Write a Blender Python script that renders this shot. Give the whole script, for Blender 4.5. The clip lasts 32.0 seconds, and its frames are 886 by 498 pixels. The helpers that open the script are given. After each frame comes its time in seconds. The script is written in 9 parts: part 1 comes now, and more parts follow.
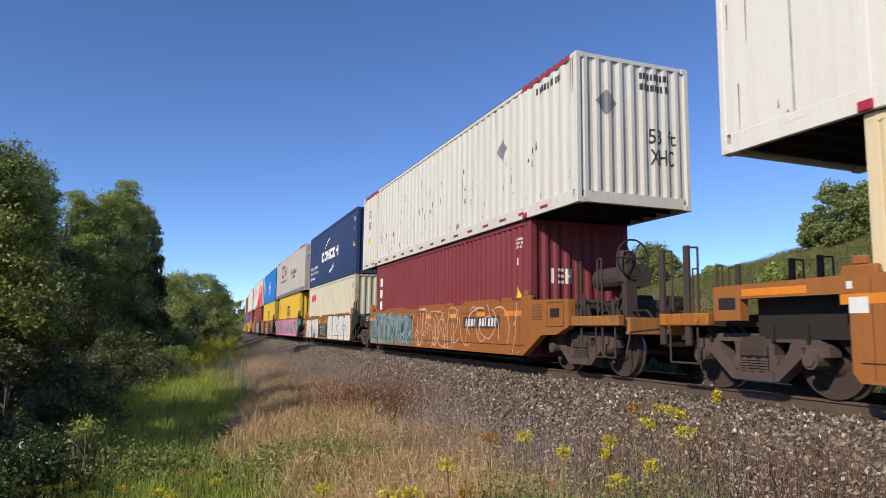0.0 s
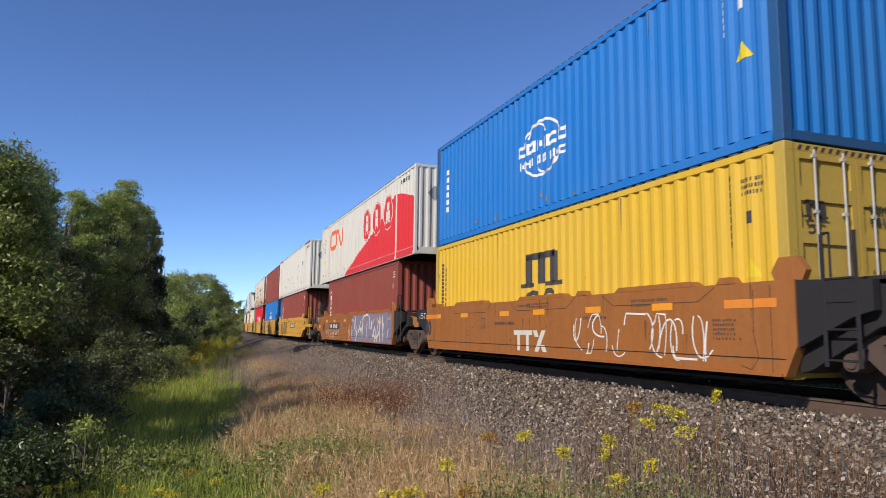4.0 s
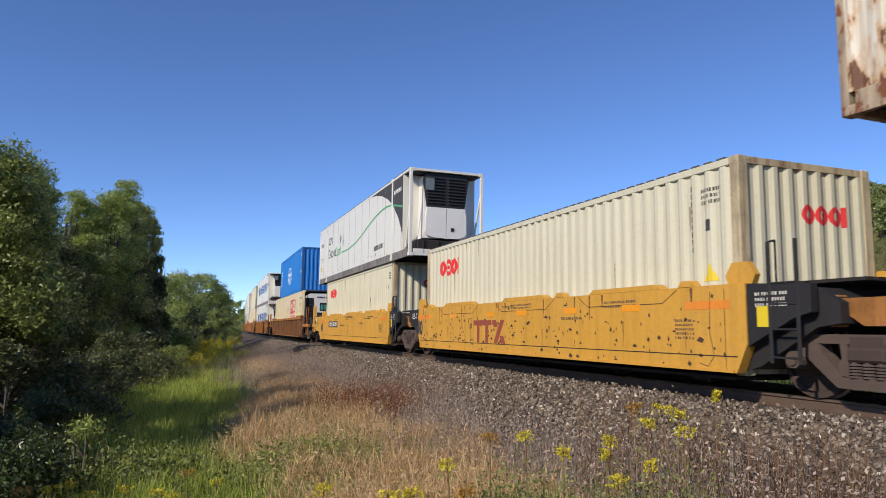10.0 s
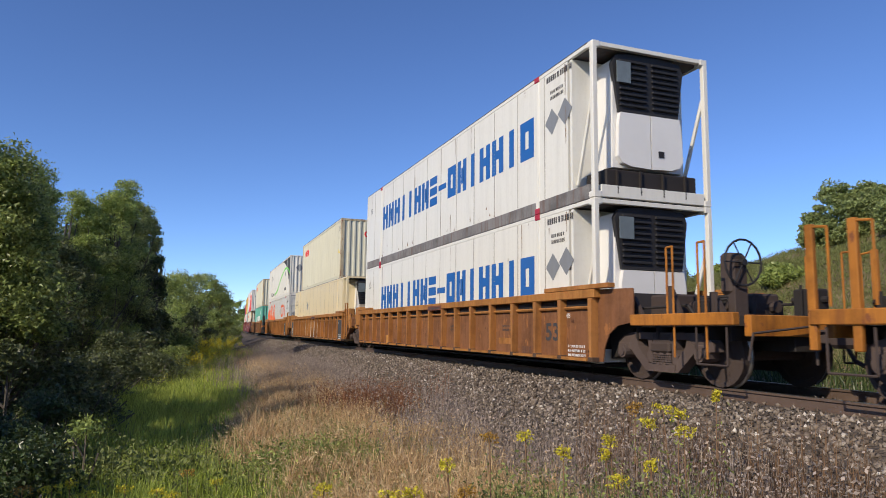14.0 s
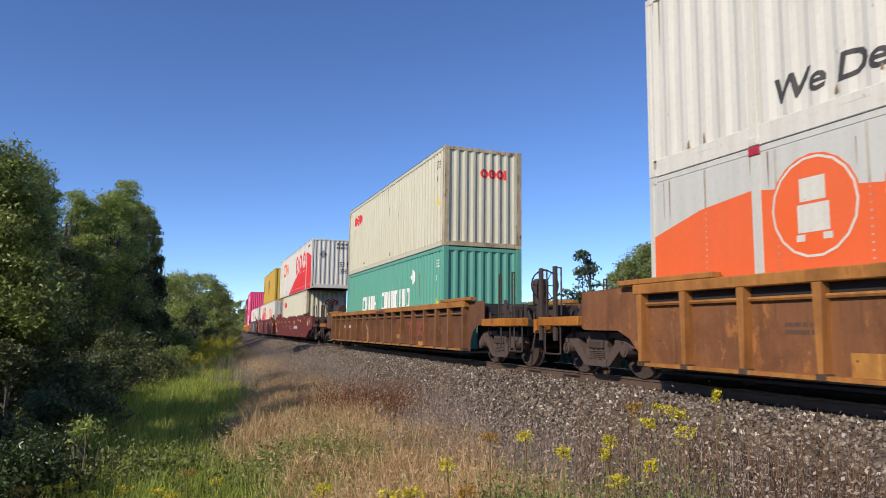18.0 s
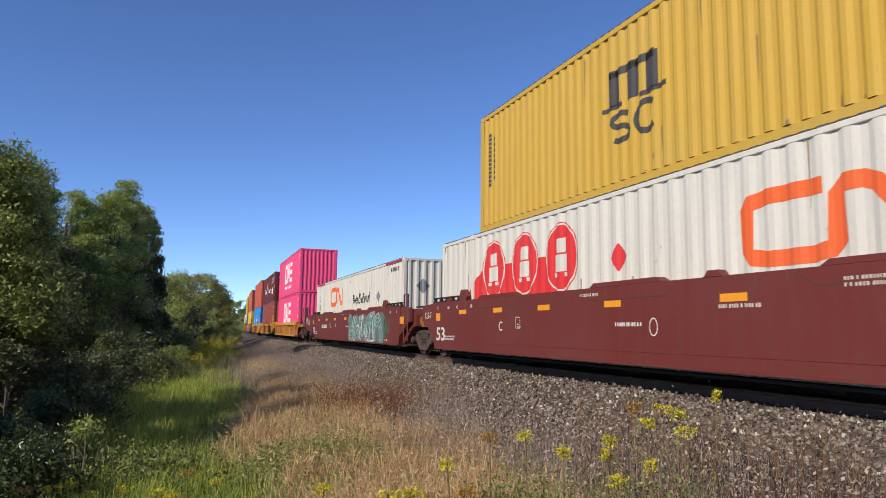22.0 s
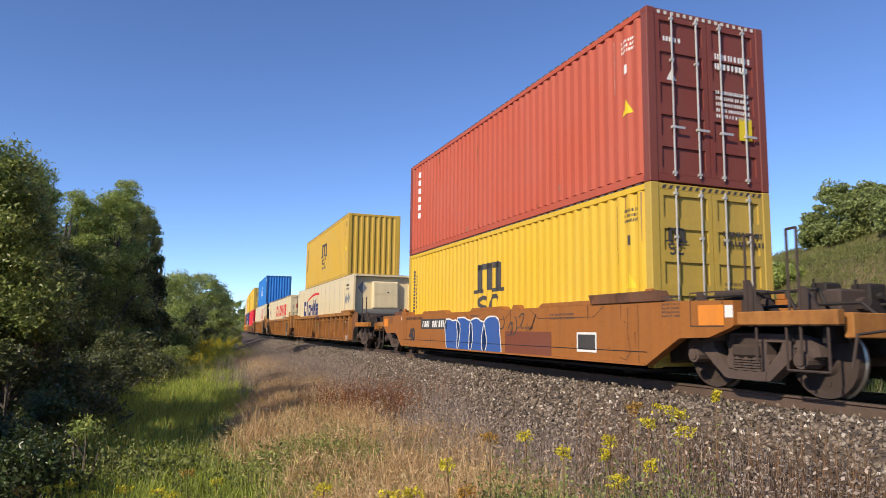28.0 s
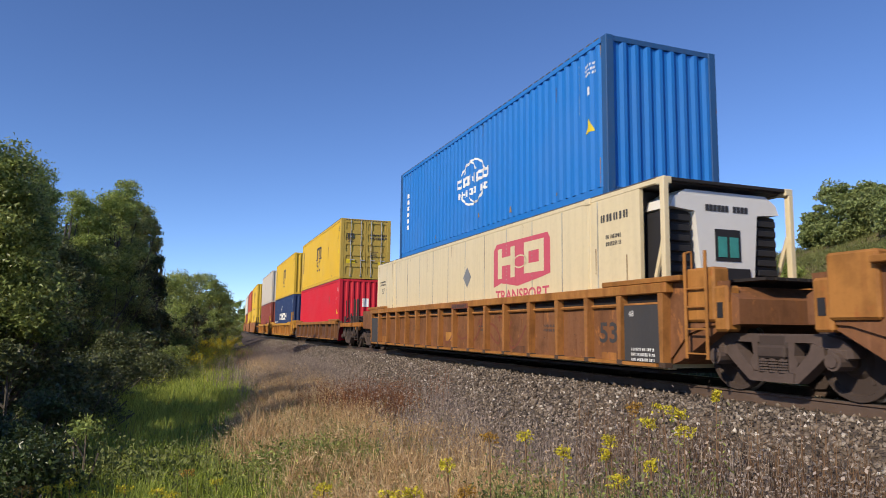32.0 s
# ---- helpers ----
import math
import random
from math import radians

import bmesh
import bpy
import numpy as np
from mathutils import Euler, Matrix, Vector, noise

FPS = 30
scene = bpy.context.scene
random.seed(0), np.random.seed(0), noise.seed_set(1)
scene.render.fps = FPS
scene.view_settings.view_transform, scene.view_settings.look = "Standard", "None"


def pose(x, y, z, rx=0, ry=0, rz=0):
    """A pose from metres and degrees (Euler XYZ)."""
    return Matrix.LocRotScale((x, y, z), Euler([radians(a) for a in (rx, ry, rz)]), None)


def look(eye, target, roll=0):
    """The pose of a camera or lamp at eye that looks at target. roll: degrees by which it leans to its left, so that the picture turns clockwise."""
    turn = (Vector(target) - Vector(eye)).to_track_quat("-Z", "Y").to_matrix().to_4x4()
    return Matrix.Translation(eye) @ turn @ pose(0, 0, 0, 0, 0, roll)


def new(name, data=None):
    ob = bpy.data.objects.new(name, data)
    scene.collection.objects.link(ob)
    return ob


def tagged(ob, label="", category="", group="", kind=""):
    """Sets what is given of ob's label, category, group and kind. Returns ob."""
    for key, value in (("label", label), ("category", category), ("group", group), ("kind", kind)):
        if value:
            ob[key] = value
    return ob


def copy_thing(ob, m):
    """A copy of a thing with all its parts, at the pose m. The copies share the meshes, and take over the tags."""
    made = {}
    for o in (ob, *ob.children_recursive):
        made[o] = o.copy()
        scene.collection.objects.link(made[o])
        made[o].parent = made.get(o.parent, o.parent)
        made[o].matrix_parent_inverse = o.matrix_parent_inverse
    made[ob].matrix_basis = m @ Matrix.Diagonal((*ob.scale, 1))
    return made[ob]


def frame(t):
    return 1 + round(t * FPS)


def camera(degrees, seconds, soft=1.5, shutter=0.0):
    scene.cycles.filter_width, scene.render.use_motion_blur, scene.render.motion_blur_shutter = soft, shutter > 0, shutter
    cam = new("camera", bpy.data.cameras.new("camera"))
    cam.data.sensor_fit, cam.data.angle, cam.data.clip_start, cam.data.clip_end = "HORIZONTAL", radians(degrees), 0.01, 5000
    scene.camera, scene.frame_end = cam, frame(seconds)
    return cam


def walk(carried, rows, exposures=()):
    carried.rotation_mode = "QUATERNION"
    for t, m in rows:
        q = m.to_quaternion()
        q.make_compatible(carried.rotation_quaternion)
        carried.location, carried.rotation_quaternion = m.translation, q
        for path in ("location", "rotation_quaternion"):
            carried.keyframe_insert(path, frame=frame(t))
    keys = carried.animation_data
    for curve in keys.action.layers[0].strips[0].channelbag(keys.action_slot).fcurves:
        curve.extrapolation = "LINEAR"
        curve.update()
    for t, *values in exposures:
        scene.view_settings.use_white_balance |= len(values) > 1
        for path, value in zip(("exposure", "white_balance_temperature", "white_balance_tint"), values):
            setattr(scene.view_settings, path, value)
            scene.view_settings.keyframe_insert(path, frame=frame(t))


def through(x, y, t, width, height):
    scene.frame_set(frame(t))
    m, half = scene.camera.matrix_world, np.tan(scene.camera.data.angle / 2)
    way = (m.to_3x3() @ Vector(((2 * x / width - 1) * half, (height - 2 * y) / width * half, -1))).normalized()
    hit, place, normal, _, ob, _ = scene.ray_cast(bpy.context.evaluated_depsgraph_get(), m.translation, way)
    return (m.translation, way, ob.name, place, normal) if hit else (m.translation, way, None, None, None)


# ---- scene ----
# The camera stands still on the bank; the track runs along +y.
cam = camera(66.10, 32.0, soft=0.5, shutter=0.06)
EYE = Vector((0.0, 0.0, 0.891))
YAW, PITCH = 0.3707, 0.1191
AIM = EYE + Vector((math.sin(YAW) * math.cos(PITCH), math.cos(YAW) * math.cos(PITCH), math.sin(PITCH)))
walk(cam, [(0.0, look(EYE, AIM, 0.68)), (32.0, look(EYE, AIM, 0.68))], exposures=[(0.0, 0.0, 6500, 10), (25.5, 0.0, 6500, 10), (27.5, 0.25, 6900, 10), (28.2, 0.24, 6900, 10), (29.0, 0.06, 6950, 11), (30.0, 0.0, 6950, 11), (31.0, 0.0, 6950, 11), (32.0, 0.0, 6650, 10)])

# Sky and sun: a clear late morning, the sun behind and to the left of the camera.
SUN_DIR = Vector((-1.0, -0.52, 0.72)).normalized()
SUN_EL = math.asin(SUN_DIR.z)
world = bpy.data.worlds.new("world")
scene.world = world
world.use_nodes = True
wn, wl = world.node_tree.nodes, world.node_tree.links
sky = wn.new("ShaderNodeTexSky")
sky.sky_type = "NISHITA"
sky.sun_disc = False
sky.sun_elevation = SUN_EL
sky.sun_rotation = math.atan2(SUN_DIR.x, SUN_DIR.y)
sky.altitude = 3600
sky.air_density, sky.dust_density, sky.ozone_density = 1.0, 0.0, 5.0
tone = wn.new("ShaderNodeHueSaturation")
tone.inputs["Hue"].default_value = 0.507
tone.inputs["Saturation"].default_value = 1.06
wl.new(sky.outputs[0], tone.inputs["Color"])
wl.new(tone.outputs[0], wn["Background"].inputs[0])
wn["Background"].inputs[1].default_value = 0.172
sun_lamp = new("sun", bpy.data.lights.new("sun", "SUN"))
sun_lamp.data.energy, sun_lamp.data.angle, sun_lamp.data.color = 4.3, radians(0.53), (1.0, 0.88, 0.70)
sun_lamp.matrix_world = look(SUN_DIR * 200, (0, 0, 0))

# The track: a line that bends gently to the right, and the train's way along it.
TRACK_X, BEND = 7.987, 0.0006


def track_at(s, lat=0.0):
    """Plan position at s metres along the track; lat: metres to the left of the centre line."""
    a = BEND * s
    return Vector((TRACK_X + (1 - math.cos(a)) / BEND - lat * math.cos(a), math.sin(a) / BEND + lat * math.sin(a), 0.0))


def travelled(t):
    return 13.3307 * t + 0.0283 * t * t


def ride(u, t, half):
    """Pose of a vehicle whose centre is u metres down the train, on pivots half metres fore and aft."""
    s = u - travelled(t)
    front, back = track_at(s - half), track_at(s + half)
    d = (front - back).normalized()
    m = (front + back) / 2
    return Matrix(((d.x, -d.y, 0, m.x), (d.y, d.x, 0, m.y), (0, 0, 1, 0), (0, 0, 0, 1)))

# ---- materials ----
def node_mat(name):
    m = bpy.data.materials.new(name)
    m.use_nodes = True
    nt = m.node_tree
    return m, nt.nodes, nt.links, nt.nodes["Principled BSDF"]


def coords(n, l, scale, jitter=True):
    tc, mp = n.new("ShaderNodeTexCoord"), n.new("ShaderNodeMapping")
    mp.inputs["Scale"].default_value = scale
    l.new(tc.outputs["Object"], mp.inputs["Vector"])
    if jitter:
        oi, mu = n.new("ShaderNodeObjectInfo"), n.new("ShaderNodeMath")
        mu.operation, mu.inputs[1].default_value = "MULTIPLY", 37.0
        l.new(oi.outputs["Random"], mu.inputs[0])
        l.new(mu.outputs[0], mp.inputs["Location"])
    return mp.outputs[0]


def noise_at(n, l, vec, scale, detail=4.0, rough=0.55):
    t = n.new("ShaderNodeTexNoise")
    t.inputs["Scale"].default_value, t.inputs["Detail"].default_value, t.inputs["Roughness"].default_value = scale, detail, rough
    l.new(vec, t.inputs["Vector"])
    return t.outputs[0]


def ramp(n, l, fac, lo, hi, a=(0, 0, 0, 1), b=(1, 1, 1, 1)):
    r = n.new("ShaderNodeValToRGB")
    r.color_ramp.elements[0].position, r.color_ramp.elements[1].position = lo, hi
    r.color_ramp.elements[0].color, r.color_ramp.elements[1].color = a, b
    l.new(fac, r.inputs[0])
    return r.outputs[0]


def mix(n, l, fac, a, b, mode="MIX"):
    m = n.new("ShaderNodeMix")
    m.data_type, m.blend_type = "RGBA", mode
    for sock, v in ((m.inputs[0], fac), (m.inputs[6], a), (m.inputs[7], b)):
        if isinstance(v, (int, float)):
            sock.default_value = v
        elif isinstance(v, tuple):
            sock.default_value = (*v[:3], 1)
        else:
            l.new(v, sock)
    return m.outputs[2]


def bump(n, l, p, height, strength, dist=0.01):
    b = n.new("ShaderNodeBump")
    b.inputs["Strength"].default_value, b.inputs["Distance"].default_value = strength, dist
    l.new(height, b.inputs["Height"])
    l.new(b.outputs[0], p.inputs["Normal"])


MATS = {}


def paint(name, rgb, rust=0.15, dirt=0.35, rough=0.64, fade=0.05, rust_rgb=(0.13, 0.045, 0.018), dirt_rgb=(0.16, 0.13, 0.10)):
    """Weathered paint on steel: faded patches, vertical runs of dirt, rust in specks and runs."""
    if name in MATS:
        return MATS[name]
    m, n, l, p = node_mat(name)
    vec, tall = coords(n, l, (1, 1, 1)), coords(n, l, (5.0, 5.0, 0.35))
    big, fine, runs = noise_at(n, l, vec, 0.55, 3), noise_at(n, l, vec, 14, 6, 0.7), noise_at(n, l, tall, 1.3, 5, 0.6)
    grey = sum(rgb) / 3
    faded = tuple(min(1, c * (1 - fade) + (grey * 0.6 + 0.25) * fade) for c in rgb)
    col = mix(n, l, ramp(n, l, big, 0.35, 0.7), rgb, faded)
    col = mix(n, l, ramp(n, l, runs, 0.46 - 0.08 * dirt, 0.74, (0, 0, 0, 1), (min(1, dirt * 1.35),) * 3 + (1,)), col, tuple(c * 0.6 + d * 0.3 for c, d in zip(rgb, dirt_rgb)))
    col = mix(n, l, ramp(n, l, fine, 0.5, 0.8, (0, 0, 0, 1), (dirt * 0.5,) * 3 + (1,)), col, dirt_rgb)
    if dirt >= 0.4:
        stain, grime = noise_at(n, l, coords(n, l, (1.0, 1.0, 0.8)), 1.7, 8, 0.68), noise_at(n, l, coords(n, l, (7, 7, 0.5)), 1.1, 6, 0.65)
        col = mix(n, l, ramp(n, l, stain, 0.47, 0.66, (0, 0, 0, 1), (0.75, 0.75, 0.75, 1)), col, tuple(c * 0.42 for c in rgb))
        col = mix(n, l, ramp(n, l, grime, 0.5, 0.66, (0, 0, 0, 1), (0.6, 0.6, 0.6, 1)), col, rust_rgb)
        col = mix(n, l, ramp(n, l, grime, 0.28, 0.4, (0.4, 0.4, 0.4, 1), (0, 0, 0, 1)), col, tuple(min(1, c * 1.5 + 0.02) for c in rgb))
    if rust > 0:
        spots = noise_at(n, l, coords(n, l, (2.2, 2.2, 1.0)), 2.3, 9, 0.72)
        e = 0.71 - 0.26 * rust
        col = mix(n, l, ramp(n, l, spots, e, e + 0.05), col, mix(n, l, fine, rust_rgb, tuple(c * 2.1 for c in rust_rgb)))
    l.new(col, p.inputs["Base Color"])
    l.new(ramp(n, l, fine, 0.2, 0.9, (rough - 0.12,) * 3 + (1,), (rough + 0.2,) * 3 + (1,)), p.inputs["Roughness"])
    p.inputs["Specular IOR Level"].default_value = 0.35
    bump(n, l, p, fine, 0.12, 0.006)
    MATS[name] = m
    return m


def plain(name, rgb, rough=0.6, metal=0.0, scale=9.0, vary=0.35):
    """A surface with grain at two scales round one colour."""
    if name in MATS:
        return MATS[name]
    m, n, l, p = node_mat(name)
    vec = coords(n, l, (1, 1, 1))
    a, b = noise_at(n, l, vec, scale, 5), noise_at(n, l, vec, scale * 0.12, 3)
    col = mix(n, l, a, tuple(c * (1 - vary) for c in rgb), tuple(min(1, c * (1 + vary)) for c in rgb))
    col = mix(n, l, ramp(n, l, b, 0.3, 0.75), col, tuple(c * (1 - vary * 0.6) for c in rgb))
    l.new(col, p.inputs["Base Color"])
    p.inputs["Roughness"].default_value, p.inputs["Metallic"].default_value = rough, metal
    bump(n, l, p, a, 0.25, 0.01)
    MATS[name] = m
    return m


def leafy(name, dark, light, rough=0.55, through=0.25, patchy=0.0):
    """Leaves and blades: each island its own tint between dark and light, some light let through; patchy: how far whole tufts differ."""
    if name in MATS:
        return MATS[name]
    m, n, l, p = node_mat(name)
    g = n.new("ShaderNodeNewGeometry")
    big = noise_at(n, l, coords(n, l, (1, 1, 1), False), 0.5, 3)
    col = mix(n, l, g.outputs["Random Per Island"], dark, light)
    col = mix(n, l, ramp(n, l, big, 0.35, 0.7, (0, 0, 0, 1), (0.5, 0.5, 0.5, 1)), col, tuple(c * 0.6 for c in light))
    if patchy:
        tuft = noise_at(n, l, coords(n, l, (1, 1, 0.35), False), 5.5, 3, 0.65)
        col = mix(n, l, ramp(n, l, tuft, 0.42, 0.62, (patchy, patchy, patchy, 1), (0, 0, 0, 1)), col, tuple(c * 0.9 for c in dark))
    l.new(col, p.inputs["Base Color"])
    p.inputs["Roughness"].default_value = rough
    tr, ms, out = n.new("ShaderNodeBsdfTranslucent"), n.new("ShaderNodeMixShader"), n["Material Output"]
    l.new(col, tr.inputs[0])
    ms.inputs[0].default_value = through
    l.new(p.outputs[0], ms.inputs[1])
    l.new(tr.outputs[0], ms.inputs[2])
    l.new(ms.outputs[0], out.inputs[0])
    MATS[name] = m
    return m


STEEL_DARK = plain("grimy_steel", (0.022, 0.017, 0.015), 0.75, 0.0)
DUSTY = plain("dusty_cast_steel", (0.098, 0.068, 0.057), 0.85)
STEEL_BROWN = plain("brake_dust_steel", (0.06, 0.041, 0.034), 0.8)
STEEL_WHEEL = plain("wheel_tread_steel", (0.35, 0.33, 0.31), 0.35, 0.9)
BLACK = plain("black_paint", (0.019, 0.018, 0.020), 0.7)
GALV = plain("galvanised_bar", (0.55, 0.55, 0.54), 0.45, 0.3)
WHITE_MARK = paint("white_marking", (0.78, 0.78, 0.76), 0.0, 0.25, 0.5)
BLACK_MARK = paint("black_marking", (0.035, 0.035, 0.04), 0.0, 0.2, 0.55)
GREY_MARK = paint("grey_placard", (0.22, 0.23, 0.24), 0.0, 0.3, 0.4)

# ---- geometry helpers ----
def box(bm, x0, x1, y0, y1, z0, z1, bev=0.0):
    vs = [bm.verts.new(p) for p in ((x0, y0, z0), (x1, y0, z0), (x1, y1, z0), (x0, y1, z0), (x0, y0, z1), (x1, y0, z1), (x1, y1, z1), (x0, y1, z1))]
    fs = [bm.faces.new([vs[i] for i in f]) for f in ((3, 2, 1, 0), (4, 5, 6, 7), (0, 1, 5, 4), (1, 2, 6, 5), (2, 3, 7, 6), (3, 0, 4, 7))]
    if bev > 0:
        bmesh.ops.bevel(bm, geom=list({e for f in fs for e in f.edges}), offset=bev, segments=1, affect="EDGES", profile=0.5)


def prism(bm, poly, y0, y1, plane="xz"):
    """A solid from an outline: in x and z, drawn from y0 to y1; plane 'yz' swaps the part of x and y."""
    def at(a, b, d):
        return (a, d, b) if plane == "xz" else ((d, a, b) if plane == "yz" else (a, b, d))
    lo, hi = [bm.verts.new(at(a, b, y0)) for a, b in poly], [bm.verts.new(at(a, b, y1)) for a, b in poly]
    k = len(poly)
    fs = [bm.faces.new(lo), bm.faces.new(hi[::-1])]
    fs += [bm.faces.new((lo[i], hi[i], hi[(i + 1) % k], lo[(i + 1) % k])) for i in range(k)]
    bmesh.ops.recalc_face_normals(bm, faces=fs)


def rod(bm, a, b, r, seg=8, r2=None):
    a, b = Vector(a), Vector(b)
    q = (b - a).to_track_quat("Z", "Y")
    r2 = r if r2 is None else r2
    ring = []
    for c, rr in ((a, r), (b, r2)):
        ring.append([bm.verts.new(c + q @ Vector((rr * math.cos(2 * math.pi * i / seg), rr * math.sin(2 * math.pi * i / seg), 0))) for i in range(seg)])
    for i in range(seg):
        j = (i + 1) % seg
        bm.faces.new((ring[0][i], ring[0][j], ring[1][j], ring[1][i]))
    bm.faces.new(ring[0][::-1])
    bm.faces.new(ring[1])


def tube(bm, pts, r, seg=6):
    for a, b in zip(pts, pts[1:]):
        rod(bm, a, b, r, seg)


def lathe(bm, prof, seg, axis_y=True):
    """Turns (radius, y) pairs round the y axis."""
    rings = [[bm.verts.new((r * math.cos(2 * math.pi * i / seg), y, r * math.sin(2 * math.pi * i / seg))) for i in range(seg)] for r, y in prof]
    for a, b in zip(rings, rings[1:]):
        for i in range(seg):
            j = (i + 1) % seg
            bm.faces.new((a[i], a[j], b[j], b[i]))
    bm.faces.new(rings[0][::-1])
    bm.faces.new(rings[-1])
    bmesh.ops.recalc_face_normals(bm, faces=bm.faces[:])


MESHES = {}


def mesh_of(key, build, mat):
    """The mesh that build(bm) draws, made once for each key and material."""
    full = (key, mat.name)
    if full not in MESHES:
        if key not in MESHES:
            bm = bmesh.new()
            build(bm)
            me = bpy.data.meshes.new(str(key[0]) if isinstance(key, tuple) else str(key))
            bm.to_mesh(me)
            bm.free()
            MESHES[key] = me
            MESHES[full] = me
        else:
            MESHES[full] = MESHES[key].copy()
            MESHES[full].materials.clear()
        MESHES[full].materials.append(mat)
    return MESHES[full]


def part(name, build, mat, parent, label="", key=None, at=None):
    """One mesh under a thing or part; with a key the mesh is shared by all that are alike."""
    if key is None:
        bm = bmesh.new()
        build(bm)
        me = bpy.data.meshes.new(name)
        bm.to_mesh(me)
        bm.free()
        me.materials.append(mat)
    else:
        me = mesh_of(key, build, mat)
    ob = new(name, me)
    ob.parent = parent
    if at is not None:
        ob.matrix_basis = at
    return tagged(ob, label) if label else ob


def thing(name, label, category, group=""):
    return tagged(new(name), label, category, group)


def smooth(ob):
    ob.data.polygons.foreach_set("use_smooth", [True] * len(ob.data.polygons))
    return ob

# ---- painted marks: flat shapes in a panel's plane (a to the right, b up) that follow its folds ----
def fold(a, pitch, depth, start):
    f = ((a - start) / pitch) % 1.0
    return depth * (0 if f < 0.26 else (f - 0.26) / 0.24 if f < 0.5 else 1 if f < 0.76 else (1 - f) / 0.24)


def folds_between(a0, a1, pitch, start):
    out = []
    for k in range(math.floor((a0 - start) / pitch) - 1, math.ceil((a1 - start) / pitch) + 1):
        out += [start + pitch * (k + f) for f in (0, 0.26, 0.5, 0.76)]
    return [x for x in out if a0 + 1e-4 < x < a1 - 1e-4]


def bar(a, b, w, h, lean=0.0):
    return [[(a, b), (a + w, b), (a + w + lean, b + h), (a + lean, b + h)]]


def diamond(a, b, r):
    return [[(a - r, b), (a, b - r), (a + r, b), (a, b + r)]]


def stroke(pts, w, closed=False):
    """A band of even width along a line of points, one piece for each step."""
    out, k = [], len(pts)
    P = [Vector(p) for p in pts]
    sides = []
    for i in range(k):
        p, q = (P[i - 1], P[(i + 1) % k]) if closed else (P[max(i - 1, 0)], P[min(i + 1, k - 1)])
        d = (q - p).normalized()
        nrm = Vector((-d.y, d.x))
        seg = (P[i] - p).normalized() if (P[i] - p).length > 1e-6 else d
        c = max(0.5, abs(seg.dot(d)))
        sides.append((P[i] + nrm * w / 2 / c, P[i] - nrm * w / 2 / c))
    for i in range(k if closed else k - 1):
        j = (i + 1) % k
        out.append([tuple(sides[i][1]), tuple(sides[j][1]), tuple(sides[j][0]), tuple(sides[i][0])])
    return out


def ring(a, b, ra, rb, w, lo=0, hi=360, n=18):
    pts = [(a + ra * math.cos(radians(lo + (hi - lo) * i / n)), b + rb * math.sin(radians(lo + (hi - lo) * i / n))) for i in range(n + (hi - lo < 360))]
    return stroke(pts, w, hi - lo >= 360)


def disc(a, b, ra, rb, n=20):
    return [[(a + ra * math.cos(2 * math.pi * i / n), b + rb * math.sin(2 * math.pi * i / n)) for i in range(n)]]


def frame_ring(a, b, w, h, t):
    return bar(a, b, w, t) + bar(a, b + h - t, w, t) + bar(a, b + t, t, h - 2 * t) + bar(a + w - t, b + t, t, h - 2 * t)


def blocks(a, b, w, h, plan, gap=0.22, lean=0.0, low=(), stem=0.38):
    """A row of plain blocks that stands for a company's name: o ring, c open ring, i bar, u two bars, z two bars and a short one, e three level bars, v wedge, - dash; low: the blocks that stand lower than the rest."""
    out = []
    k = len(plan)
    cw = w / (k - gap * (1 if k > 1 else 0)) if k > 1 else w
    full = h
    for i, ch in enumerate(plan):
        x, ww, h = a + i * cw, cw * (1 - gap), full * (0.72 if i in low else 1.0)
        t = min(ww * stem, h * 0.31)
        if ch == "o":
            out += frame_ring(x, b, ww, h, t)
        elif ch == "c":
            out += bar(x, b, ww, t) + bar(x, b + h - t, ww, t) + bar(x, b + t, t, h - 2 * t)
        elif ch == "i":
            out += bar(x + ww * 0.3, b, t, h)
        elif ch == "u":
            out += bar(x, b, t, h) + bar(x + ww - t, b, t, h) + bar(x + t, b + h * 0.42, ww - 2 * t, t * 0.9)
        elif ch == "z":
            out += bar(x, b, t, h) + bar(x + ww - t, b, t, h) + bar(x + ww * 0.42, b + h * 0.25, t * 0.8, h * 0.5)
        elif ch == "e":
            out += bar(x, b, ww, t) + bar(x, b + h - t, ww, t) + bar(x, b + h / 2 - t / 2, ww, t)
        elif ch == "v":
            out += bar(x, b, t, h, ww * 0.3) + bar(x + ww - t, b, t, h, -ww * 0.3)
        elif ch == "-":
            out += bar(x, b + h * 0.4, ww, h * 0.18)
    return [[(p + (q - b) * lean, q) for p, q in poly] for poly in out] if lean else out


def lines_of_bars(a, b, w, rows, h=0.05, seed=1):
    """Small print that cannot be read."""
    rnd = random.Random(seed)
    out = []
    for r in range(rows):
        x = a
        while x < a + w - 0.03:
            q = min(rnd.uniform(0.28, 0.6) * max(h, 0.05), a + w - x)
            out += bar(x, b - r * h * 1.7, q, h) if q < h * 0.8 else bar(x, b - r * h * 1.7, q, h * 0.72)
            x += q + max(0.018, h * 0.18) * rnd.choice((1, 1, 1, 2.2))
    return out


def tall_bars(a, b, count, w, h, step):
    return [p for i in range(count) for p in bar(a, b - i * step, w, h)]


WORDS = {}


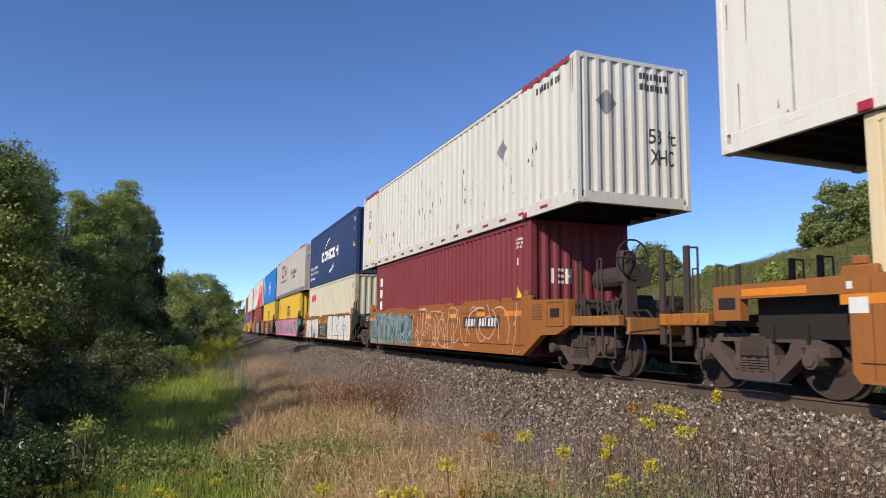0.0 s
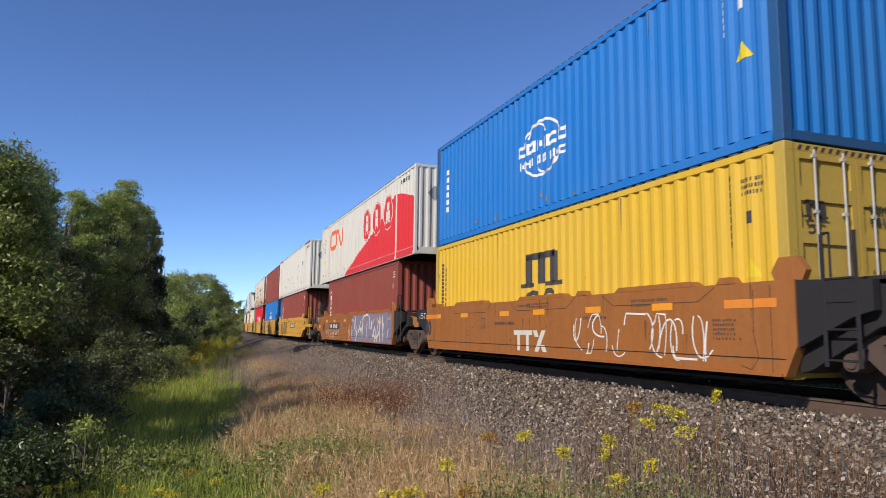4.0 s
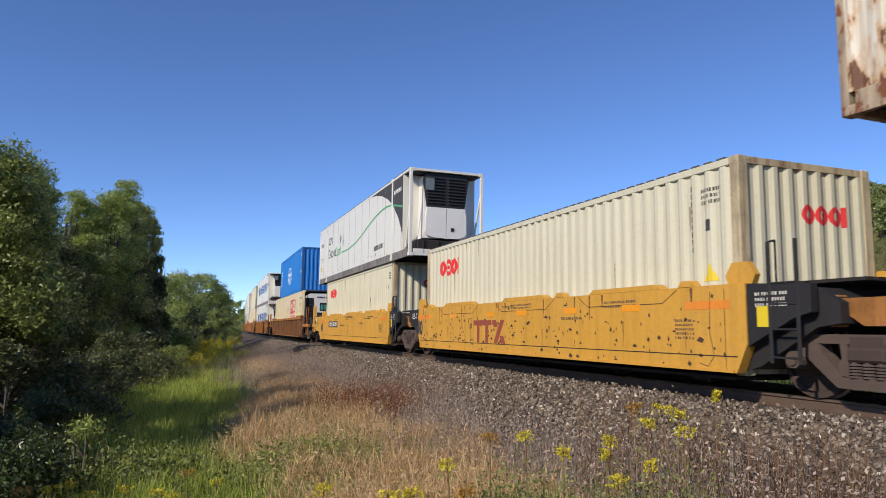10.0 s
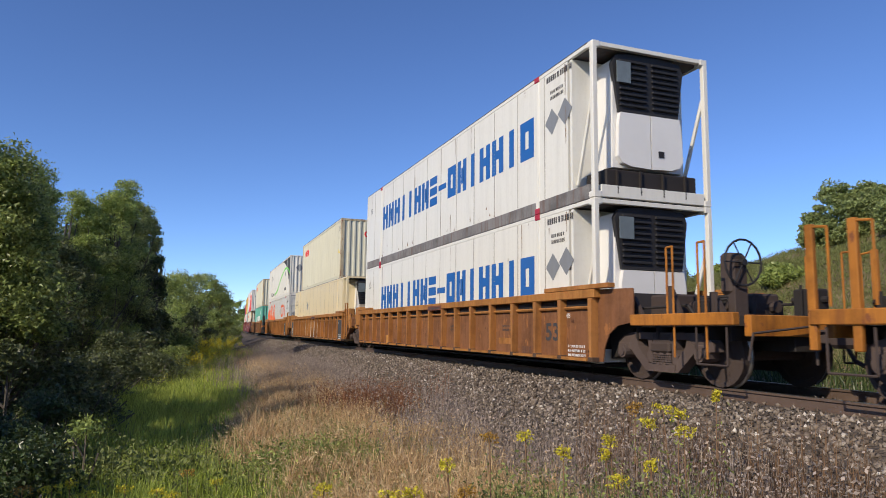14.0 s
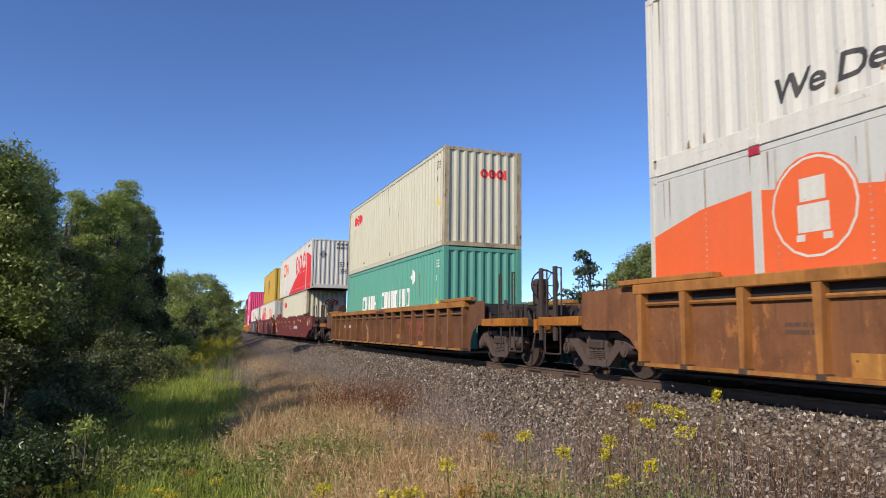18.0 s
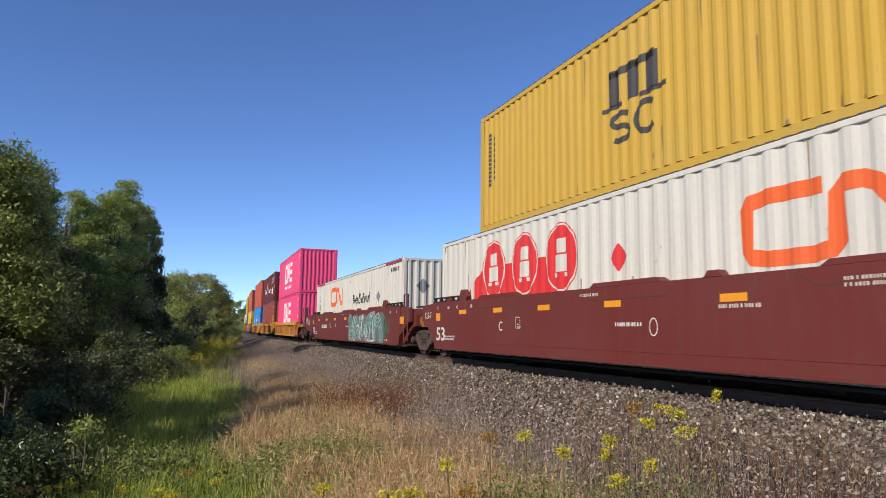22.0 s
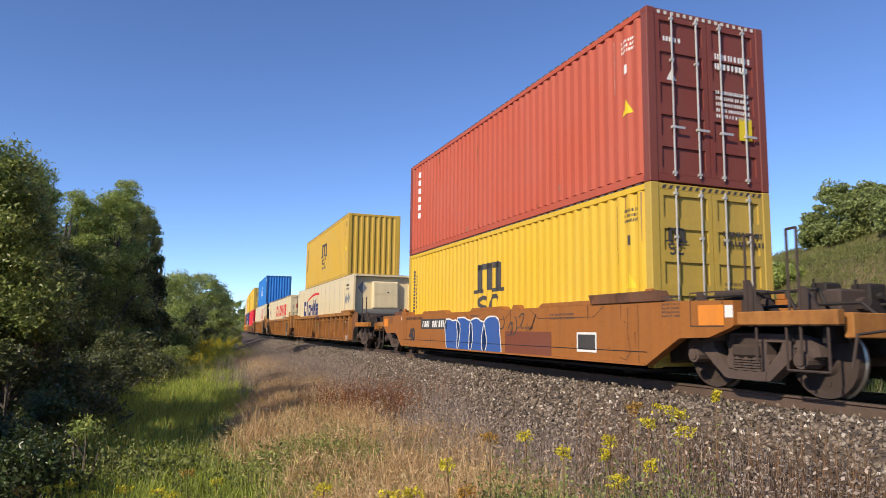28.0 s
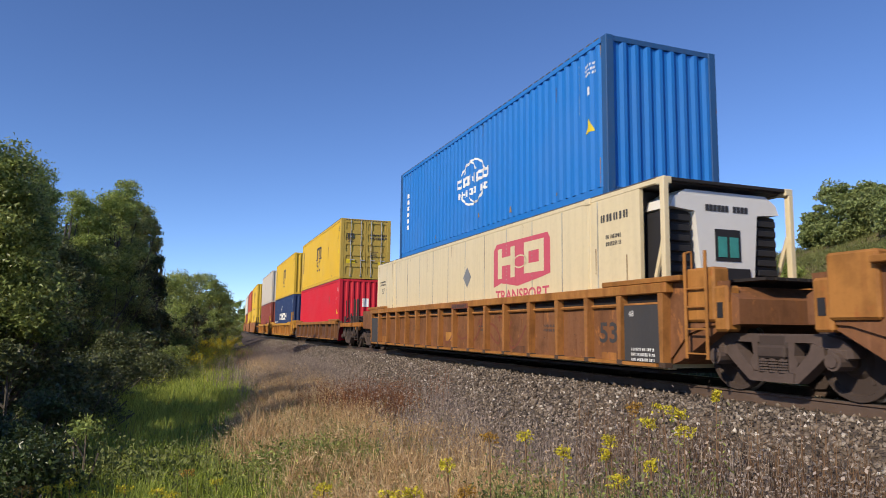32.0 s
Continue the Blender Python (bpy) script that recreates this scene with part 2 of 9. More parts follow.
def word(text, a, b, h, w=None, bold=0.0, lean=0.0):
    """Words that can be read, as faces; a: left end, b: foot, h: height, w: width if set."""
    key = (text, bold)
    if key not in WORDS:
        cu = bpy.data.curves.new("words", "FONT")
        cu.body, cu.offset, cu.resolution_u = text, bold, 3
        ob = bpy.data.objects.new("words", cu)
        me = bpy.data.meshes.new_from_object(ob)
        co = [v.co.copy() for v in me.vertices]
        WORDS[key] = (co, [list(f.vertices) for f in me.polygons])
        bpy.data.objects.remove(ob)
        bpy.data.meshes.remove(me)
        bpy.data.curves.remove(cu)
    co, fs = WORDS[key]
    x0, x1 = min(c.x for c in co), max(c.x for c in co)
    y0, y1 = min(c.y for c in co), max(c.y for c in co)
    sy = h / (y1 - y0)
    sx = w / (x1 - x0) if w else sy
    return [[(a + (co[i].x - x0) * sx + lean * (co[i].y - y0) * sy, b + (co[i].y - y0) * sy) for i in f] for f in fs]


def marks(name, polys, mat, parent, surf, at, label="", lift=0.004):
    """One painted mark on a panel; surf: (pitch, depth, start) of its folds, or None where it is flat."""
    bm = bmesh.new()
    for poly in polys:
        try:
            bm.faces.new([bm.verts.new((p[0], 0, p[1])) for p in poly])
        except ValueError:
            pass
    if surf:
        lo, hi = min(v.co.x for v in bm.verts), max(v.co.x for v in bm.verts)
        for x in folds_between(lo, hi, surf[0], surf[2]):
            bmesh.ops.bisect_plane(bm, geom=bm.verts[:] + bm.edges[:] + bm.faces[:], plane_co=(x, 0, 0), plane_no=(1, 0, 0), dist=1e-5)
        for v in bm.verts:
            v.co.y = fold(v.co.x, *surf)
    for v in bm.verts:
        v.co.y -= lift
    bmesh.ops.recalc_face_normals(bm, faces=bm.faces[:])
    me = bpy.data.meshes.new(name)
    bm.to_mesh(me)
    bm.free()
    me.materials.append(mat)
    ob = new(name, me)
    ob.parent, ob.matrix_basis = parent, at
    return tagged(ob, label) if label else ob


# ---- containers: x forward, -y towards the path beside the track, base at z = 0 ----
ISO_SIDE, DOM_SIDE, ISO_END = (0.2775, 0.036, -0.07), (0.36, 0.030, -0.09), (0.262, 0.040, -0.066)


def folded(bm, w, z0, z1, surf, back=0.07):
    """A folded steel panel, w wide, its outer face at y = 0 and below."""
    xs = [-w / 2] + folds_between(-w / 2, w / 2, surf[0], surf[2]) + [w / 2]
    front = [(x, fold(x, *surf)) for x in xs]
    lo = [bm.verts.new((x, y, z0)) for x, y in front]
    hi = [bm.verts.new((x, y, z1)) for x, y in front]
    bl, bh = [[bm.verts.new((x, back, z)) for x in (-w / 2, w / 2)] for z in (z0, z1)]
    for i in range(len(xs) - 1):
        bm.faces.new((lo[i], lo[i + 1], hi[i + 1], hi[i]))
    bm.faces.new((bl[1], bl[0], bh[0], bh[1]))
    bm.faces.new((bl[0], lo[0], hi[0], bh[0]))
    bm.faces.new((lo[-1], bl[1], bh[1], hi[-1]))
    bm.faces.new(hi + [bh[1], bh[0]])
    bm.faces.new([bl[0], bl[1]] + lo[::-1])


def flat_panel(bm, w, z0, z1):
    """A smooth plate panel."""
    box(bm, -w / 2, w / 2, 0, 0.07, z0, z1)


def rivet_seam(bm, z0, z1):
    """A seam strip with a row of domed rivets."""
    box(bm, -0.018, 0.018, -0.0015, 0.001, z0 + 0.01, z1 - 0.01)
    k = int((z1 - z0) / 0.085)
    for i in range(k):
        z = z0 + 0.05 + 0.085 * i
        box(bm, -0.011, 0.011, -0.0055, -0.001, z - 0.011, z + 0.011)


def door_leaf(bm, w, z0, z1):
    """A door leaf with three rows of pressed panels between flat bands."""
    box(bm, -w / 2, w / 2, 0.03, 0.07, z0, z1)
    box(bm, -w / 2, -w / 2 + 0.09, 0, 0.03, z0, z1)
    box(bm, w / 2 - 0.09, w / 2, 0, 0.03, z0, z1)
    hgt = (z1 - z0) / 5
    for k in range(6):
        zz = z0 + k * hgt
        box(bm, -w / 2 + 0.09, w / 2 - 0.09, 0.0, 0.03, max(z0, zz - 0.09), min(z1, zz + 0.09))


def casting(bm):
    box(bm, -0.089, 0.089, -0.081, 0.081, 0, 0.118, 0.012)
    box(bm, -0.045, 0.045, -0.0835, -0.08, 0.035, 0.085)


def container(spec, group):
    """spec: kind, colours and marks. Returns the container and its length."""
    kind = spec["kind"]
    dom = kind.startswith("dom")
    L, Wd, H = (16.154, 2.591, 2.896) if dom else (12.192, 2.438, spec.get("h", 2.896))
    c = spec["mat"]
    rail_m = spec.get("rail", c)
    ob = thing("shipping_container", spec["label"], "shipping container", group)
    ob["long"], ob["front"] = L, spec.get("front", "wall")
    z0, z1 = (0.26 if dom else 0.17), H - (0.09 if dom else 0.11)
    smooth_side = kind == "dom_smooth"
    surf = None if smooth_side else DOM_SIDE if dom else ISO_SIDE
    esurf = None if smooth_side else ISO_END
    near, far = pose(0, -Wd / 2 + 0.012, 0), pose(0, Wd / 2 - 0.012, 0, rz=180)
    front, rear = pose(L / 2 - 0.012, 0, 0, rz=90), pose(-L / 2 + 0.012, 0, 0, rz=-90)
    pw = 0.16 if not dom else 0.10
    key = (kind, H)
    short = {"round": 0.5, "box": 0.02}.get(spec.get("nose", "grille_top"), 0.78)
    seams = [-6.9 + 1.2 * i for i in range(12)]
    for at in (near, far):
        if smooth_side and spec.get("front") == "reefer":
            part("side_wall", lambda bm: flat_panel(bm, L - 2 * pw - short, z0, z1), c, ob, key=("side_short", short) + key, at=pose(-short / 2, 0, 0) @ at)
        elif smooth_side:
            part("side_wall", lambda bm: flat_panel(bm, L - 2 * pw, z0, z1), c, ob, key=("side",) + key, at=at)
        else:
            part("side_wall", lambda bm: folded(bm, L - 2 * pw, z0, z1, surf), c, ob, key=("side",) + key, at=at)
    if smooth_side:
        for x in seams:
            part("rivet_seam", lambda bm: rivet_seam(bm, z0, z1), spec.get("seam", P["seam"]), ob, key=("seam",) + key, at=near @ pose(x, 0, 0))
    ends = [("end_wall", rear)]
    if spec.get("front", "wall") == "wall":
        ends.append(("end_wall", front))
    for nm, at in ends:
        if esurf:
            part(nm, lambda bm: folded(bm, Wd - 2 * pw, z0 - 0.02, z1, esurf, 0.08), spec.get("end", c), ob, key=("end",) + key, at=at)
        else:
            part(nm, lambda bm: flat_panel(bm, Wd - 2 * pw, z0 - 0.02, z1), spec.get("end", c), ob, key=("end",) + key, at=at)
    if spec.get("front") == "doors":
        dw = Wd / 2 - pw
        for k, off in enumerate((-dw / 2 - 0.004, dw / 2 + 0.004)):
            d = part("door", lambda bm: door_leaf(bm, dw - 0.012, z0 - 0.02, z1), spec.get("end", c), ob, key=("door",) + key, at=front @ pose(off, 0, 0))
            for x in (-dw * 0.2, dw * 0.27) if k == 0 else (-dw * 0.27, dw * 0.2):
                def bars(bm):
                    rod(bm, (0, -0.03, z0 - 0.06), (0, -0.03, z1 + 0.03), 0.015, 8)
                    for zz in (z0, z0 + 0.75, z1 - 0.75, z1 - 0.05):
                        box(bm, -0.03, 0.03, -0.045, 0.01, zz - 0.022, zz + 0.022)
                    box(bm, -0.02, 0.2, -0.06, -0.045, z0 + 0.72, z0 + 0.76)
                part("locking_bar", bars, spec.get("bars", GALV), d, "zinc-coated locking bar", key=("lockbar",) + key, at=pose(x, 0, 0))
    if spec.get("front") == "reefer":
        reefer_nose(ob, spec, L, Wd, H)
    # frame
    for sx in (-1, 1):
        for sy in (-1, 1):
            part("corner_post", lambda bm: box(bm, -pw / 2, pw / 2, -pw / 2, pw / 2, 0.1, H - 0.1, 0.01), spec.get("post", c), ob, key=("post",) + key, at=pose(sx * (L / 2 - pw / 2), sy * (Wd / 2 - pw / 2), 0))
            for z in (0, H - 0.118):
                part("corner_casting", casting, spec.get("post", c), ob, key=("casting",), at=pose(sx * (L / 2 - 0.089), sy * (Wd / 2 - 0.081), z, rz=0 if sy < 0 else 180))
    for sy in (-1, 1):
        y = sy * (Wd / 2 - (0.04 if dom else 0.065))
        part("bottom_rail", lambda bm: (box(bm, -L / 2 + 0.17, L / 2 - 0.17, -0.035, 0.035, 0.0 if dom else 0.03, z0, 0.006), [box(bm, k * 2.3 - 0.18, k * 2.3 + 0.18, -0.038, -0.034, z0 - 0.1, z0 - 0.02) for k in range(-3, 4)] if dom else None), spec.get("lower", rail_m), ob, key=("brail",) + key, at=pose(0, y, 0, rz=0 if sy < 0 else 180))
        part("top_rail", lambda bm: box(bm, -L / 2 + 0.17, L / 2 - 0.17, -0.035, 0.035, z1, H - 0.01, 0.008), rail_m, ob, key=("trail",) + key, at=pose(0, sy * (Wd / 2 - 0.04), 0))
    for at in (front, rear):
        reefer = spec.get("front") == "reefer" and at is front and spec.get("nose", "grille_top") == "round"
        part("end_sill", lambda bm: box(bm, -Wd / 2 + 0.16, Wd / 2 - 0.16, 0, 0.09, 0.02, z0 - 0.02, 0.006), spec.get("post", c), ob, key=("sill",) + key, at=at)
        part("end_header", lambda bm: box(bm, -Wd / 2 + 0.16, Wd / 2 - 0.16, 0, 0.09, z1 + (0.03 if reefer else 0), H - 0.008, 0.006), STEEL_DARK if reefer else spec.get("post", c), ob, key=("header", reefer) + key, at=at)
    def roof(bm):
        k = int((L - 0.3) / 0.25)
        if smooth_side:
            box(bm, -L / 2 + 0.15, L / 2 - 0.15, -Wd / 2 + 0.012, Wd / 2 - 0.012, H - 0.009, H + 0.012)
        for i in range(0 if smooth_side else k):
            x = -L / 2 + 0.15 + (L - 0.3) * i / k
            box(bm, x, x + 0.15, -Wd / 2 + 0.012, Wd / 2 - 0.012, H - 0.009, H + 0.016)
        box(bm, -L / 2 + 0.12, L / 2 - 0.12, -Wd / 2 + 0.07, Wd / 2 - 0.07, H - 0.07, H - 0.03)
    # dark grey roof, whose bow ends show as dark dashes along the edge
    part("roof", roof, spec.get("roof", P["roof"]), ob, key=("roof",) + key)
    def under(bm):
        box(bm, -L / 2 + 0.1, L / 2 - 0.1, -Wd / 2 + 0.08, Wd / 2 - 0.08, 0.13, 0.16)
        for i in range(int(L / 0.45)):
            x = -L / 2 + 0.3 + 0.45 * i
            box(bm, x - 0.02, x + 0.02, -Wd / 2 + 0.08, Wd / 2 - 0.08, 0.03, 0.13)
    part("floor_frame", under, STEEL_DARK, ob, key=("under",) + key)
    if dom:
        for sx in (-1, 1):
            for sy in (-1, 1):
                at = pose(sx * 6.007, sy * (Wd / 2 - 0.02), 0, rz=0 if sy < 0 else 180)
                part("lifting_post", lambda bm: (box(bm, -0.075, 0.075, -0.021, 0.06, 0.1, H - 0.1, 0.008), box(bm, -0.011, 0.011, -0.026, -0.02, 0.1, H - 0.1)), c, ob, key=("lift",) + key, at=at)
                for z in (0, H - 0.118):
                    part("corner_casting", casting, spec.get("fit", c), ob, key=("casting",), at=pose(sx * 6.007, sy * (Wd / 2 - 0.062), z, rz=0 if sy < 0 else 180))
    wear = random.Random(sum(ord(ch) * (i + 3) for i, ch in enumerate(spec["label"])) + int(100 * c.diffuse_color[0]))
    edge = Wd / 2
    streaks, specks = [], []
    posts = [-L / 2 + 0.2, L / 2 - 0.2] + ([-6.0, 6.0] if dom else [])
    for k in range(9 if not dom else 16):
        a = wear.choice(posts) + wear.gauss(0, 0.12) if k % 2 else wear.uniform(-L / 2 + 0.3, L / 2 - 0.3)
        a = max(-L / 2 + 0.14, min(L / 2 - 0.14, a))
        if smooth_side and spec.get("front") == "reefer":
            a = min(a, L / 2 - 0.95)
        w, ln = wear.uniform(0.005, 0.016), wear.uniform(0.12, 0.8)
        b = z1 - 0.02 if wear.random() < 0.55 else wear.uniform(0.6, z1 - 0.1)
        streaks.append([(a - w, b), (a - w * 0.25, max(z0, b - ln)), (a + w * 0.25, max(z0, b - ln)), (a + w, b)])
    for k in range(30):
        a, b = wear.uniform(-L / 2 + 0.3, L / 2 - 1.0), z0 + 0.5 * abs(wear.gauss(0, 0.22))
        w, h_ = wear.uniform(0.01, 0.05), wear.uniform(0.02, 0.16)
        specks.append([(a - w, b), (a + w * 0.7, b), (a + w * 0.2, b + h_), (a - w * 0.6, b + h_ * 0.7)])
    marks("rust_runs", streaks + specks[:6 if not dom else 20], P["runs"], ob, surf, near, "", 0.009)
    for m in spec.get("marks", ()):
        nm, face, polys, mat = m[:4]
        on_front = face == "front"
        lift = {"side2": 0.006, "side3": 0.008, "rail": 0.011}.get(face, 0.004)
        sf = (None if spec.get("front") in ("doors", "reefer") else esurf) if on_front else None if face == "rail" else surf
        for group_ in ([[p] for p in polys] if nm in ("placard", "caution_plate", "reflective_tape", "red_edge") else [polys]):
            marks(nm, group_, mat, ob, sf, front if on_front else near, m[4] if len(m) > 4 else "", lift)
    return ob


def reefer_nose(ob, spec, L, Wd, H):
    """A refrigeration unit in the leading end, set back between the corner posts."""
    front = pose(L / 2 - 0.012, 0, 0, rz=90)
    cowl = plain("reefer_cowl_white", (0.76, 0.74, 0.70), 0.35, 0, 3, 0.1)
    post_m = spec.get("post", spec["mat"])
    flip = spec.get("nose", "grille_top")
    if flip == "box":
        part("end_wall", lambda bm: box(bm, -Wd / 2 + 0.06, Wd / 2 - 0.06, 0.20, 0.80, 0.1, H - 0.04), spec["mat"], ob, at=front)
        unit = part("refrigeration_unit", lambda bm: (box(bm, -0.45, 0.72, 0.0, 0.22, 1.42, 2.6, 0.05), box(bm, -0.36, 0.64, -0.012, 0.0, 1.5, 1.98), box(bm, -0.36, 0.64, -0.012, 0.0, 2.03, 2.5)), spec["mat"], ob, "cream nose-mounted refrigeration unit", at=front)
        part("latch_plate", lambda bm: box(bm, 0.2, 0.28, -0.02, -0.012, 2.1, 2.16), BLACK, unit)
        part("fuel_tank", lambda bm: rod(bm, (-0.85, 0.05, 1.22), (0.95, 0.05, 1.22), 0.2, 16), plain("tank_grey", (0.13, 0.13, 0.125), 0.5), ob, "grey cylindrical fuel tank", at=front)
        part("unit_tray", lambda bm: (box(bm, -0.8, 0.8, 0.02, 0.22, 0.3, 1.0, 0.03), box(bm, -0.65, -0.1, 0.0, 0.02, 0.45, 0.85)), STEEL_DARK, ob, "dark steel tray under the unit", at=front)
        part("placard", lambda bm: prism(bm, [(-0.86, 2.05), (-0.66, 2.32), (-0.86, 2.58), (-1.06, 2.32)], 0.188, 0.199), GREY_MARK, ob, "grey diamond placard", at=front)
        return
    part("end_wall", lambda bm: box(bm, -Wd / 2 + 0.02, Wd / 2 - 0.02, 0.72, 0.80, 0.1, H - 0.1), BLACK if flip == "round" else spec["mat"], ob, at=front)
    def shell(bm):
        prism(bm, [(-0.78, 0.62), (0.78, 0.62), (0.74, 2.68), (-0.74, 2.68)] if flip != "round" else [(-0.50, 0.9), (0.50, 0.9), (0.54, 1.6), (0.62, 2.42), (1.08, 2.46), (1.02, 2.62), (0.8, 2.75), (-0.8, 2.75), (-1.02, 2.62), (-1.08, 2.46), (-0.62, 2.42), (-0.54, 1.6)], 0.10 if flip == "round" else 0.17, 0.74)
        if flip == "round":
            box(bm, -1.1, 1.1, 0.08, 0.74, 0.56, 0.9, 0.05)
    u = part("refrigeration_unit", shell, cowl, ob, "white nose-mounted refrigeration unit", at=front)
    if flip == "round":
        for s in (-1, 1):
            part("grille", lambda bm: [prism(bm, [(s * 0.56, 0.92), (s * 1.1, 0.92), (s * 1.08, 2.42), (s * 0.9, 2.44), (s * 0.66, 2.42)][::s], 0.2, 0.74)] + [box(bm, s * 0.86 - 0.2, s * 0.86 + 0.2, 0.15, 0.21, 0.98 + 0.16 * k, 1.08 + 0.16 * k, 0.01) for k in range(9)], BLACK, u, "black louvred side grille")
        part("badge", lambda bm: [box(bm, -0.25, 0.25, 0.088, 0.098, 1.66, 2.16)], BLACK, u, "dark-framed sight window")
        part("pane", lambda bm: [box(bm, x, x + 0.17, 0.08, 0.087, 1.72, 2.04) for x in (-0.2, 0.03)], plain("badge_teal", (0.05, 0.30, 0.27), 0.4), u, "teal pane of the sight window")
        part("panel", lambda bm: [box(bm, -0.42, 0.42, 0.07, 0.098, 1.08, 1.55, 0.01)] + [box(bm, -0.3 + 0.18 * k, -0.24 + 0.18 * k, 0.063, 0.07, 1.25, 1.3) for k in range(4)], BLACK, u, "dark control panel")
        part("name_strip", lambda bm: [box(bm, *b) for b in [(-0.42 + 0.078 * i, -0.36 + 0.078 * i, 0.09, 0.098, 2.44, 2.54) for i in range(11) if i != 6]], BLACK_MARK, u)
    else:
        part("grille", lambda bm: [prism(bm, [(-0.66, 1.66), (0.66, 1.66), (0.80, 2.58), (0.72, 2.74), (0.4, 2.79), (-0.4, 2.79), (-0.72, 2.74), (-0.80, 2.58)], 0.10, 0.2)] + [box(bm, s * 0.36 - 0.3, s * 0.36 + 0.3, 0.055, 0.105, 1.76 + 0.105 * k, 1.81 + 0.105 * k, 0.012) for k in range(9) for s in (-1, 1)], BLACK, u, "black louvred grille")
        part("cowl_door", lambda bm: [prism(bm, [(s * 0.012, 0.62), (s * 0.45, 0.64), (s * 0.64, 0.70), (s * 0.72, 0.82), (s * 0.70, 1.4), (s * 0.66, 1.64), (s * 0.012, 1.64)], 0.06, 0.162) for s in (-1, 1)], cowl if spec["mat"] is P["snow"] and spec.get("post") is None and not spec.get("tan_cowl") else plain("cowl_tan", (0.52, 0.42, 0.31), 0.45, 0, 2, 0.2), u, "lower cowl door")
        part("latch_plate", lambda bm: box(bm, 0.16, 0.28, 0.048, 0.061, 0.86, 0.98), BLACK, u)
        part("sight_panel", lambda bm: box(bm, -0.74, -0.44, 0.03, 0.05, 2.2, 2.6), plain("dull_grey_screen", (0.16, 0.19, 0.2), 0.3), u)
    part("bumper_rail", lambda bm: (box(bm, -1.0, 1.0, 0.05, 0.7, 0.18, 0.55, 0.02), [box(bm, x, x + 0.03, 0.0, 0.05, 0.1, 0.55) for x in (-0.8, -0.3, 0.2, 0.7)]), STEEL_DARK, ob, "dark steel rail under the unit", at=front)
    for s in (-1, 1):
        part("brace", lambda bm: tube(bm, [(s * (Wd / 2 - 0.08), 0.06, 2.1), (s * (Wd / 2 - 0.12), 0.7, 0.35)], 0.04), post_m, ob, "diagonal steel brace", at=front)

# ---- well cars and bogies: x forward, z = 0 at the rails' top ----
def side_outline(hl, top, bot, lead, trail, ribbed=False):
    """Outline of a car side in x and z; an end is a 'joint' over a shared bogie or a 'coupler' platform."""
    def end(kind, s):
        if kind == "joint" and ribbed:
            return [(s * (hl - 0.2), bot), (s * (hl + 0.02), 0.58), (s * (hl + 0.32), 0.88), (s * (hl + 0.7), 0.99), (s * (hl + 1.1), 1.02), (s * (hl + 1.14), top - 0.04), (s * hl, top)]
        if kind == "joint":
            return [(s * (hl - 0.12), bot), (s * (hl + 0.06), bot + 0.36), (s * (hl + 0.06), top)]
        if kind == "slim":
            return [(s * (hl - 0.08), bot), (s * (hl + 0.0), bot + 0.1), (s * (hl + 0.0), 1.33), (s * (hl + 1.5), 1.33), (s * (hl + 1.5), 1.06), (s * (hl + 1.95), 1.06), (s * (hl + 1.95), 1.5), (s * hl, top)]
        if ribbed and s > 0:
            return [(hl + 0.1, bot), (hl + 0.14, 0.62), (hl + 0.28, 0.86), (hl + 0.52, 1.0), (hl + 0.95, 1.06), (hl + 0.95, top - 0.03), (hl, top)]
        if ribbed:
            return [(-hl + 0.12, bot), (-hl - 0.12, 0.6), (-hl - 0.33, 0.8), (-hl - 0.63, 0.92), (-hl - 1.6, 0.93), (-hl - 1.68, 0.96), (-hl - 1.68, top - 0.03), (-hl, top)]
        if s < 0:
            o = 0.28 if top < 1.4 else 0.0
            return [(-hl - 0.28 + o, bot), (-hl - 0.38 + o, 0.46), (-hl - 0.82 + o, 0.77), (-hl - 1.0 + o, 0.79), (-hl - 1.7, 0.79), (-hl - 1.95, 0.96), (-hl - 2.1, 1.0), (-hl - 2.1, top - 0.01), (-hl, top)]
        if hl > 7:
            return [(hl - 0.1, bot), (hl + 0.9, 0.83), (hl + 1.7, 0.86), (hl + 1.9, 0.97), (hl + 1.95, 1.0), (hl + 1.95, top - 0.04), (hl, top)]
        x = 1.65
        return [(s * (hl - 0.15), bot), (s * (hl + 0.62), 0.82), (s * (hl + x - 0.45), 0.84), (s * (hl + x - 0.05), 0.97), (s * (hl + x), 1.0), (s * (hl + x), top - 0.04), (s * hl, top)]
    return end(trail, -1)[::-1] + end(lead, 1)


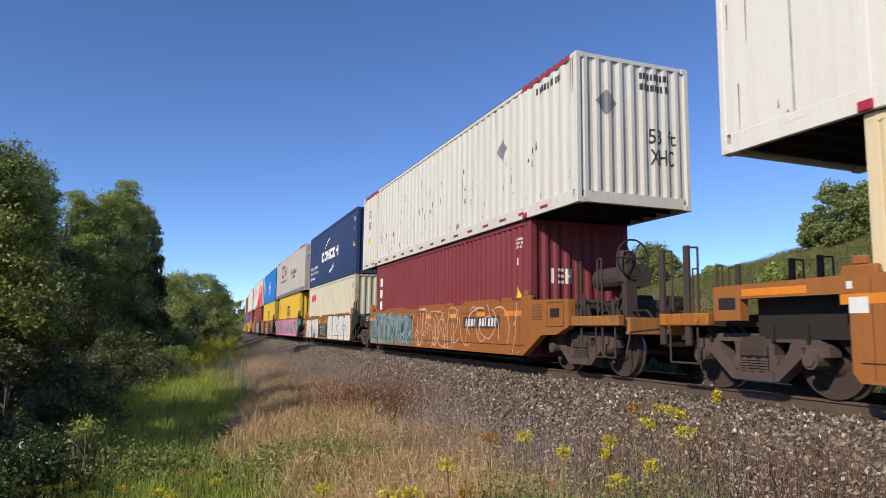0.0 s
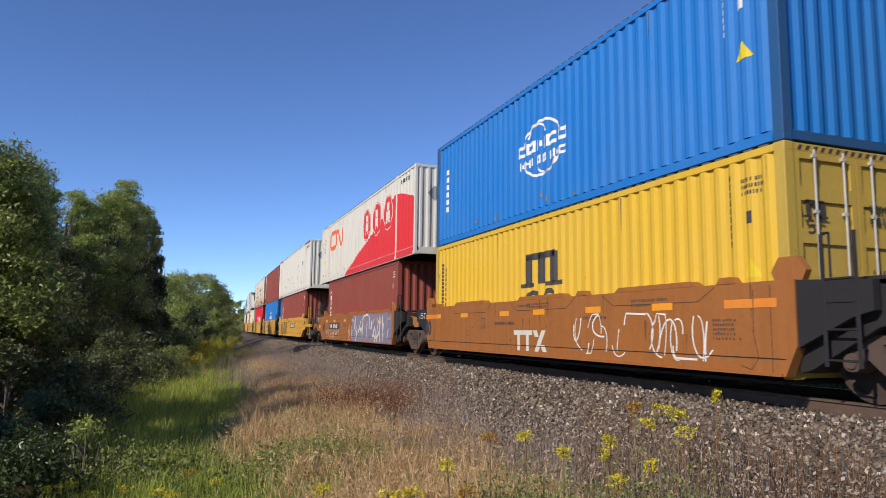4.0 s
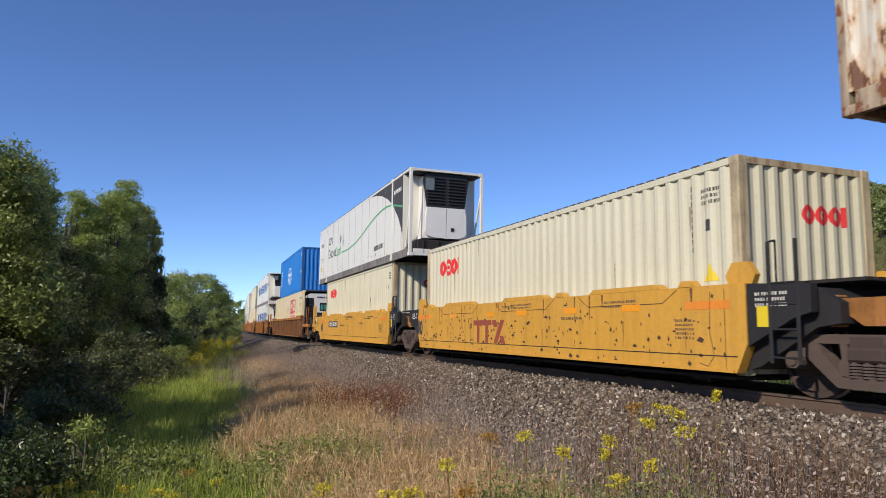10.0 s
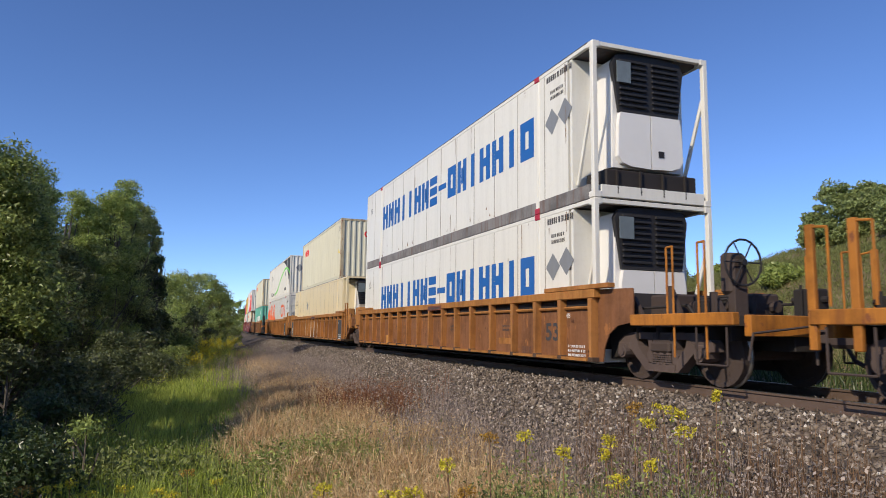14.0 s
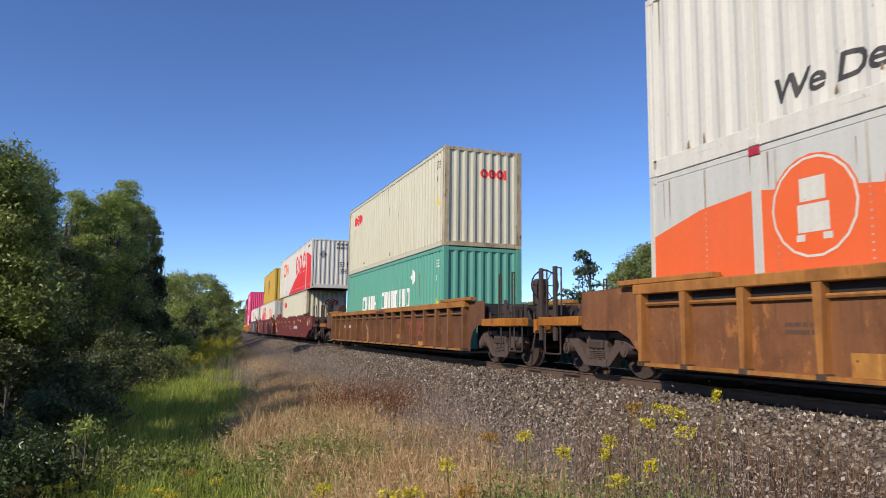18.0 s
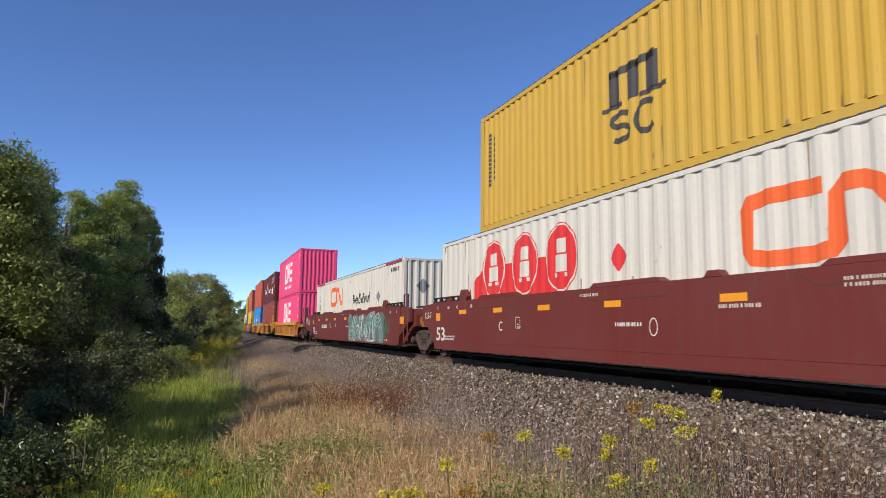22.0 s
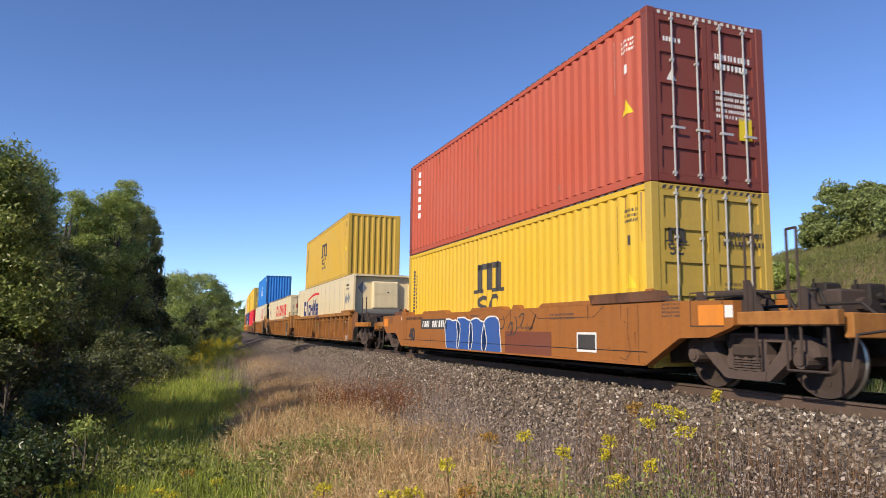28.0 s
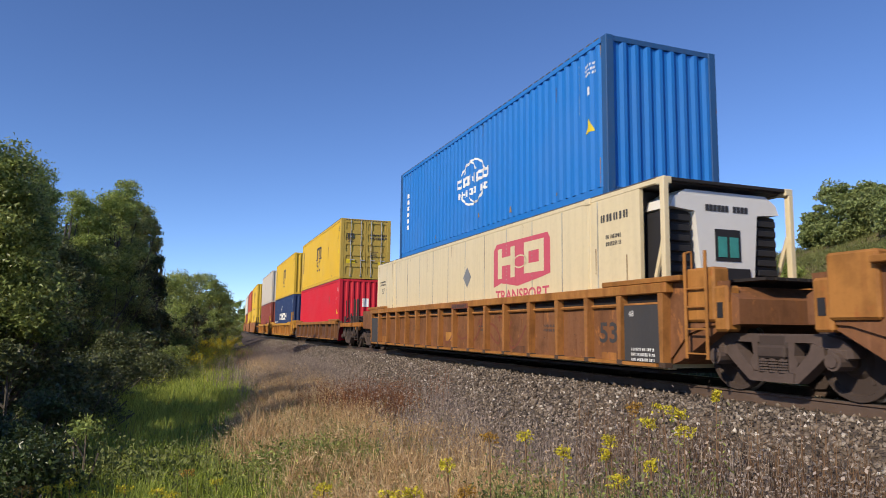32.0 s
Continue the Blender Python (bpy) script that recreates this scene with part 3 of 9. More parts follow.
def deck_gear(ob, s, hl, half_w):
    """Levers, valves, rods and brackets of the brake, cluttering the deck at a coupled end."""
    rnd = random.Random(int(hl * 8) + (3 if s > 0 else 5))
    for k in range(5):
        x, y = rnd.uniform(0.5, 2.8), rnd.uniform(-1.05, 0.9)
        w, d, h = rnd.uniform(0.08, 0.22), rnd.uniform(0.08, 0.2), rnd.uniform(0.12, 0.45)
        part("air_valve", lambda bm: (box(bm, -w, w, -d, d, 1.13, 1.15 + h, 0.025), rod(bm, (-w * 1.5, 0, 1.15 + h * 0.6), (w * 1.5, 0, 1.15 + h * 0.6), 0.05, 8), rod(bm, (0, -d * 1.4, 1.13), (0, -d * 1.4, 1.2 + h), 0.02, 6)), STEEL_DARK, ob, "grimy brake valve", key=("valve", s, hl, k), at=pose(s * (hl + x), y, 0))
    for k in range(4):
        x0, x1, y, z = rnd.uniform(0.2, 1.0), rnd.uniform(1.8, 3.0), rnd.uniform(-1.1, 1.0), rnd.uniform(1.2, 1.5)
        part("brake_rod", lambda bm: tube(bm, [(s * (hl + x0), y, z - 0.1), (s * (hl + x0 + 0.15), y, z), (s * (hl + x1 - 0.2), y + 0.1, z + 0.03), (s * (hl + x1), y + 0.1, 1.1)], 0.024, 6), STEEL_DARK, ob, "bent brake rod", key=("brod", s, hl, k))
    for k in range(3):
        x = 0.7 + 0.75 * k
        part("bracket", lambda bm: prism(bm, [(-0.02, 1.13), (0.3, 1.13), (0.06, 1.13 + 0.35 + 0.12 * (k % 2)), (-0.02, 1.13 + 0.35 + 0.12 * (k % 2))], -0.025, 0.025), STEEL_BROWN, ob, "triangular bracket plate", key=("bracket", k % 2), at=pose(s * (hl + x), -half_w + 0.3 + 0.12 * k, 0, rz=0 if s > 0 else 180))
    part("brake_cylinder", lambda bm: (rod(bm, (s * (hl + 1.1), -0.75, 0.86), (s * (hl + 1.6), -0.75, 0.86), 0.16, 12), rod(bm, (s * (hl + 1.6), -0.75, 0.86), (s * (hl + 2.5), -0.7, 0.8), 0.03, 6)), STEEL_DARK, ob, "brake cylinder under the deck", key=("bcyl", s, hl))
    part("uncoupling_lever", lambda bm: tube(bm, [(s * (hl + 3.16), -1.25, 0.55), (s * (hl + 3.2), -1.2, 0.9), (s * (hl + 3.2), -0.2, 1.0)], 0.017, 6), STEEL_BROWN, ob, "uncoupling lever", key=("uncouple", s, hl))


def well_car(spec, group):
    """spec: half length of the well, top height, style, colours and marks."""
    hl, top, bot, half_w = spec["half"], spec["top"], 0.40, spec["wide"]
    c, dark, style = spec["mat"], spec.get("dark", BLACK), spec["style"]
    lead, trail = spec["lead"], spec["trail"]
    slim, trail_end = spec.get("slim", False), spec["trail"]
    ob = thing("well_car", spec["label"], "railway wagon", group)
    key = (style, hl, top, lead, trail, half_w, slim)
    T = 0.14
    for sy in (-1, 1):
        def side(bm):
            pl = side_outline(hl, top, bot, lead, "slim" if slim else trail_end, style == "ribbed")
            pl = pl if sy < 0 else [(-x, z) for x, z in pl][::-1]
            if style == "smooth":
                prism(bm, pl, -T, 0)
            else:
                prism(bm, pl, -T + 0.12, 0)
        at = pose(0, -(half_w - T), 0) if sy < 0 else pose(0, half_w - T, 0, rz=180)
        sd = part("side_sill", side, c, ob, key=("side_sill", sy) + key, at=at)
        if style == "smooth":
            part("bottom_flange", lambda bm: box(bm, -hl + 0.15, hl - 0.15, -T - 0.03, -T + 0.001, bot, bot + 0.035), c, sd, key=("flange",) + key)
            part("crease", lambda bm: box(bm, -hl + 0.1, hl - 0.1, -T - 0.006, -T + 0.001, bot + 0.2, bot + 0.212), spec.get("line", dark), sd, key=("crease",) + key)
            for k, x in enumerate((-hl * 0.52, hl * 0.05, hl * 0.6)):
                part("top_cap", lambda bm: prism(bm, [(-0.95, top + 0.002), (0.95, top + 0.002), (0.82, top + 0.075), (-0.82, top + 0.075)], -T - 0.004, 0.03), c, sd, key=("cap",) + key, at=pose(x, 0, 0))
            if hl > 7:
                for x in (-7.4, 7.4):
                    part("well_top_rail", lambda bm: [box(bm, -0.92, 0.92, -T + 0.02, -T + 0.1, top + 0.10, top + 0.14, 0.008), box(bm, -0.92, 0.92, -T + 0.01, -0.01, top + 0.002, top + 0.03)] + [box(bm, k * 0.42 - 0.05, k * 0.42 + 0.05, -T + 0.03, -T + 0.09, top + 0.03, top + 0.10) for k in (-2, -1, 0, 1, 2)], STEEL_DARK, sd, "dark rail on short posts over the side", key=("wrail", top), at=pose(x, 0, 0))
            if spec.get("bare_deck"):
                part("guide_ledge", lambda bm: prism(bm, [(-1.0, top + 0.003), (0.9, top + 0.003), (0.8, top + 0.05), (0.72, top + 0.16), (-1.08, top + 0.16)], -T - 0.03, 0.04), P["w_brn"], sd, "brown wedge-shaped guide ledge", key=("wedge", top), at=pose(hl - 0.55, 0, 0))
            for x in (-hl * 0.86, hl * 0.29, hl * 0.84):
                part("lug", lambda bm: prism(bm, [(-0.17, top), (0.17, top), (0.1, top + 0.085), (-0.1, top + 0.085)], -T - 0.01, -0.02), c, sd, key=("lug", top, T), at=pose(x, 0, 0))
        else:
            part("top_chord", lambda bm: box(bm, -hl - 0.05, hl + 0.05, -T - 0.02, 0.02, top - 0.15, top, 0.012), spec.get("chord", c), sd, key=("chord",) + key)
            part("bottom_sill", lambda bm: (box(bm, -hl + 0.2, hl - 0.2, -T - 0.02, -T + 0.12, bot, bot + 0.05)), spec.get("chord", c), sd, key=("bsill",) + key)
            low = hl < 7
            # dark slab laid on the panel in place of shade below the chord
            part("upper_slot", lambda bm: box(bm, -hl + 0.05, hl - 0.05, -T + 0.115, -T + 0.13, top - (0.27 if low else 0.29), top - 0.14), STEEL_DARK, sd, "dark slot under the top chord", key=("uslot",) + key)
            if low:
                part("lower_ledge", lambda bm: prism(bm, [(-T + 0.13, bot + 0.05), (-T + 0.05, bot + 0.05), (-T + 0.05, bot + 0.145), (-T + 0.10, bot + 0.165), (-T + 0.13, bot + 0.165)], -hl + 0.2, hl - 0.2, "yz"), c, sd, "stepped ledge along the foot of the side", key=("lledge",) + key)
            else:
                part("pipe", lambda bm: rod(bm, (-hl + 0.1, -T + 0.085, top - 0.30), (hl - 0.1, -T + 0.085, top - 0.30), 0.03, 6), spec.get("rib", c), sd, key=("pipe",) + key)
            for x in spec["ribs"]:
                part("rib", lambda bm: prism(bm, [(-0.035, bot + 0.05), (0.035, bot + 0.05), (0.06, top - 0.15), (-0.06, top - 0.15)], -T - 0.015, -T + 0.12), spec.get("rib", c), sd, key=("rib", top), at=pose(x, 0, 0))
                part("rib_foot", lambda bm: box(bm, -0.06, 0.075, -T - 0.03, -T + 0.12, bot - 0.01, bot + 0.07, 0.01), P["chips"], sd, key=("rib_foot",), at=pose(x, 0, 0))
        for x0, x1 in spec.get("panels", ()):
            if sy < 0:
                part("stencil_panel", lambda bm: box(bm, x0, x1, -T - 0.005, -T + 0.074, bot + 0.06, top - 0.31), dark, sd, "black stencil panel")
    # floor of the well and cross bearers
    part("well_floor", lambda bm: [box(bm, -hl + 0.3, hl - 0.3, -half_w + T, half_w - T, 0.30, 0.34)] + [box(bm, x - 0.12, x + 0.12, -half_w + 0.5, half_w - 0.5, 0.22, 0.30) for x in (-hl * 0.8, -hl * 0.45, 0, hl * 0.45, hl * 0.8)], STEEL_DARK, ob, key=("floor",) + key)
    for s, kind in ((1, lead), (-1, trail)):
        # bulkhead and deck over the bogie
        def deck(bm):
            if kind == "joint":
                pl = [(hl - 0.05, bot + 0.05), (hl + 0.12, bot + 0.1), (hl + 0.95, 0.98), (hl + 1.25, 1.02), (hl + 1.25, top - 0.28), (hl + 0.95, top - 0.1), (hl - 0.05, top - 0.06)]
                prism(bm, [(s * x, z) for x, z in pl], -half_w + T + 0.02, half_w - T - 0.02)
            else:
                pl = [(hl - 0.05, bot + 0.05), (hl + 0.15, bot + 0.1), (hl + 0.6, 0.97), (hl + 3.0, 1.0), (hl + 3.0, 1.13), (hl + 0.3, 1.16), (hl + 0.1, top - 0.05), (hl - 0.05, top - 0.05)]
                prism(bm, [(s * x, z) for x, z in pl], -half_w + T + 0.25, half_w - T - 0.25)
        part("end_deck", deck, (dark if style == "smooth" else c) if kind == "joint" else spec.get("deck", STEEL_DARK), ob, "end deck over the bogie", key=("deck", s) + key)
        for sy in (-1, 1):
            if kind == "joint" and style == "smooth":
                part("end_gusset", lambda bm: prism(bm, [(s * x, z) for x, z in [(hl + 0.062, bot + 0.34), (hl + 0.75, 1.08), (hl + 1.0, 1.15), (hl + 1.0, top - 0.06), (hl + 0.062, top - 0.01)]], -0.05, 0.05), spec.get("gusset", dark), ob, "dark-painted end gusset plate", key=("gusset", s) + key, at=pose(0, sy * (half_w - 0.07), 0))
            if kind == "joint" and style == "smooth" and s > 0:
                part("pivot_casting", lambda bm: (prism(bm, [(-0.46, 1.30), (0.46, 1.30), (0.46, 1.16), (0.2, 0.99), (-0.2, 0.99), (-0.46, 1.16)], -0.05, 0.05), box(bm, -0.6, -0.48, -0.08, 0.08, 0.98, 1.34, 0.015), box(bm, 0.48, 0.6, -0.08, 0.08, 0.98, 1.34, 0.015)), P["rib"], ob, "rust-tan cast plate at the joint's pivot", key=("pivot",), at=pose(hl + 1.62, sy * (half_w - 0.34), 0))
            if style == "smooth" and kind == "coupler" and not spec.get("guide"):
                part("guide_lug", lambda bm: (box(bm, -0.2, 0.2, -0.05, 0.05, top - 0.02, top + 0.1, 0.015), box(bm, -0.08, 0.08, -0.04, 0.04, top + 0.1, top + 0.2, 0.015)), c, ob, "small guide lug at the well's corner", key=("glug", top), at=pose(s * (hl - 0.1), sy * (half_w - 0.08), 0))
            elif style == "smooth":
                part("container_guide", lambda bm: prism(bm, [(-0.19, top - 0.02), (0.19, top - 0.02), (0.25, top + 0.1), (0.13, top + 0.27), (-0.13, top + 0.27), (-0.25, top + 0.1)], -0.045, 0.045), spec.get("guide", c), ob, "hexagonal guide plate at the well's corner", key=("guide", top), at=pose(s * min(hl - 0.05, 6.25), sy * (half_w - 0.08), 0))
        if kind == "joint" and style == "ribbed":
            for sy in (-1, 1):
                part("end_casting", lambda bm: (box(bm, s * (hl + 0.62) - 0.3, s * (hl + 0.62) + 0.3, -0.14, 0.14, 1.05, top + 0.16, 0.03), box(bm, s * (hl + 1.0) - 0.12, s * (hl + 1.0) + 0.12, -0.12, 0.12, 0.92, top - 0.1, 0.03)), spec.get("chord", c), ob, "cast box at the joint", key=("ecast", s, hl, top), at=pose(0, sy * (half_w - 0.2), 0))
                part("slot", lambda bm: box(bm, s * (hl + 1.0) - 0.05, s * (hl + 1.0) + 0.05, -0.128, -0.119, 1.1, 1.3), BLACK, ob, key=("slot", s, hl), at=pose(0, sy * (half_w - 0.2), 0, rz=0 if sy < 0 else 0))
                part("roller_rack", lambda bm: [box(bm, s * (hl - 0.6) - 0.95, s * (hl - 0.6) + 0.95, -0.08, 0.08, top + 0.004, top + 0.085, 0.01)], spec.get("chord", c), ob, "guide ledge on the top chord", key=("rack", s, hl, top), at=pose(0, sy * (half_w - 0.06), 0))
        if kind == "coupler":
            if style == "ribbed":
                for sy in (-1, 1):
                    part("guide_ledge", lambda bm: box(bm, s * (hl - 0.6) - 1.05, s * (hl - 0.6) + 1.05, -0.08, 0.08, top + 0.004, top + 0.085, 0.01), spec.get("chord", c), ob, "guide ledge on the top chord", key=("rackc", s, hl, top), at=pose(0, sy * (half_w - 0.06), 0))
            for sy in (-1, 1):
                y = sy * (half_w - 0.10)
                part("step_beam", lambda bm: box(bm, hl + (0.96 if style == "ribbed" else 1.96 if hl > 7 else 1.66), hl + 3.1, -0.06, 0.06, 1.0, 1.17, 0.012) if s > 0 else box(bm, s * (hl + 3.1), s * (hl + (1.69 if style == "ribbed" else 2.11)), -0.06, 0.06, 1.0, 1.17, 0.012), spec.get("beam", c), ob, "painted step beam on the platform edge", key=("beam", s, hl, style), at=pose(0, y, 0))
                if s > 0:
                    for x in (1.95, 2.6):
                        part("grab_iron", lambda bm: tube(bm, [(-0.03, 0, 0.55), (-0.03, 0, 2.14), (-0.2, 0.03, 2.14), (-0.2, 0.03, 1.1)], 0.017, 6), spec.get("post", STEEL_BROWN), ob, "bent grab iron", key=("grab_iron",), at=pose(hl + x, y, 0))
                for x in () if spec.get("bare_deck") and s < 0 else (2.55, 3.08) if s < 0 else (2.95,) if sy > 0 else ():
                    part("grab_post", lambda bm: (box(bm, -0.05, 0.05, -0.03, 0.03, 0.72, 2.13, 0.008), tube(bm, [(-0.04, 0, 2.1), (-0.22, 0, 2.08), (-0.22, 0, 1.2)], 0.016)), spec.get("post", c), ob, "tall grab post", key=("grab",), at=pose(s * (hl + x), y, 0, rz=0 if s > 0 else 180))
                part("stirrup", lambda bm: tube(bm, [(-0.28, 0, 0.98), (-0.28, 0, 0.48), (0.28, 0, 0.48), (0.28, 0, 0.98)], 0.016), STEEL_BROWN, ob, "round-bar step stirrup", key=("stirrup",), at=pose(s * (hl + 2.65), y, 0))
            part("end_sill", lambda bm: box(bm, s * (hl + 3.0), s * (hl + 3.12), -1.15, 1.15, 0.86, 1.14, 0.01), spec.get("beam", c), ob, key=("esill", s, hl))
            part("coupler", lambda bm: (box(bm, s * (hl + 2.6), s * (hl + 3.5), -0.09, 0.09, 0.78, 0.96, 0.01), box(bm, s * (hl + 3.42), s * (hl + 3.70), -0.2, 0.2, 0.72, 1.02, 0.05)), STEEL_BROWN, ob, "knuckle coupler", key=("coupler", s, hl))
            part("air_hose", lambda bm: tube(bm, [(s * (hl + 3.1), 0.45, 0.85), (s * (hl + 3.3), 0.42, 0.55), (s * (hl + 3.6), 0.35, 0.45), (s * (hl + 3.72), 0.3, 0.5)], 0.03), BLACK, ob, "black rubber air hose", key=("hose", s, hl))
            part("draft_sill", lambda bm: (box(bm, min(s * (hl + 0.3), s * (hl + 3.05)), max(s * (hl + 0.3), s * (hl + 3.05)), -0.34, 0.34, 0.66, 1.0, 0.01), [box(bm, s * (hl + x) - 0.02, s * (hl + x) + 0.02, -1.15, 1.15, 0.8, 1.0) for x in (0.75, 1.25, 2.3, 2.75)]), STEEL_DARK, ob, "dark draft sill under the deck", key=("draft", s, hl))
            if slim and s < 0:
                for sy in (-1, 1):
                    part("end_bulkhead", lambda bm: box(bm, -hl - 1.48, -hl + 0.02, -0.02, 0.02, 0.84, 1.36), STEEL_DARK, ob, "dark plate behind the end arm", key=("ebulk", hl), at=pose(0, sy * (half_w - 0.3), 0))
                marks("long_strip", bar(-hl - 1.46, 1.36, 0.95, 0.09), INK["strip"], ob, None, pose(0, -half_w, 0), "long orange strip on the end arm", 0.0035)
                marks("end_window", bar(-hl - 1.86, 1.2, 0.29, 0.15), BLACK, ob, None, pose(0, -half_w, 0), "dark slot in the end of the side", 0.0035)
                marks("label_plate", bar(-hl - 0.02, 1.38, 0.07, 0.08) + bar(-hl, 1.12, 0.22, 0.17), INK["white"], ob, None, pose(0, -half_w, 0), "white label plates", 0.0035)
            else:
                deck_gear(ob, s, hl, half_w)
            for x, y in () if slim and s < 0 else ((0.95, -0.55), (1.7, 0.3)):
                part("deck_box", lambda bm: (box(bm, -0.3, 0.3, -0.25, 0.25, 1.12, 1.5, 0.03), rod(bm, (-0.35, 0.1, 1.3), (0.4, 0.1, 1.3), 0.09, 8)), STEEL_BROWN, ob, "brake gear on the deck", key=("gear",), at=pose(s * (hl + x), y, 0))
            if s < 0 and spec.get("bare_deck"):
                part("end_shelf", lambda bm: prism(bm, [(-hl - 1.3, top - 0.06), (-hl + 0.26, top + 0.002), (-hl + 0.26, top + 0.15), (-hl - 1.28, top + 0.13)], -half_w + 0.16, half_w - 0.16), P["w_brn"], ob, "rust-brown raised shelf over the end", key=("eshelf", hl, top))
            if s < 0 and style == "smooth" and not (slim or spec.get("bare_deck") or hl > 7):
                part("running_board", lambda bm: [box(bm, -hl - 2.0, -hl - 0.5, -half_w + 0.06 + 0.16 * k, -half_w + 0.19 + 0.16 * k, top + 0.03, top + 0.07) for k in range(6)] + [box(bm, -hl - x, -hl - x + 0.06, -half_w + 0.06, -half_w + 1.0, top - 0.05, top + 0.03) for x in (1.95, 1.2, 0.6)], STEEL_BROWN, ob, "rusty grating over the end platform", key=("rboard", top))
                hw = part("brake_gearbox", lambda bm: (prism(bm, [(-0.2, top + 0.07), (0.22, top + 0.07), (0.16, top + 0.2), (0.04, top + 0.28), (-0.08, top + 0.22)], -0.08, 0.08), rod(bm, (-0.2, 0, top + 0.24), (0.06, 0, top + 0.24), 0.04, 8), box(bm, -0.08, -0.03, -0.04, 0.04, top + 0.2, top + 0.46, 0.01)), STEEL_DARK, ob, "dark brake gearbox on the grating", key=("gearbox", top), at=pose(-hl - 0.95, -0.95, 0))
                def small_wheel(bm):
                    pts = [(0, 0.18 * math.cos(i * math.pi / 9), 0.18 * math.sin(i * math.pi / 9)) for i in range(19)]
                    tube(bm, pts, 0.017, 5)
                    for i in range(5):
                        rod(bm, (0, 0, 0), (0, 0.18 * math.cos(i * 1.2566), 0.18 * math.sin(i * 1.2566)), 0.012, 5)
                part("brake_wheel", small_wheel, STEEL_DARK, hw, "spoked brake hand wheel", key=("swheel",), at=pose(-0.2, 0, top + 0.25, rz=-35))
            if (s > 0 and (style == "smooth" or spec.get("brake_lead")) and not spec.get("bare_deck")):
                w = part("brake_stand", lambda bm: (box(bm, -0.07, 0.07, -0.12, 0.12, 1.1, 2.25, 0.01), box(bm, -0.2, 0.04, -0.16, 0.16, 1.75, 2.35, 0.05), rod(bm, (0, 0, 1.9), (-0.5, 0, 1.15), 0.03, 6), prism(bm, [(-0.35, 1.15), (-0.05, 1.15), (-0.05, 1.7)], -0.02, 0.02)), STEEL_BROWN, ob, "brown brake stand", key=("bstand",), at=pose(s * (hl + 2.3), -0.55, -0.3 if style == "ribbed" else 0))
                def hand_wheel(bm):
                    pts = [(0.12, 0.33 * math.cos(i * math.pi / 9), 2.2 + 0.33 * math.sin(i * math.pi / 9)) for i in range(19)]
                    tube(bm, pts, 0.017, 5)
                    for i in range(6):
                        rod(bm, (0.12, 0, 2.2), (0.12, 0.33 * math.cos(i * math.pi / 3), 2.2 + 0.33 * math.sin(i * math.pi / 3)), 0.011, 5)
                    rod(bm, (-0.05, 0, 2.2), (0.16, 0, 2.2), 0.05, 10)
                part("brake_wheel", hand_wheel, BLACK, w, "round brake hand wheel", key=("bwheel",))
                if style == "smooth":
                    part("air_tank", lambda bm: rod(bm, (s * (hl + 0.25), 0.25, 1.98), (s * (hl + 1.6), 0.25, 1.98), 0.235, 16), spec.get("tank", STEEL_BROWN), ob, "cylindrical air reservoir", key=("tank", hl, s))
        else:
            if s > 0:
                def ladder(bm):
                    for x in (-0.2, 0.2):
                        rod(bm, (x, 0, 0.55), (x, 0, 2.0), 0.024, 6)
                    for z in (0.62, 0.95, 1.25, 1.5):
                        rod(bm, (-0.2, 0, z), (0.2, 0, z), 0.014, 5)
                    tube(bm, [(-0.2, 0, 2.0), (-0.2, 0.12, 2.03), (-0.2, 0.12, 1.5)], 0.014, 5)
                part("ladder", ladder, spec.get("chord", dark), ob, "ladder by the joint", key=("ladder",), at=pose(hl + 0.62, -half_w + 0.02, 0))
            part("walkway", lambda bm: [box(bm, hl + 0.1, hl + 1.35, -0.95 + 0.19 * k, -0.8 + 0.19 * k, top - 0.03, top + 0.01) for k in range(10)], STEEL_DARK, ob, "steel grating walkway over the joint", key=("walkway", hl, top), at=pose(0, 0, 0) if s > 0 else pose(0, 0, 0, rz=180))
    near = pose(0, -half_w, 0)
    wear = random.Random(sum(ord(ch) * (i + 2) for i, ch in enumerate(spec["label"])))
    lift = 0.002 if style == "smooth" else -0.118
    runs, chips = [], []
    for k in range((26 if spec.get("pitted") else 12) if style == "smooth" else 46 if hl > 7 else 14):
        a, b = wear.uniform(-hl + 0.2, hl - 0.2), top - 0.02 - (0 if style == "smooth" else 0.31)
        if wear.random() < 0.5:
            b = wear.uniform(0.75, top - 0.32)
        w, ln = wear.uniform(0.006, 0.03), wear.uniform(0.08, 0.55)
        runs.append([(a - w, b), (a - w * 0.3, max(bot + 0.06, b - ln)), (a + w * 0.3, max(bot + 0.06, b - ln)), (a + w, b)])
    for k in range(190 if spec.get("pitted") else 34 if hl > 7 or style == "smooth" else 12):
        a, b, w, h_ = wear.uniform(-hl + 0.2, hl - 0.2), wear.uniform(bot + 0.05, top - (0.1 if style == "smooth" else 0.34)), wear.uniform(0.006, 0.026), wear.uniform(0.01, 0.03)
        if spec.get("pitted"):
            b, w, h_ = min(top - 0.1, max(0.46, wear.gauss(0.85, 0.22))), w * wear.choice((1.0, 1.6, 3.0)), h_ * 2.0
        chips.append([(a - w, b), (a + w * 0.4, b - h_ * 0.5), (a + w, b + h_ * 0.3), (a - w * 0.2, b + h_)])
    marks("rust_runs", runs, P["car_runs"], ob, None, near, "", lift)
    marks("paint_chips", chips, P["chips"], ob, None, near, "", lift + 0.0008)
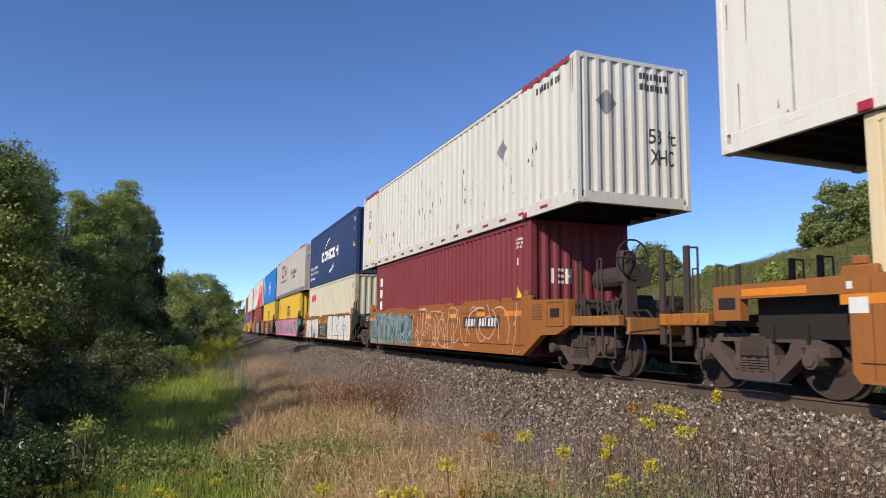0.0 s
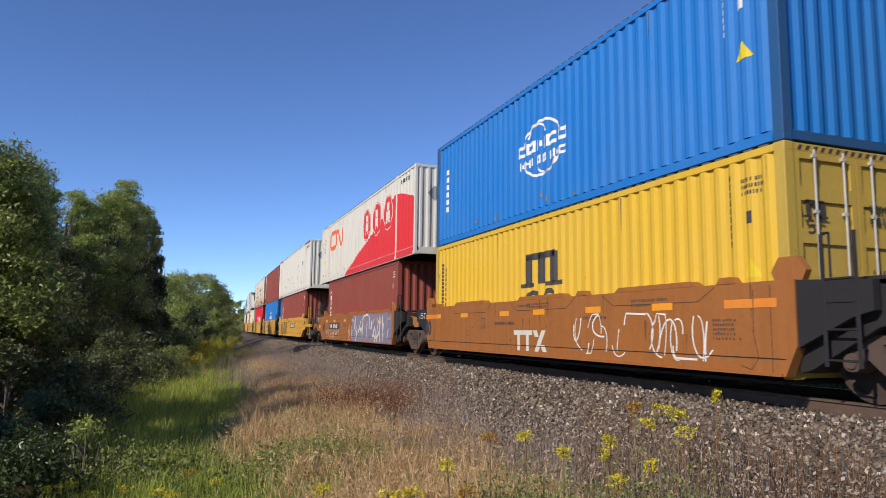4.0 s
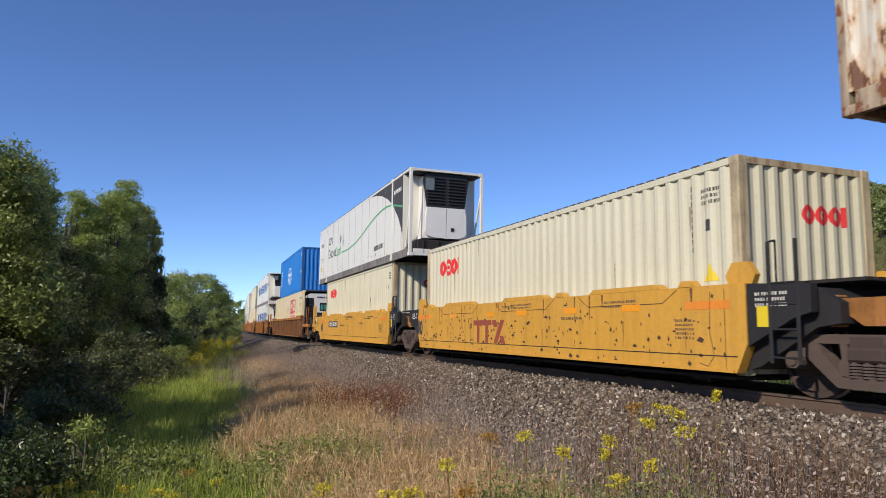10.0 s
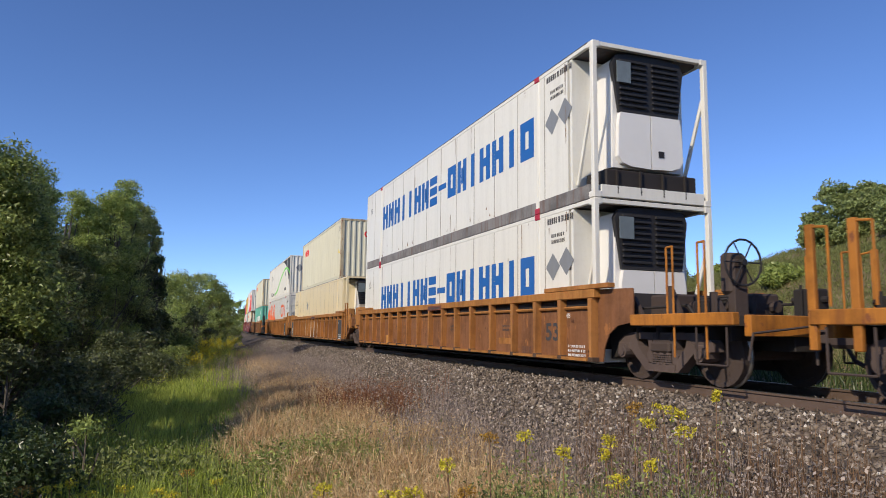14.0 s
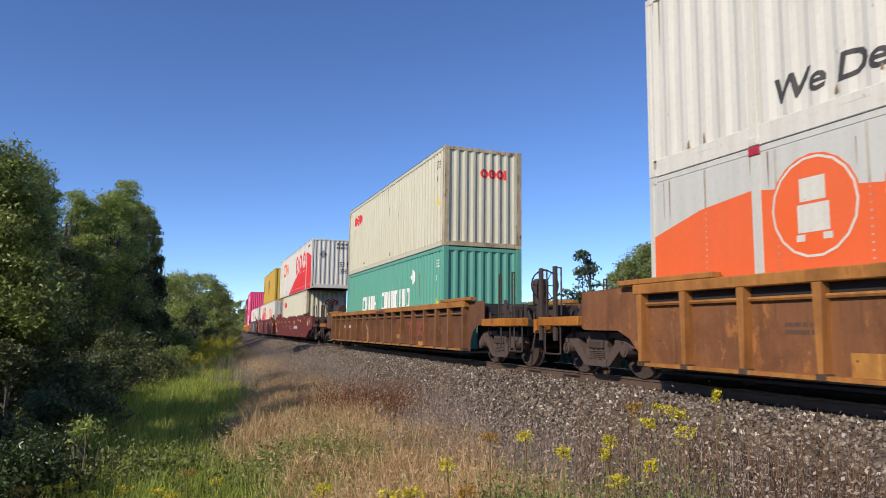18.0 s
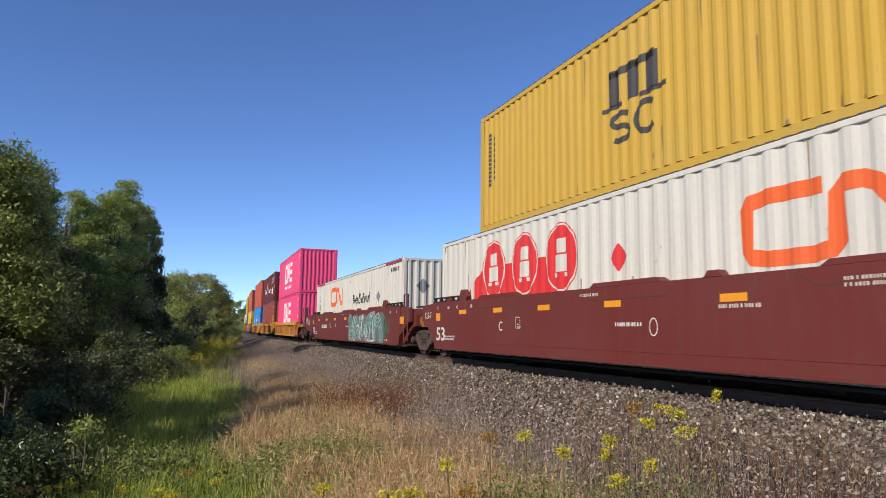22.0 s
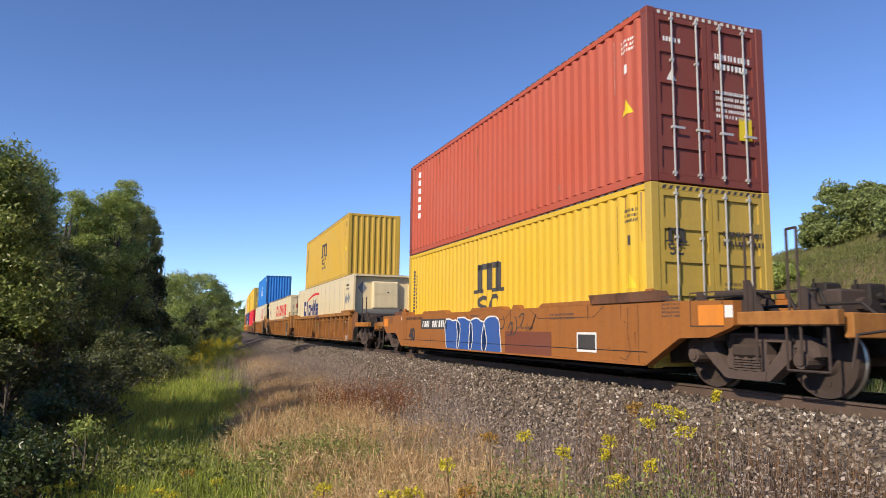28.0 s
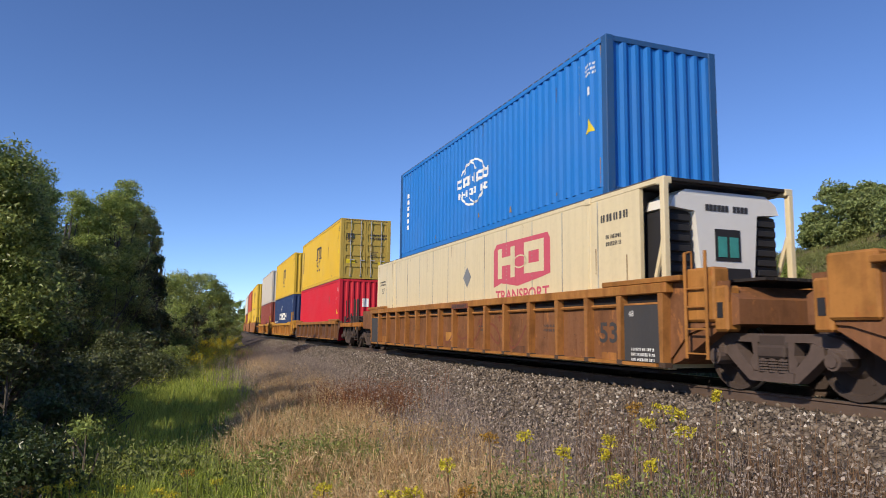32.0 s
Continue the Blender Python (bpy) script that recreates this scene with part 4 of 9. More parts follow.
    if style == "smooth":
        lines = []
        for x in (-hl * 0.52, hl * 0.05, hl * 0.6):
            lines += stroke([(x - 1.3, top - 0.03), (x - 0.98, top - 0.21), (x + 0.98, top - 0.21), (x + 1.3, top - 0.03)], 0.012)
        for x in (-hl + 0.25, hl - 0.3):
            lines += bar(x, 0.4, 0.01, top - 0.45)
        for s, kind in ((1, lead), (-1, trail)):
            if kind == "coupler" and not slim:
                x = (hl + 0.98 if hl < 7 else hl + 0.92) if s > 0 else -hl - 2.0
                if spec.get("bare_deck"):
                    marks("amber_square", bar(x + 0.04, 1.0, 0.47, 0.27), INK["strip"], ob, None, near, "faded amber square on the end", 0.0045)
                    marks("label_plate", bar(x + 0.53 if s > 0 else -hl + 0.02, 1.1 if s > 0 else 1.2, 0.14 if s > 0 else 0.06, 0.16 if s > 0 else 0.11), INK["white"], ob, None, near, "white label plate", 0.0045)
                elif hl > 7:
                    marks("print_box", frame_ring(x - 0.08, 1.2, 0.46, 0.28, 0.02) + lines_of_bars(x, 1.36, 0.3, 2, 0.05, 5), INK["cream"], ob, None, near, "white-framed stencil box", 0.0045)
                else:
                    marks("end_window", bar(x, 1.16, 0.34, 0.17), BLACK, ob, None, near, "dark slot in the end of the side", 0.0045)
                if s < 0 and spec.get("worn_end"):
                    marks("end_patch", bar(-hl - 2.08, 1.02, 0.66, 0.47), INK["plum"], ob, None, near, "purple-brown repainted end plate", 0.0028)
                    marks("amber_square", bar(-hl - 1.3, 0.92, 0.46, 0.2), INK["amber"], ob, None, near, "amber reflective square", 0.0045)
                    marks("yellow_wear", [[(-hl - 0.62, 0.7), (-hl - 0.4, 0.5), (-hl - 0.28, 0.5), (-hl - 0.25, 0.78), (-hl - 0.42, 1.18), (-hl - 0.5, 0.9)], [(-hl - 0.06, 0.72), (-hl + 0.38, 0.72), (-hl + 0.36, 1.2), (-hl - 0.02, 1.2)]], P["rib"], ob, None, near, "paler worn paint round the number", 0.0026)
                if s < 0 and not spec.get("bare_deck"):
                    marks("pale_sticker", bar(-hl - 1.66, 1.27, 0.16, 0.18), INK["cream"], ob, None, near, "pale sticker", 0.0048)
                marks("end_plate", frame_ring(x - 0.12, 0.98, 0.62, 0.47, 0.018), P["chips"], ob, None, near, "", 0.0035)
                marks("stencil_block", lines_of_bars(hl + 0.27 if s > 0 else -hl - 1.32, 1.40, 0.42, 6, 0.033, 21), INK["cream"] if spec.get("pale_print") else INK["charcoal"], ob, None, near, "", 0.0035)
            elif spec.get("pitted") is not None and s > 0:
                marks("stencil_block", lines_of_bars(hl + 0.2, 1.36, 0.5, 3, 0.04, 22), INK["cream"], ob, None, near, "", -0.015)
                marks("inspection_sticker", bar(hl + 0.22, 0.98, 0.2, 0.25), INK["yellow"], ob, None, near, "yellow inspection sticker", -0.015)
            marks("hose_trace", stroke([(s * (hl - 0.55), top - 0.08), (s * (hl - 0.57), 0.9), (s * (hl - 0.5), 0.6), (s * (hl - 0.62), 0.46), (s * (hl - 0.78), 0.5)], 0.011), P["chips"], ob, None, near, "thin bent line of old weld", 0.0038)
            if not (spec.get("pale_print") or spec.get("bare_deck") or spec.get("worn_end")):
                marks("end_reflector", bar(hl - 1.04 if s > 0 else -hl - 0.1, 1.215, 0.84 if s > 0 else 0.95, 0.11), INK["strip"], ob, None, near, "long amber reflective strip", 0.0034)
        marks("weld_lines", lines, P["chips"], ob, None, near, "dark weld lines on the side", 0.0024)
        marks("stencil_rows", ([] if spec.get("pale_print") else lines_of_bars(-hl * 0.28, top - 0.5, 1.0, 1, 0.06, 14)) + lines_of_bars(hl * 0.52, top - 0.17, 0.9, 2, 0.04, 12) + lines_of_bars(-hl * 0.1, top - 0.14, 0.6, 1, 0.05, 8) + lines_of_bars(hl * 0.3, top - 0.42, 0.7, 1, 0.05, 9) + frame_ring(-hl * 0.40, 0.95, 0.2, 0.24, 0.014) + lines_of_bars(-hl * 0.39, 1.02, 0.16, 2, 0.03, 4), INK["cream"] if spec.get("pale_print") else INK["charcoal"], ob, None, near, "", 0.0028)
    else:
        bays = [(x0 + 0.09, x1 - 0.09) for x0, x1 in zip(spec["ribs"], spec["ribs"][1:])]
        for x0, x1 in wear.sample(bays[1:-1], 4 if hl > 7 else 0):
            z = wear.choice((0.42, 0.44, 0.62))
            marks("repaint_patch", bar(x0 + wear.uniform(0, 0.2), z, (x1 - x0) * wear.uniform(0.35, 0.75), wear.uniform(0.12, 0.34)), P[wear.choice(("rib", "w_gold", "w_brn"))], ob, None, near, "repainted patch on the side panel", lift + 0.0004)
        marks("stencil_rows", [q for x in ((-5.6, -3.6, 1.35, 4.5) if hl > 7 else (-4.2, -2.4, -1.1)) for q in lines_of_bars(x, 0.98 if hl > 7 else 0.92, 0.5, 2, 0.05 if hl > 7 else 0.035, 7)], INK["charcoal"], ob, None, near, "", lift + 0.0015)
    for m in spec.get("marks", ()):
        nm, polys, mat = m[:3]
        polys = [[(a, max(b, bot + 0.012)) for a, b in q] for q in polys if max(b for a, b in q) > bot + 0.02]
        lift = m[4] if len(m) > 4 else 0.003
        for group_ in ([[p] for p in polys] if nm in ("reflector", "amber_square") else [polys]):
            marks(nm, group_, mat, ob, None, near, m[3] if len(m) > 3 else "", lift)
    return ob


def bogie():
    ob = thing("bogie", "brake-dust brown cast steel bogie on two wheelsets", "bogie", "bogies of the train")
    def frame_side(bm):
        prism(bm, [(-1.10, 0.50), (-1.08, 0.62), (-0.96, 0.70), (-0.72, 0.76), (0.72, 0.76), (0.96, 0.70), (1.08, 0.62), (1.10, 0.50), (0.99, 0.49), (0.90, 0.58), (0.72, 0.60), (0.58, 0.655), (-0.58, 0.655), (-0.72, 0.60), (-0.90, 0.58), (-0.99, 0.49)], -0.09, 0.09)
        prism(bm, [(-0.31, 0.17), (0.31, 0.17), (0.33, 0.29), (-0.33, 0.29)], -0.12, 0.09)
        for s in (-1, 1):
            prism(bm, [(s * 0.30, 0.17), (s * 0.37, 0.175), (s * 0.64, 0.40), (s * 0.75, 0.50), (s * 0.73, 0.60), (s * 0.58, 0.65), (s * 0.54, 0.55), (s * 0.38, 0.38), (s * 0.30, 0.31)], -0.105, 0.08)
            prism(bm, [(s * 0.23, 0.29), (s * 0.33, 0.31), (s * 0.36, 0.42), (s * 0.31, 0.50), (s * 0.33, 0.66), (s * 0.23, 0.66)], -0.085, 0.085)
    for sy in (-1, 1):
        sf = part("side_frame", frame_side, DUSTY, ob, "cast side frame with two windows", key=("side_frame",), at=pose(0, sy * 1.02, 0))
        for x in (-0.15, 0, 0.15):
            part("spring", lambda bm: [rod(bm, (0, -0.04, 0.292 + 0.033 * k), (0, -0.04, 0.312 + 0.033 * k), 0.075, 9) for k in range(5)] + [rod(bm, (0, -0.04, 0.29), (0, -0.04, 0.46), 0.05, 8)], DUSTY, sf, "coil spring", key=("spring",), at=pose(x, -0.03, 0))
        part("bolster_end", lambda bm: box(bm, -0.22, 0.22, -0.14, 0.08, 0.455, 0.62, 0.03), STEEL_BROWN, sf, "end of the bolster on the springs", key=("bolster_end", sy), at=pose(0, 0, 0) if sy < 0 else pose(0, 0, 0, rz=180))
        for sx in (-1, 1):
            part("axle_box", lambda bm: (rod(bm, (0, -0.17, 0.455), (0, 0.1, 0.455), 0.105, 12), rod(bm, (0, -0.19, 0.455), (0, -0.17, 0.455), 0.07, 8), box(bm, -0.13, 0.13, -0.1, 0.1, 0.47, 0.6, 0.02)), DUSTY, sf, "roller bearing end cap", key=("axle_box", sy), at=pose(sx * 0.89, 0, 0, rz=0 if sy < 0 else 180))
    part("bolster", lambda bm: (box(bm, -0.22, 0.22, -1.12, 1.12, 0.5, 0.76, 0.03), rod(bm, (0, 0, 0.7), (0, 0, 0.98), 0.2, 12)), STEEL_BROWN, ob, key=("bolster",))
    for sx in (-1, 1):
        part("brake_beam", lambda bm: (box(bm, -0.05, 0.05, -0.85, 0.85, 0.36, 0.46), [box(bm, -0.02, 0.1, y - 0.06, y + 0.06, 0.28, 0.58, 0.02) for y in (-0.75, 0.75)]), STEEL_DARK, ob, key=("brake_beam",), at=pose(sx * 0.38, 0, 0, rz=0 if sx > 0 else 180))
        ws = part("wheelset", lambda bm: rod(bm, (0, -1.08, 0), (0, 1.08, 0), 0.085, 12), STEEL_BROWN, ob, "axle with two wheels", key=("axle",), at=pose(sx * 0.89, 0, 0.4575))
        for sy in (-1, 1):
            def wheel(bm):
                lathe(bm, [(0.11, -0.09), (0.16, -0.08), (0.2, -0.03), (0.37, -0.02), (0.395, -0.065), (0.455, -0.068), (0.4575, 0.03), (0.485, 0.045), (0.485, 0.07), (0.39, 0.072), (0.37, 0.03), (0.2, 0.03), (0.12, 0.09)], 26)
                for k in range(3):
                    a = k * 2.094
                    rod(bm, (0.28 * math.cos(a), -0.034, 0.28 * math.sin(a)), (0.28 * math.cos(a), -0.02, 0.28 * math.sin(a)), 0.03, 8)
            w = part("wheel", wheel, STEEL_BROWN, ws, "cast wheel with a bright worn tread", key=("wheel",), at=pose(0, sy * 0.7525, 0, rz=0 if sy < 0 else 180))
            if len(w.data.materials) < 2:
                w.data.materials.append(STEEL_WHEEL)
                for f in w.data.polygons:
                    r = math.hypot(f.center.x, f.center.z)
                    if r > 0.455 and len(f.vertices) == 4:
                        f.material_index = 1
    return ob

# ---- the train: paints ----
P = dict(
    white=paint("container_white", (0.66, 0.64, 0.57), 0.2, 0.3), cream=paint("container_cream", (0.60, 0.575, 0.44), 0.12, 0.3),
    maroon=paint("container_maroon", (0.20, 0.028, 0.036), 0.1, 0.2), navy=paint("container_navy", (0.018, 0.042, 0.13), 0.08, 0.2, fade=0.05),
    yellow=paint("container_yellow", (0.68, 0.43, 0.03), 0.08, 0.2), blue=paint("container_blue", (0.006, 0.17, 0.55), 0.06, 0.15, fade=0.05),
    brown=paint("container_brown_red", (0.25, 0.052, 0.035), 0.1, 0.2), red=paint("container_red", (0.60, 0.010, 0.03), 0.08, 0.15, fade=0.04),
    ivory=paint("reefer_ivory", (0.73, 0.61, 0.375), 0.03, 0.22, 0.4), green=paint("container_green", (0.11, 0.37, 0.28), 0.12, 0.25),
    pink=paint("container_pink", (0.76, 0.062, 0.195), 0.06, 0.15, fade=0.05), wine=paint("container_wine", (0.11, 0.014, 0.02), 0.1, 0.2),
    orange=paint("container_orange_red", (0.46, 0.085, 0.045), 0.1, 0.2), sky=paint("container_light_blue", (0.012, 0.24, 0.66), 0.08, 0.18, fade=0.05),
    grey=paint("container_grey", (0.55, 0.50, 0.43), 0.06, 0.35), snow=paint("reefer_white", (0.74, 0.715, 0.635), 0.02, 0.2, 0.35),
    silver=paint("container_silver", (0.56, 0.56, 0.52), 0.04, 0.3), gold=paint("container_old_yellow", (0.55, 0.345, 0.045), 0.08, 0.25),
    steel=paint("container_frame_grey", (0.12, 0.13, 0.14), 0.2, 0.3), railgrey=paint("grey_lower_rail", (0.22, 0.21, 0.20), 0.1, 0.4),
    w_tan=paint("car_tan", (0.34, 0.124, 0.027), 0.22, 0.38, fade=0.03, dirt_rgb=(0.075, 0.038, 0.02), rust_rgb=(0.17, 0.06, 0.02)), w_yel=paint("car_yellow", (0.62, 0.33, 0.045), 0.14, 0.3, fade=0.03, dirt_rgb=(0.075, 0.038, 0.02)), w_yelr=paint("car_yellow_pitted", (0.60, 0.32, 0.045), 0.3, 0.35, fade=0.03, dirt_rgb=(0.075, 0.038, 0.02)),
    w_brn=paint("car_brown", (0.145, 0.068, 0.04), 0.35, 0.5, fade=0.02, dirt_rgb=(0.075, 0.038, 0.02), rust_rgb=(0.24, 0.09, 0.022)), w_org=paint("car_rust_orange", (0.225, 0.095, 0.04), 0.5, 0.6, fade=0.03, dirt_rgb=(0.075, 0.038, 0.02), rust_rgb=(0.22, 0.09, 0.03)),
    w_mar=paint("car_maroon", (0.148, 0.0245, 0.02), 0.05, 0.25, fade=0.04), chord_gold=paint("car_chord_gold", (0.60, 0.29, 0.035), 0.2, 0.3, fade=0.03, dirt_rgb=(0.075, 0.038, 0.02)), w_gold=paint("car_gold", (0.52, 0.245, 0.055), 0.22, 0.4, fade=0.03, dirt_rgb=(0.075, 0.038, 0.02), rust_rgb=(0.2, 0.08, 0.025)),
    rib_brown=paint("car_rib_brown", (0.24, 0.115, 0.05), 0.4, 0.5, fade=0.03, dirt_rgb=(0.075, 0.038, 0.02), rust_rgb=(0.24, 0.09, 0.03)),
    rib=paint("car_rib_orange", (0.40, 0.17, 0.042), 0.45, 0.5, fade=0.03, dirt_rgb=(0.075, 0.038, 0.02), rust_rgb=(0.2, 0.08, 0.03)), chord=paint("car_chord_orange", (0.41, 0.175, 0.038), 0.5, 0.5, fade=0.03, dirt_rgb=(0.075, 0.038, 0.02), rust_rgb=(0.22, 0.08, 0.02)),
    car_runs=paint("car_rust_run", (0.16, 0.062, 0.022), 0.3, 0.3, 0.8), chips=paint("bare_dark_steel", (0.07, 0.04, 0.026), 0.3, 0.2, 0.8),
    runs=paint("rust_run", (0.27, 0.17, 0.10), 0.3, 0.3, 0.7),
    roof=paint("roof_grime", (0.10, 0.10, 0.105), 0.2, 0.4), deep_blue=paint("container_post_blue", (0.012, 0.085, 0.24), 0.15, 0.3, fade=0.03),
    seam=paint("weathered_seam", (0.50, 0.47, 0.40), 0.1, 0.4), door_red=paint("door_dark_red", (0.20, 0.045, 0.035), 0.15, 0.35), door_yel=paint("door_dull_yellow", (0.50, 0.345, 0.06), 0.12, 0.3),
    redfit=paint("red_fitting", (0.40, 0.02, 0.05), 0.1, 0.2), beam=paint("orange_step", (0.46, 0.17, 0.02), 0.45, 0.5, fade=0.03, dirt_rgb=(0.075, 0.038, 0.02)), charcoal=paint("charcoal_panel", (0.05, 0.048, 0.05), 0.1, 0.3),
)


def rusting():
    """White paint eaten by rust that runs up from the lower rail in uneven tongues."""
    m, n, l, p = node_mat("container_rust_eaten_white")
    vec = coords(n, l, (1, 1, 1))
    sep, ma, su = n.new("ShaderNodeSeparateXYZ"), n.new("ShaderNodeMath"), n.new("ShaderNodeMath")
    l.new(coords(n, l, (1, 1, 1), False), sep.inputs[0])
    tongue, fine = noise_at(n, l, coords(n, l, (3.4, 3.4, 0.9)), 1.9, 7, 0.62), noise_at(n, l, vec, 11, 6, 0.7)
    ma.operation, ma.inputs[1].default_value, ma.inputs[2].default_value = "MULTIPLY_ADD", -0.12, 0.10
    l.new(sep.outputs[2], ma.inputs[0])
    su.operation = "ADD"
    l.new(ma.outputs[0], su.inputs[0])
    l.new(tongue, su.inputs[1])
    rust = mix(n, l, fine, (0.05, 0.018, 0.01), (0.20, 0.085, 0.035))
    white = mix(n, l, ramp(n, l, noise_at(n, l, coords(n, l, (5, 5, 0.35)), 1.3, 5), 0.42, 0.7), (0.72, 0.68, 0.58), (0.44, 0.33, 0.22))
    white = mix(n, l, ramp(n, l, su.outputs[0], 0.46, 0.56), white, (0.50, 0.30, 0.15))
    col = mix(n, l, ramp(n, l, su.outputs[0], 0.55, 0.575), white, rust)
    l.new(col, p.inputs["Base Color"])
    p.inputs["Roughness"].default_value = 0.6
    bump(n, l, p, fine, 0.25, 0.006)
    return m


P["rusty"] = rusting()
P["rust_post"] = paint("rust_eaten_cream_steel", (0.42, 0.33, 0.23), 0.75, 0.6, rust_rgb=(0.12, 0.045, 0.02))
INK = dict(
    white=WHITE_MARK, black=BLACK_MARK, grey=GREY_MARK, red=paint("mark_red", (0.68, 0.03, 0.035), 0, 0.15, fade=0.04), orange=paint("mark_orange", (0.80, 0.13, 0.03), 0, 0.15, fade=0.04),
    amber=paint("reflector_amber", (0.84, 0.33, 0.012), 0, 0.2, 0.35), strip=paint("faded_orange_strip", (0.74, 0.24, 0.02), 0, 0.25), darkred=paint("mark_dark_red", (0.26, 0.03, 0.04), 0, 0.2), navy=paint("mark_navy", (0.012, 0.02, 0.13), 0, 0.15), blue=paint("mark_blue", (0.008, 0.11, 0.38), 0, 0.15),
    rose=paint("mark_rose", (0.60, 0.09, 0.14), 0, 0.25), clay=paint("mark_clay", (0.30, 0.06, 0.035), 0, 0.25), yellow=paint("mark_yellow", (0.72, 0.55, 0.02), 0, 0.15), lime=paint("mark_lime", (0.16, 0.60, 0.09), 0, 0.15), fern=paint("mark_fern_green", (0.09, 0.42, 0.19), 0, 0.15),
    charcoal=P["charcoal"], ivory=P["ivory"], teal=paint("spray_teal", (0.06, 0.32, 0.30), 0, 0.2), mint=paint("spray_mint", (0.25, 0.62, 0.55), 0, 0.15), pink=paint("spray_pink", (0.62, 0.27, 0.50), 0, 0.2), peach=paint("spray_peach", (0.72, 0.44, 0.32), 0, 0.2),
    haze=paint("spray_haze_grey", (0.27, 0.33, 0.34), 0, 0.25), leafdark=paint("spray_dark_green", (0.03, 0.20, 0.13), 0, 0.2), slate=paint("spray_slate", (0.13, 0.15, 0.15), 0, 0.3), violet=paint("spray_violet", (0.22, 0.20, 0.30), 0, 0.3), skyb=paint("spray_pale_blue", (0.23, 0.37, 0.42), 0, 0.2), cobalt=paint("spray_cobalt", (0.03, 0.10, 0.36), 0, 0.2), leaf=paint("spray_green", (0.20, 0.55, 0.10), 0, 0.2), brown=paint("faded_brown_panel", (0.19, 0.055, 0.03), 0, 0.3),
    cream=P["white"], plum=paint("plum_brown_patch", (0.155, 0.07, 0.055), 0.1, 0.3),
)


# ---- marks ----
def band_logo(a, b, w, h, t):
    """A railway's mark as one bent band."""
    pts = [(0.42, 1), (0.12, 1), (0.02, 0.94), (0, 0.85), (0, 0.15), (0.03, 0.05), (0.12, 0), (0.36, 0), (0.45, 0.05), (0.48, 0.15), (0.48, 0.85), (0.52, 0.97), (0.60, 0.97), (0.66, 0.88), (0.86, 0.1), (0.92, 0.02), (0.98, 0.05), (1, 0.14), (1, 1)]
    return stroke([(a + t / 2 + (w - t) * x, b + t / 2 + (h - t) * y) for x, y in pts], t)


def arch_logo(a, b, w, h):
    """A shipping line's mark: an arch of three legs on a foot bar, and two hooked blocks under it."""
    o = []
    for k in range(3):
        o += bar(a + w * (0.12 + 0.29 * k), b + h * 0.50, w * 0.17, h * 0.44)
    o += bar(a + w * 0.12, b + h * 0.86, w * 0.72, h * 0.10) + bar(a, b + h * 0.46, w * 0.34, h * 0.06) + bar(a + w * 0.62, b + h * 0.46, w * 0.38, h * 0.06)
    o += ring(a + w * 0.30, b + h * 0.30, w * 0.14, h * 0.08, h * 0.07, 40, 270, 8) + ring(a + w * 0.30, b + h * 0.13, w * 0.14, h * 0.09, h * 0.07, -140, 90, 8)
    return o + ring(a + w * 0.70, b + h * 0.215, w * 0.16, h * 0.175, h * 0.075, 45, 315, 12)


def globe_logo(a, b, w, h):
    """A shipping line's mark: arcs of a globe above and below two rows of blocks."""
    o = ring(a + w * 0.5, b + h * 0.5, w * 0.40, h * 0.46, h * 0.045, 15, 165, 14) + ring(a + w * 0.5, b + h * 0.5, w * 0.40, h * 0.46, h * 0.045, 205, 335, 12)
    o += ring(a + w * 0.42, b + h * 0.55, w * 0.22, h * 0.38, h * 0.035, 30, 150, 8) + ring(a + w * 0.6, b + h * 0.42, w * 0.22, h * 0.36, h * 0.035, 215, 330, 8)
    o += blocks(a, b + h * 0.47, w, h * 0.2, "cozco", 0.16)
    return o + blocks(a + w * 0.06, b + h * 0.24, w * 0.9, h * 0.14, "zuiooizc", 0.2)


def under_line(crest, foot):
    """A field of colour between a level foot and a broken line."""
    return [[(a0, foot), (a1, foot), (a1, b1), (a0, b0)] for (a0, b0), (a1, b1) in zip(crest, crest[1:])]


def hill(a0, b0, a1, b1, rise=None):
    """A band of colour under a rising line, as upright slices."""
    k = 16
    def top(x):
        f = (x - a0) / (a1 - a0)
        return b0 + (b1 - b0) * (3 * f * f - 2 * f ** 3)
    out = []
    for i in range(k):
        x, y = a0 + (a1 - a0) * i / k, a0 + (a1 - a0) * (i + 1) / k
        out.append([(x, b0), (y, b0), (y, top(y)), (x, top(x))] if i else [(x, b0), (y, b0), (y, top(y))])
    return out


def vehicle_icon(a, b, s):
    return bar(a - s * 0.32, b - s * 0.45, s * 0.64, s * 0.5) + bar(a - s * 0.26, b + s * 0.1, s * 0.52, s * 0.42) + bar(a - s * 0.36, b - s * 0.6, s * 0.18, s * 0.12) + bar(a + s * 0.18, b - s * 0.6, s * 0.18, s * 0.12)


def scuffs(seed, a0, a1, b0, b1, n):
    rn = random.Random(seed)
    out = []
    for _ in range(n):
        x, z, h = rn.uniform(a0, a1), rn.uniform(b0, b1), rn.uniform(0.03, 0.22)
        w = rn.uniform(0.015, 0.05)
        out.append([(x, z), (x + w, z + 0.02), (x + w * 0.8, z + h), (x + w * 0.1, z + h * 0.9)])
    return out


def dashes(a0, a1, b, w, h, step):
    return [p for k in range(int((a1 - a0) / step) + 1) for p in bar(a0 + k * step, b, w, h)]


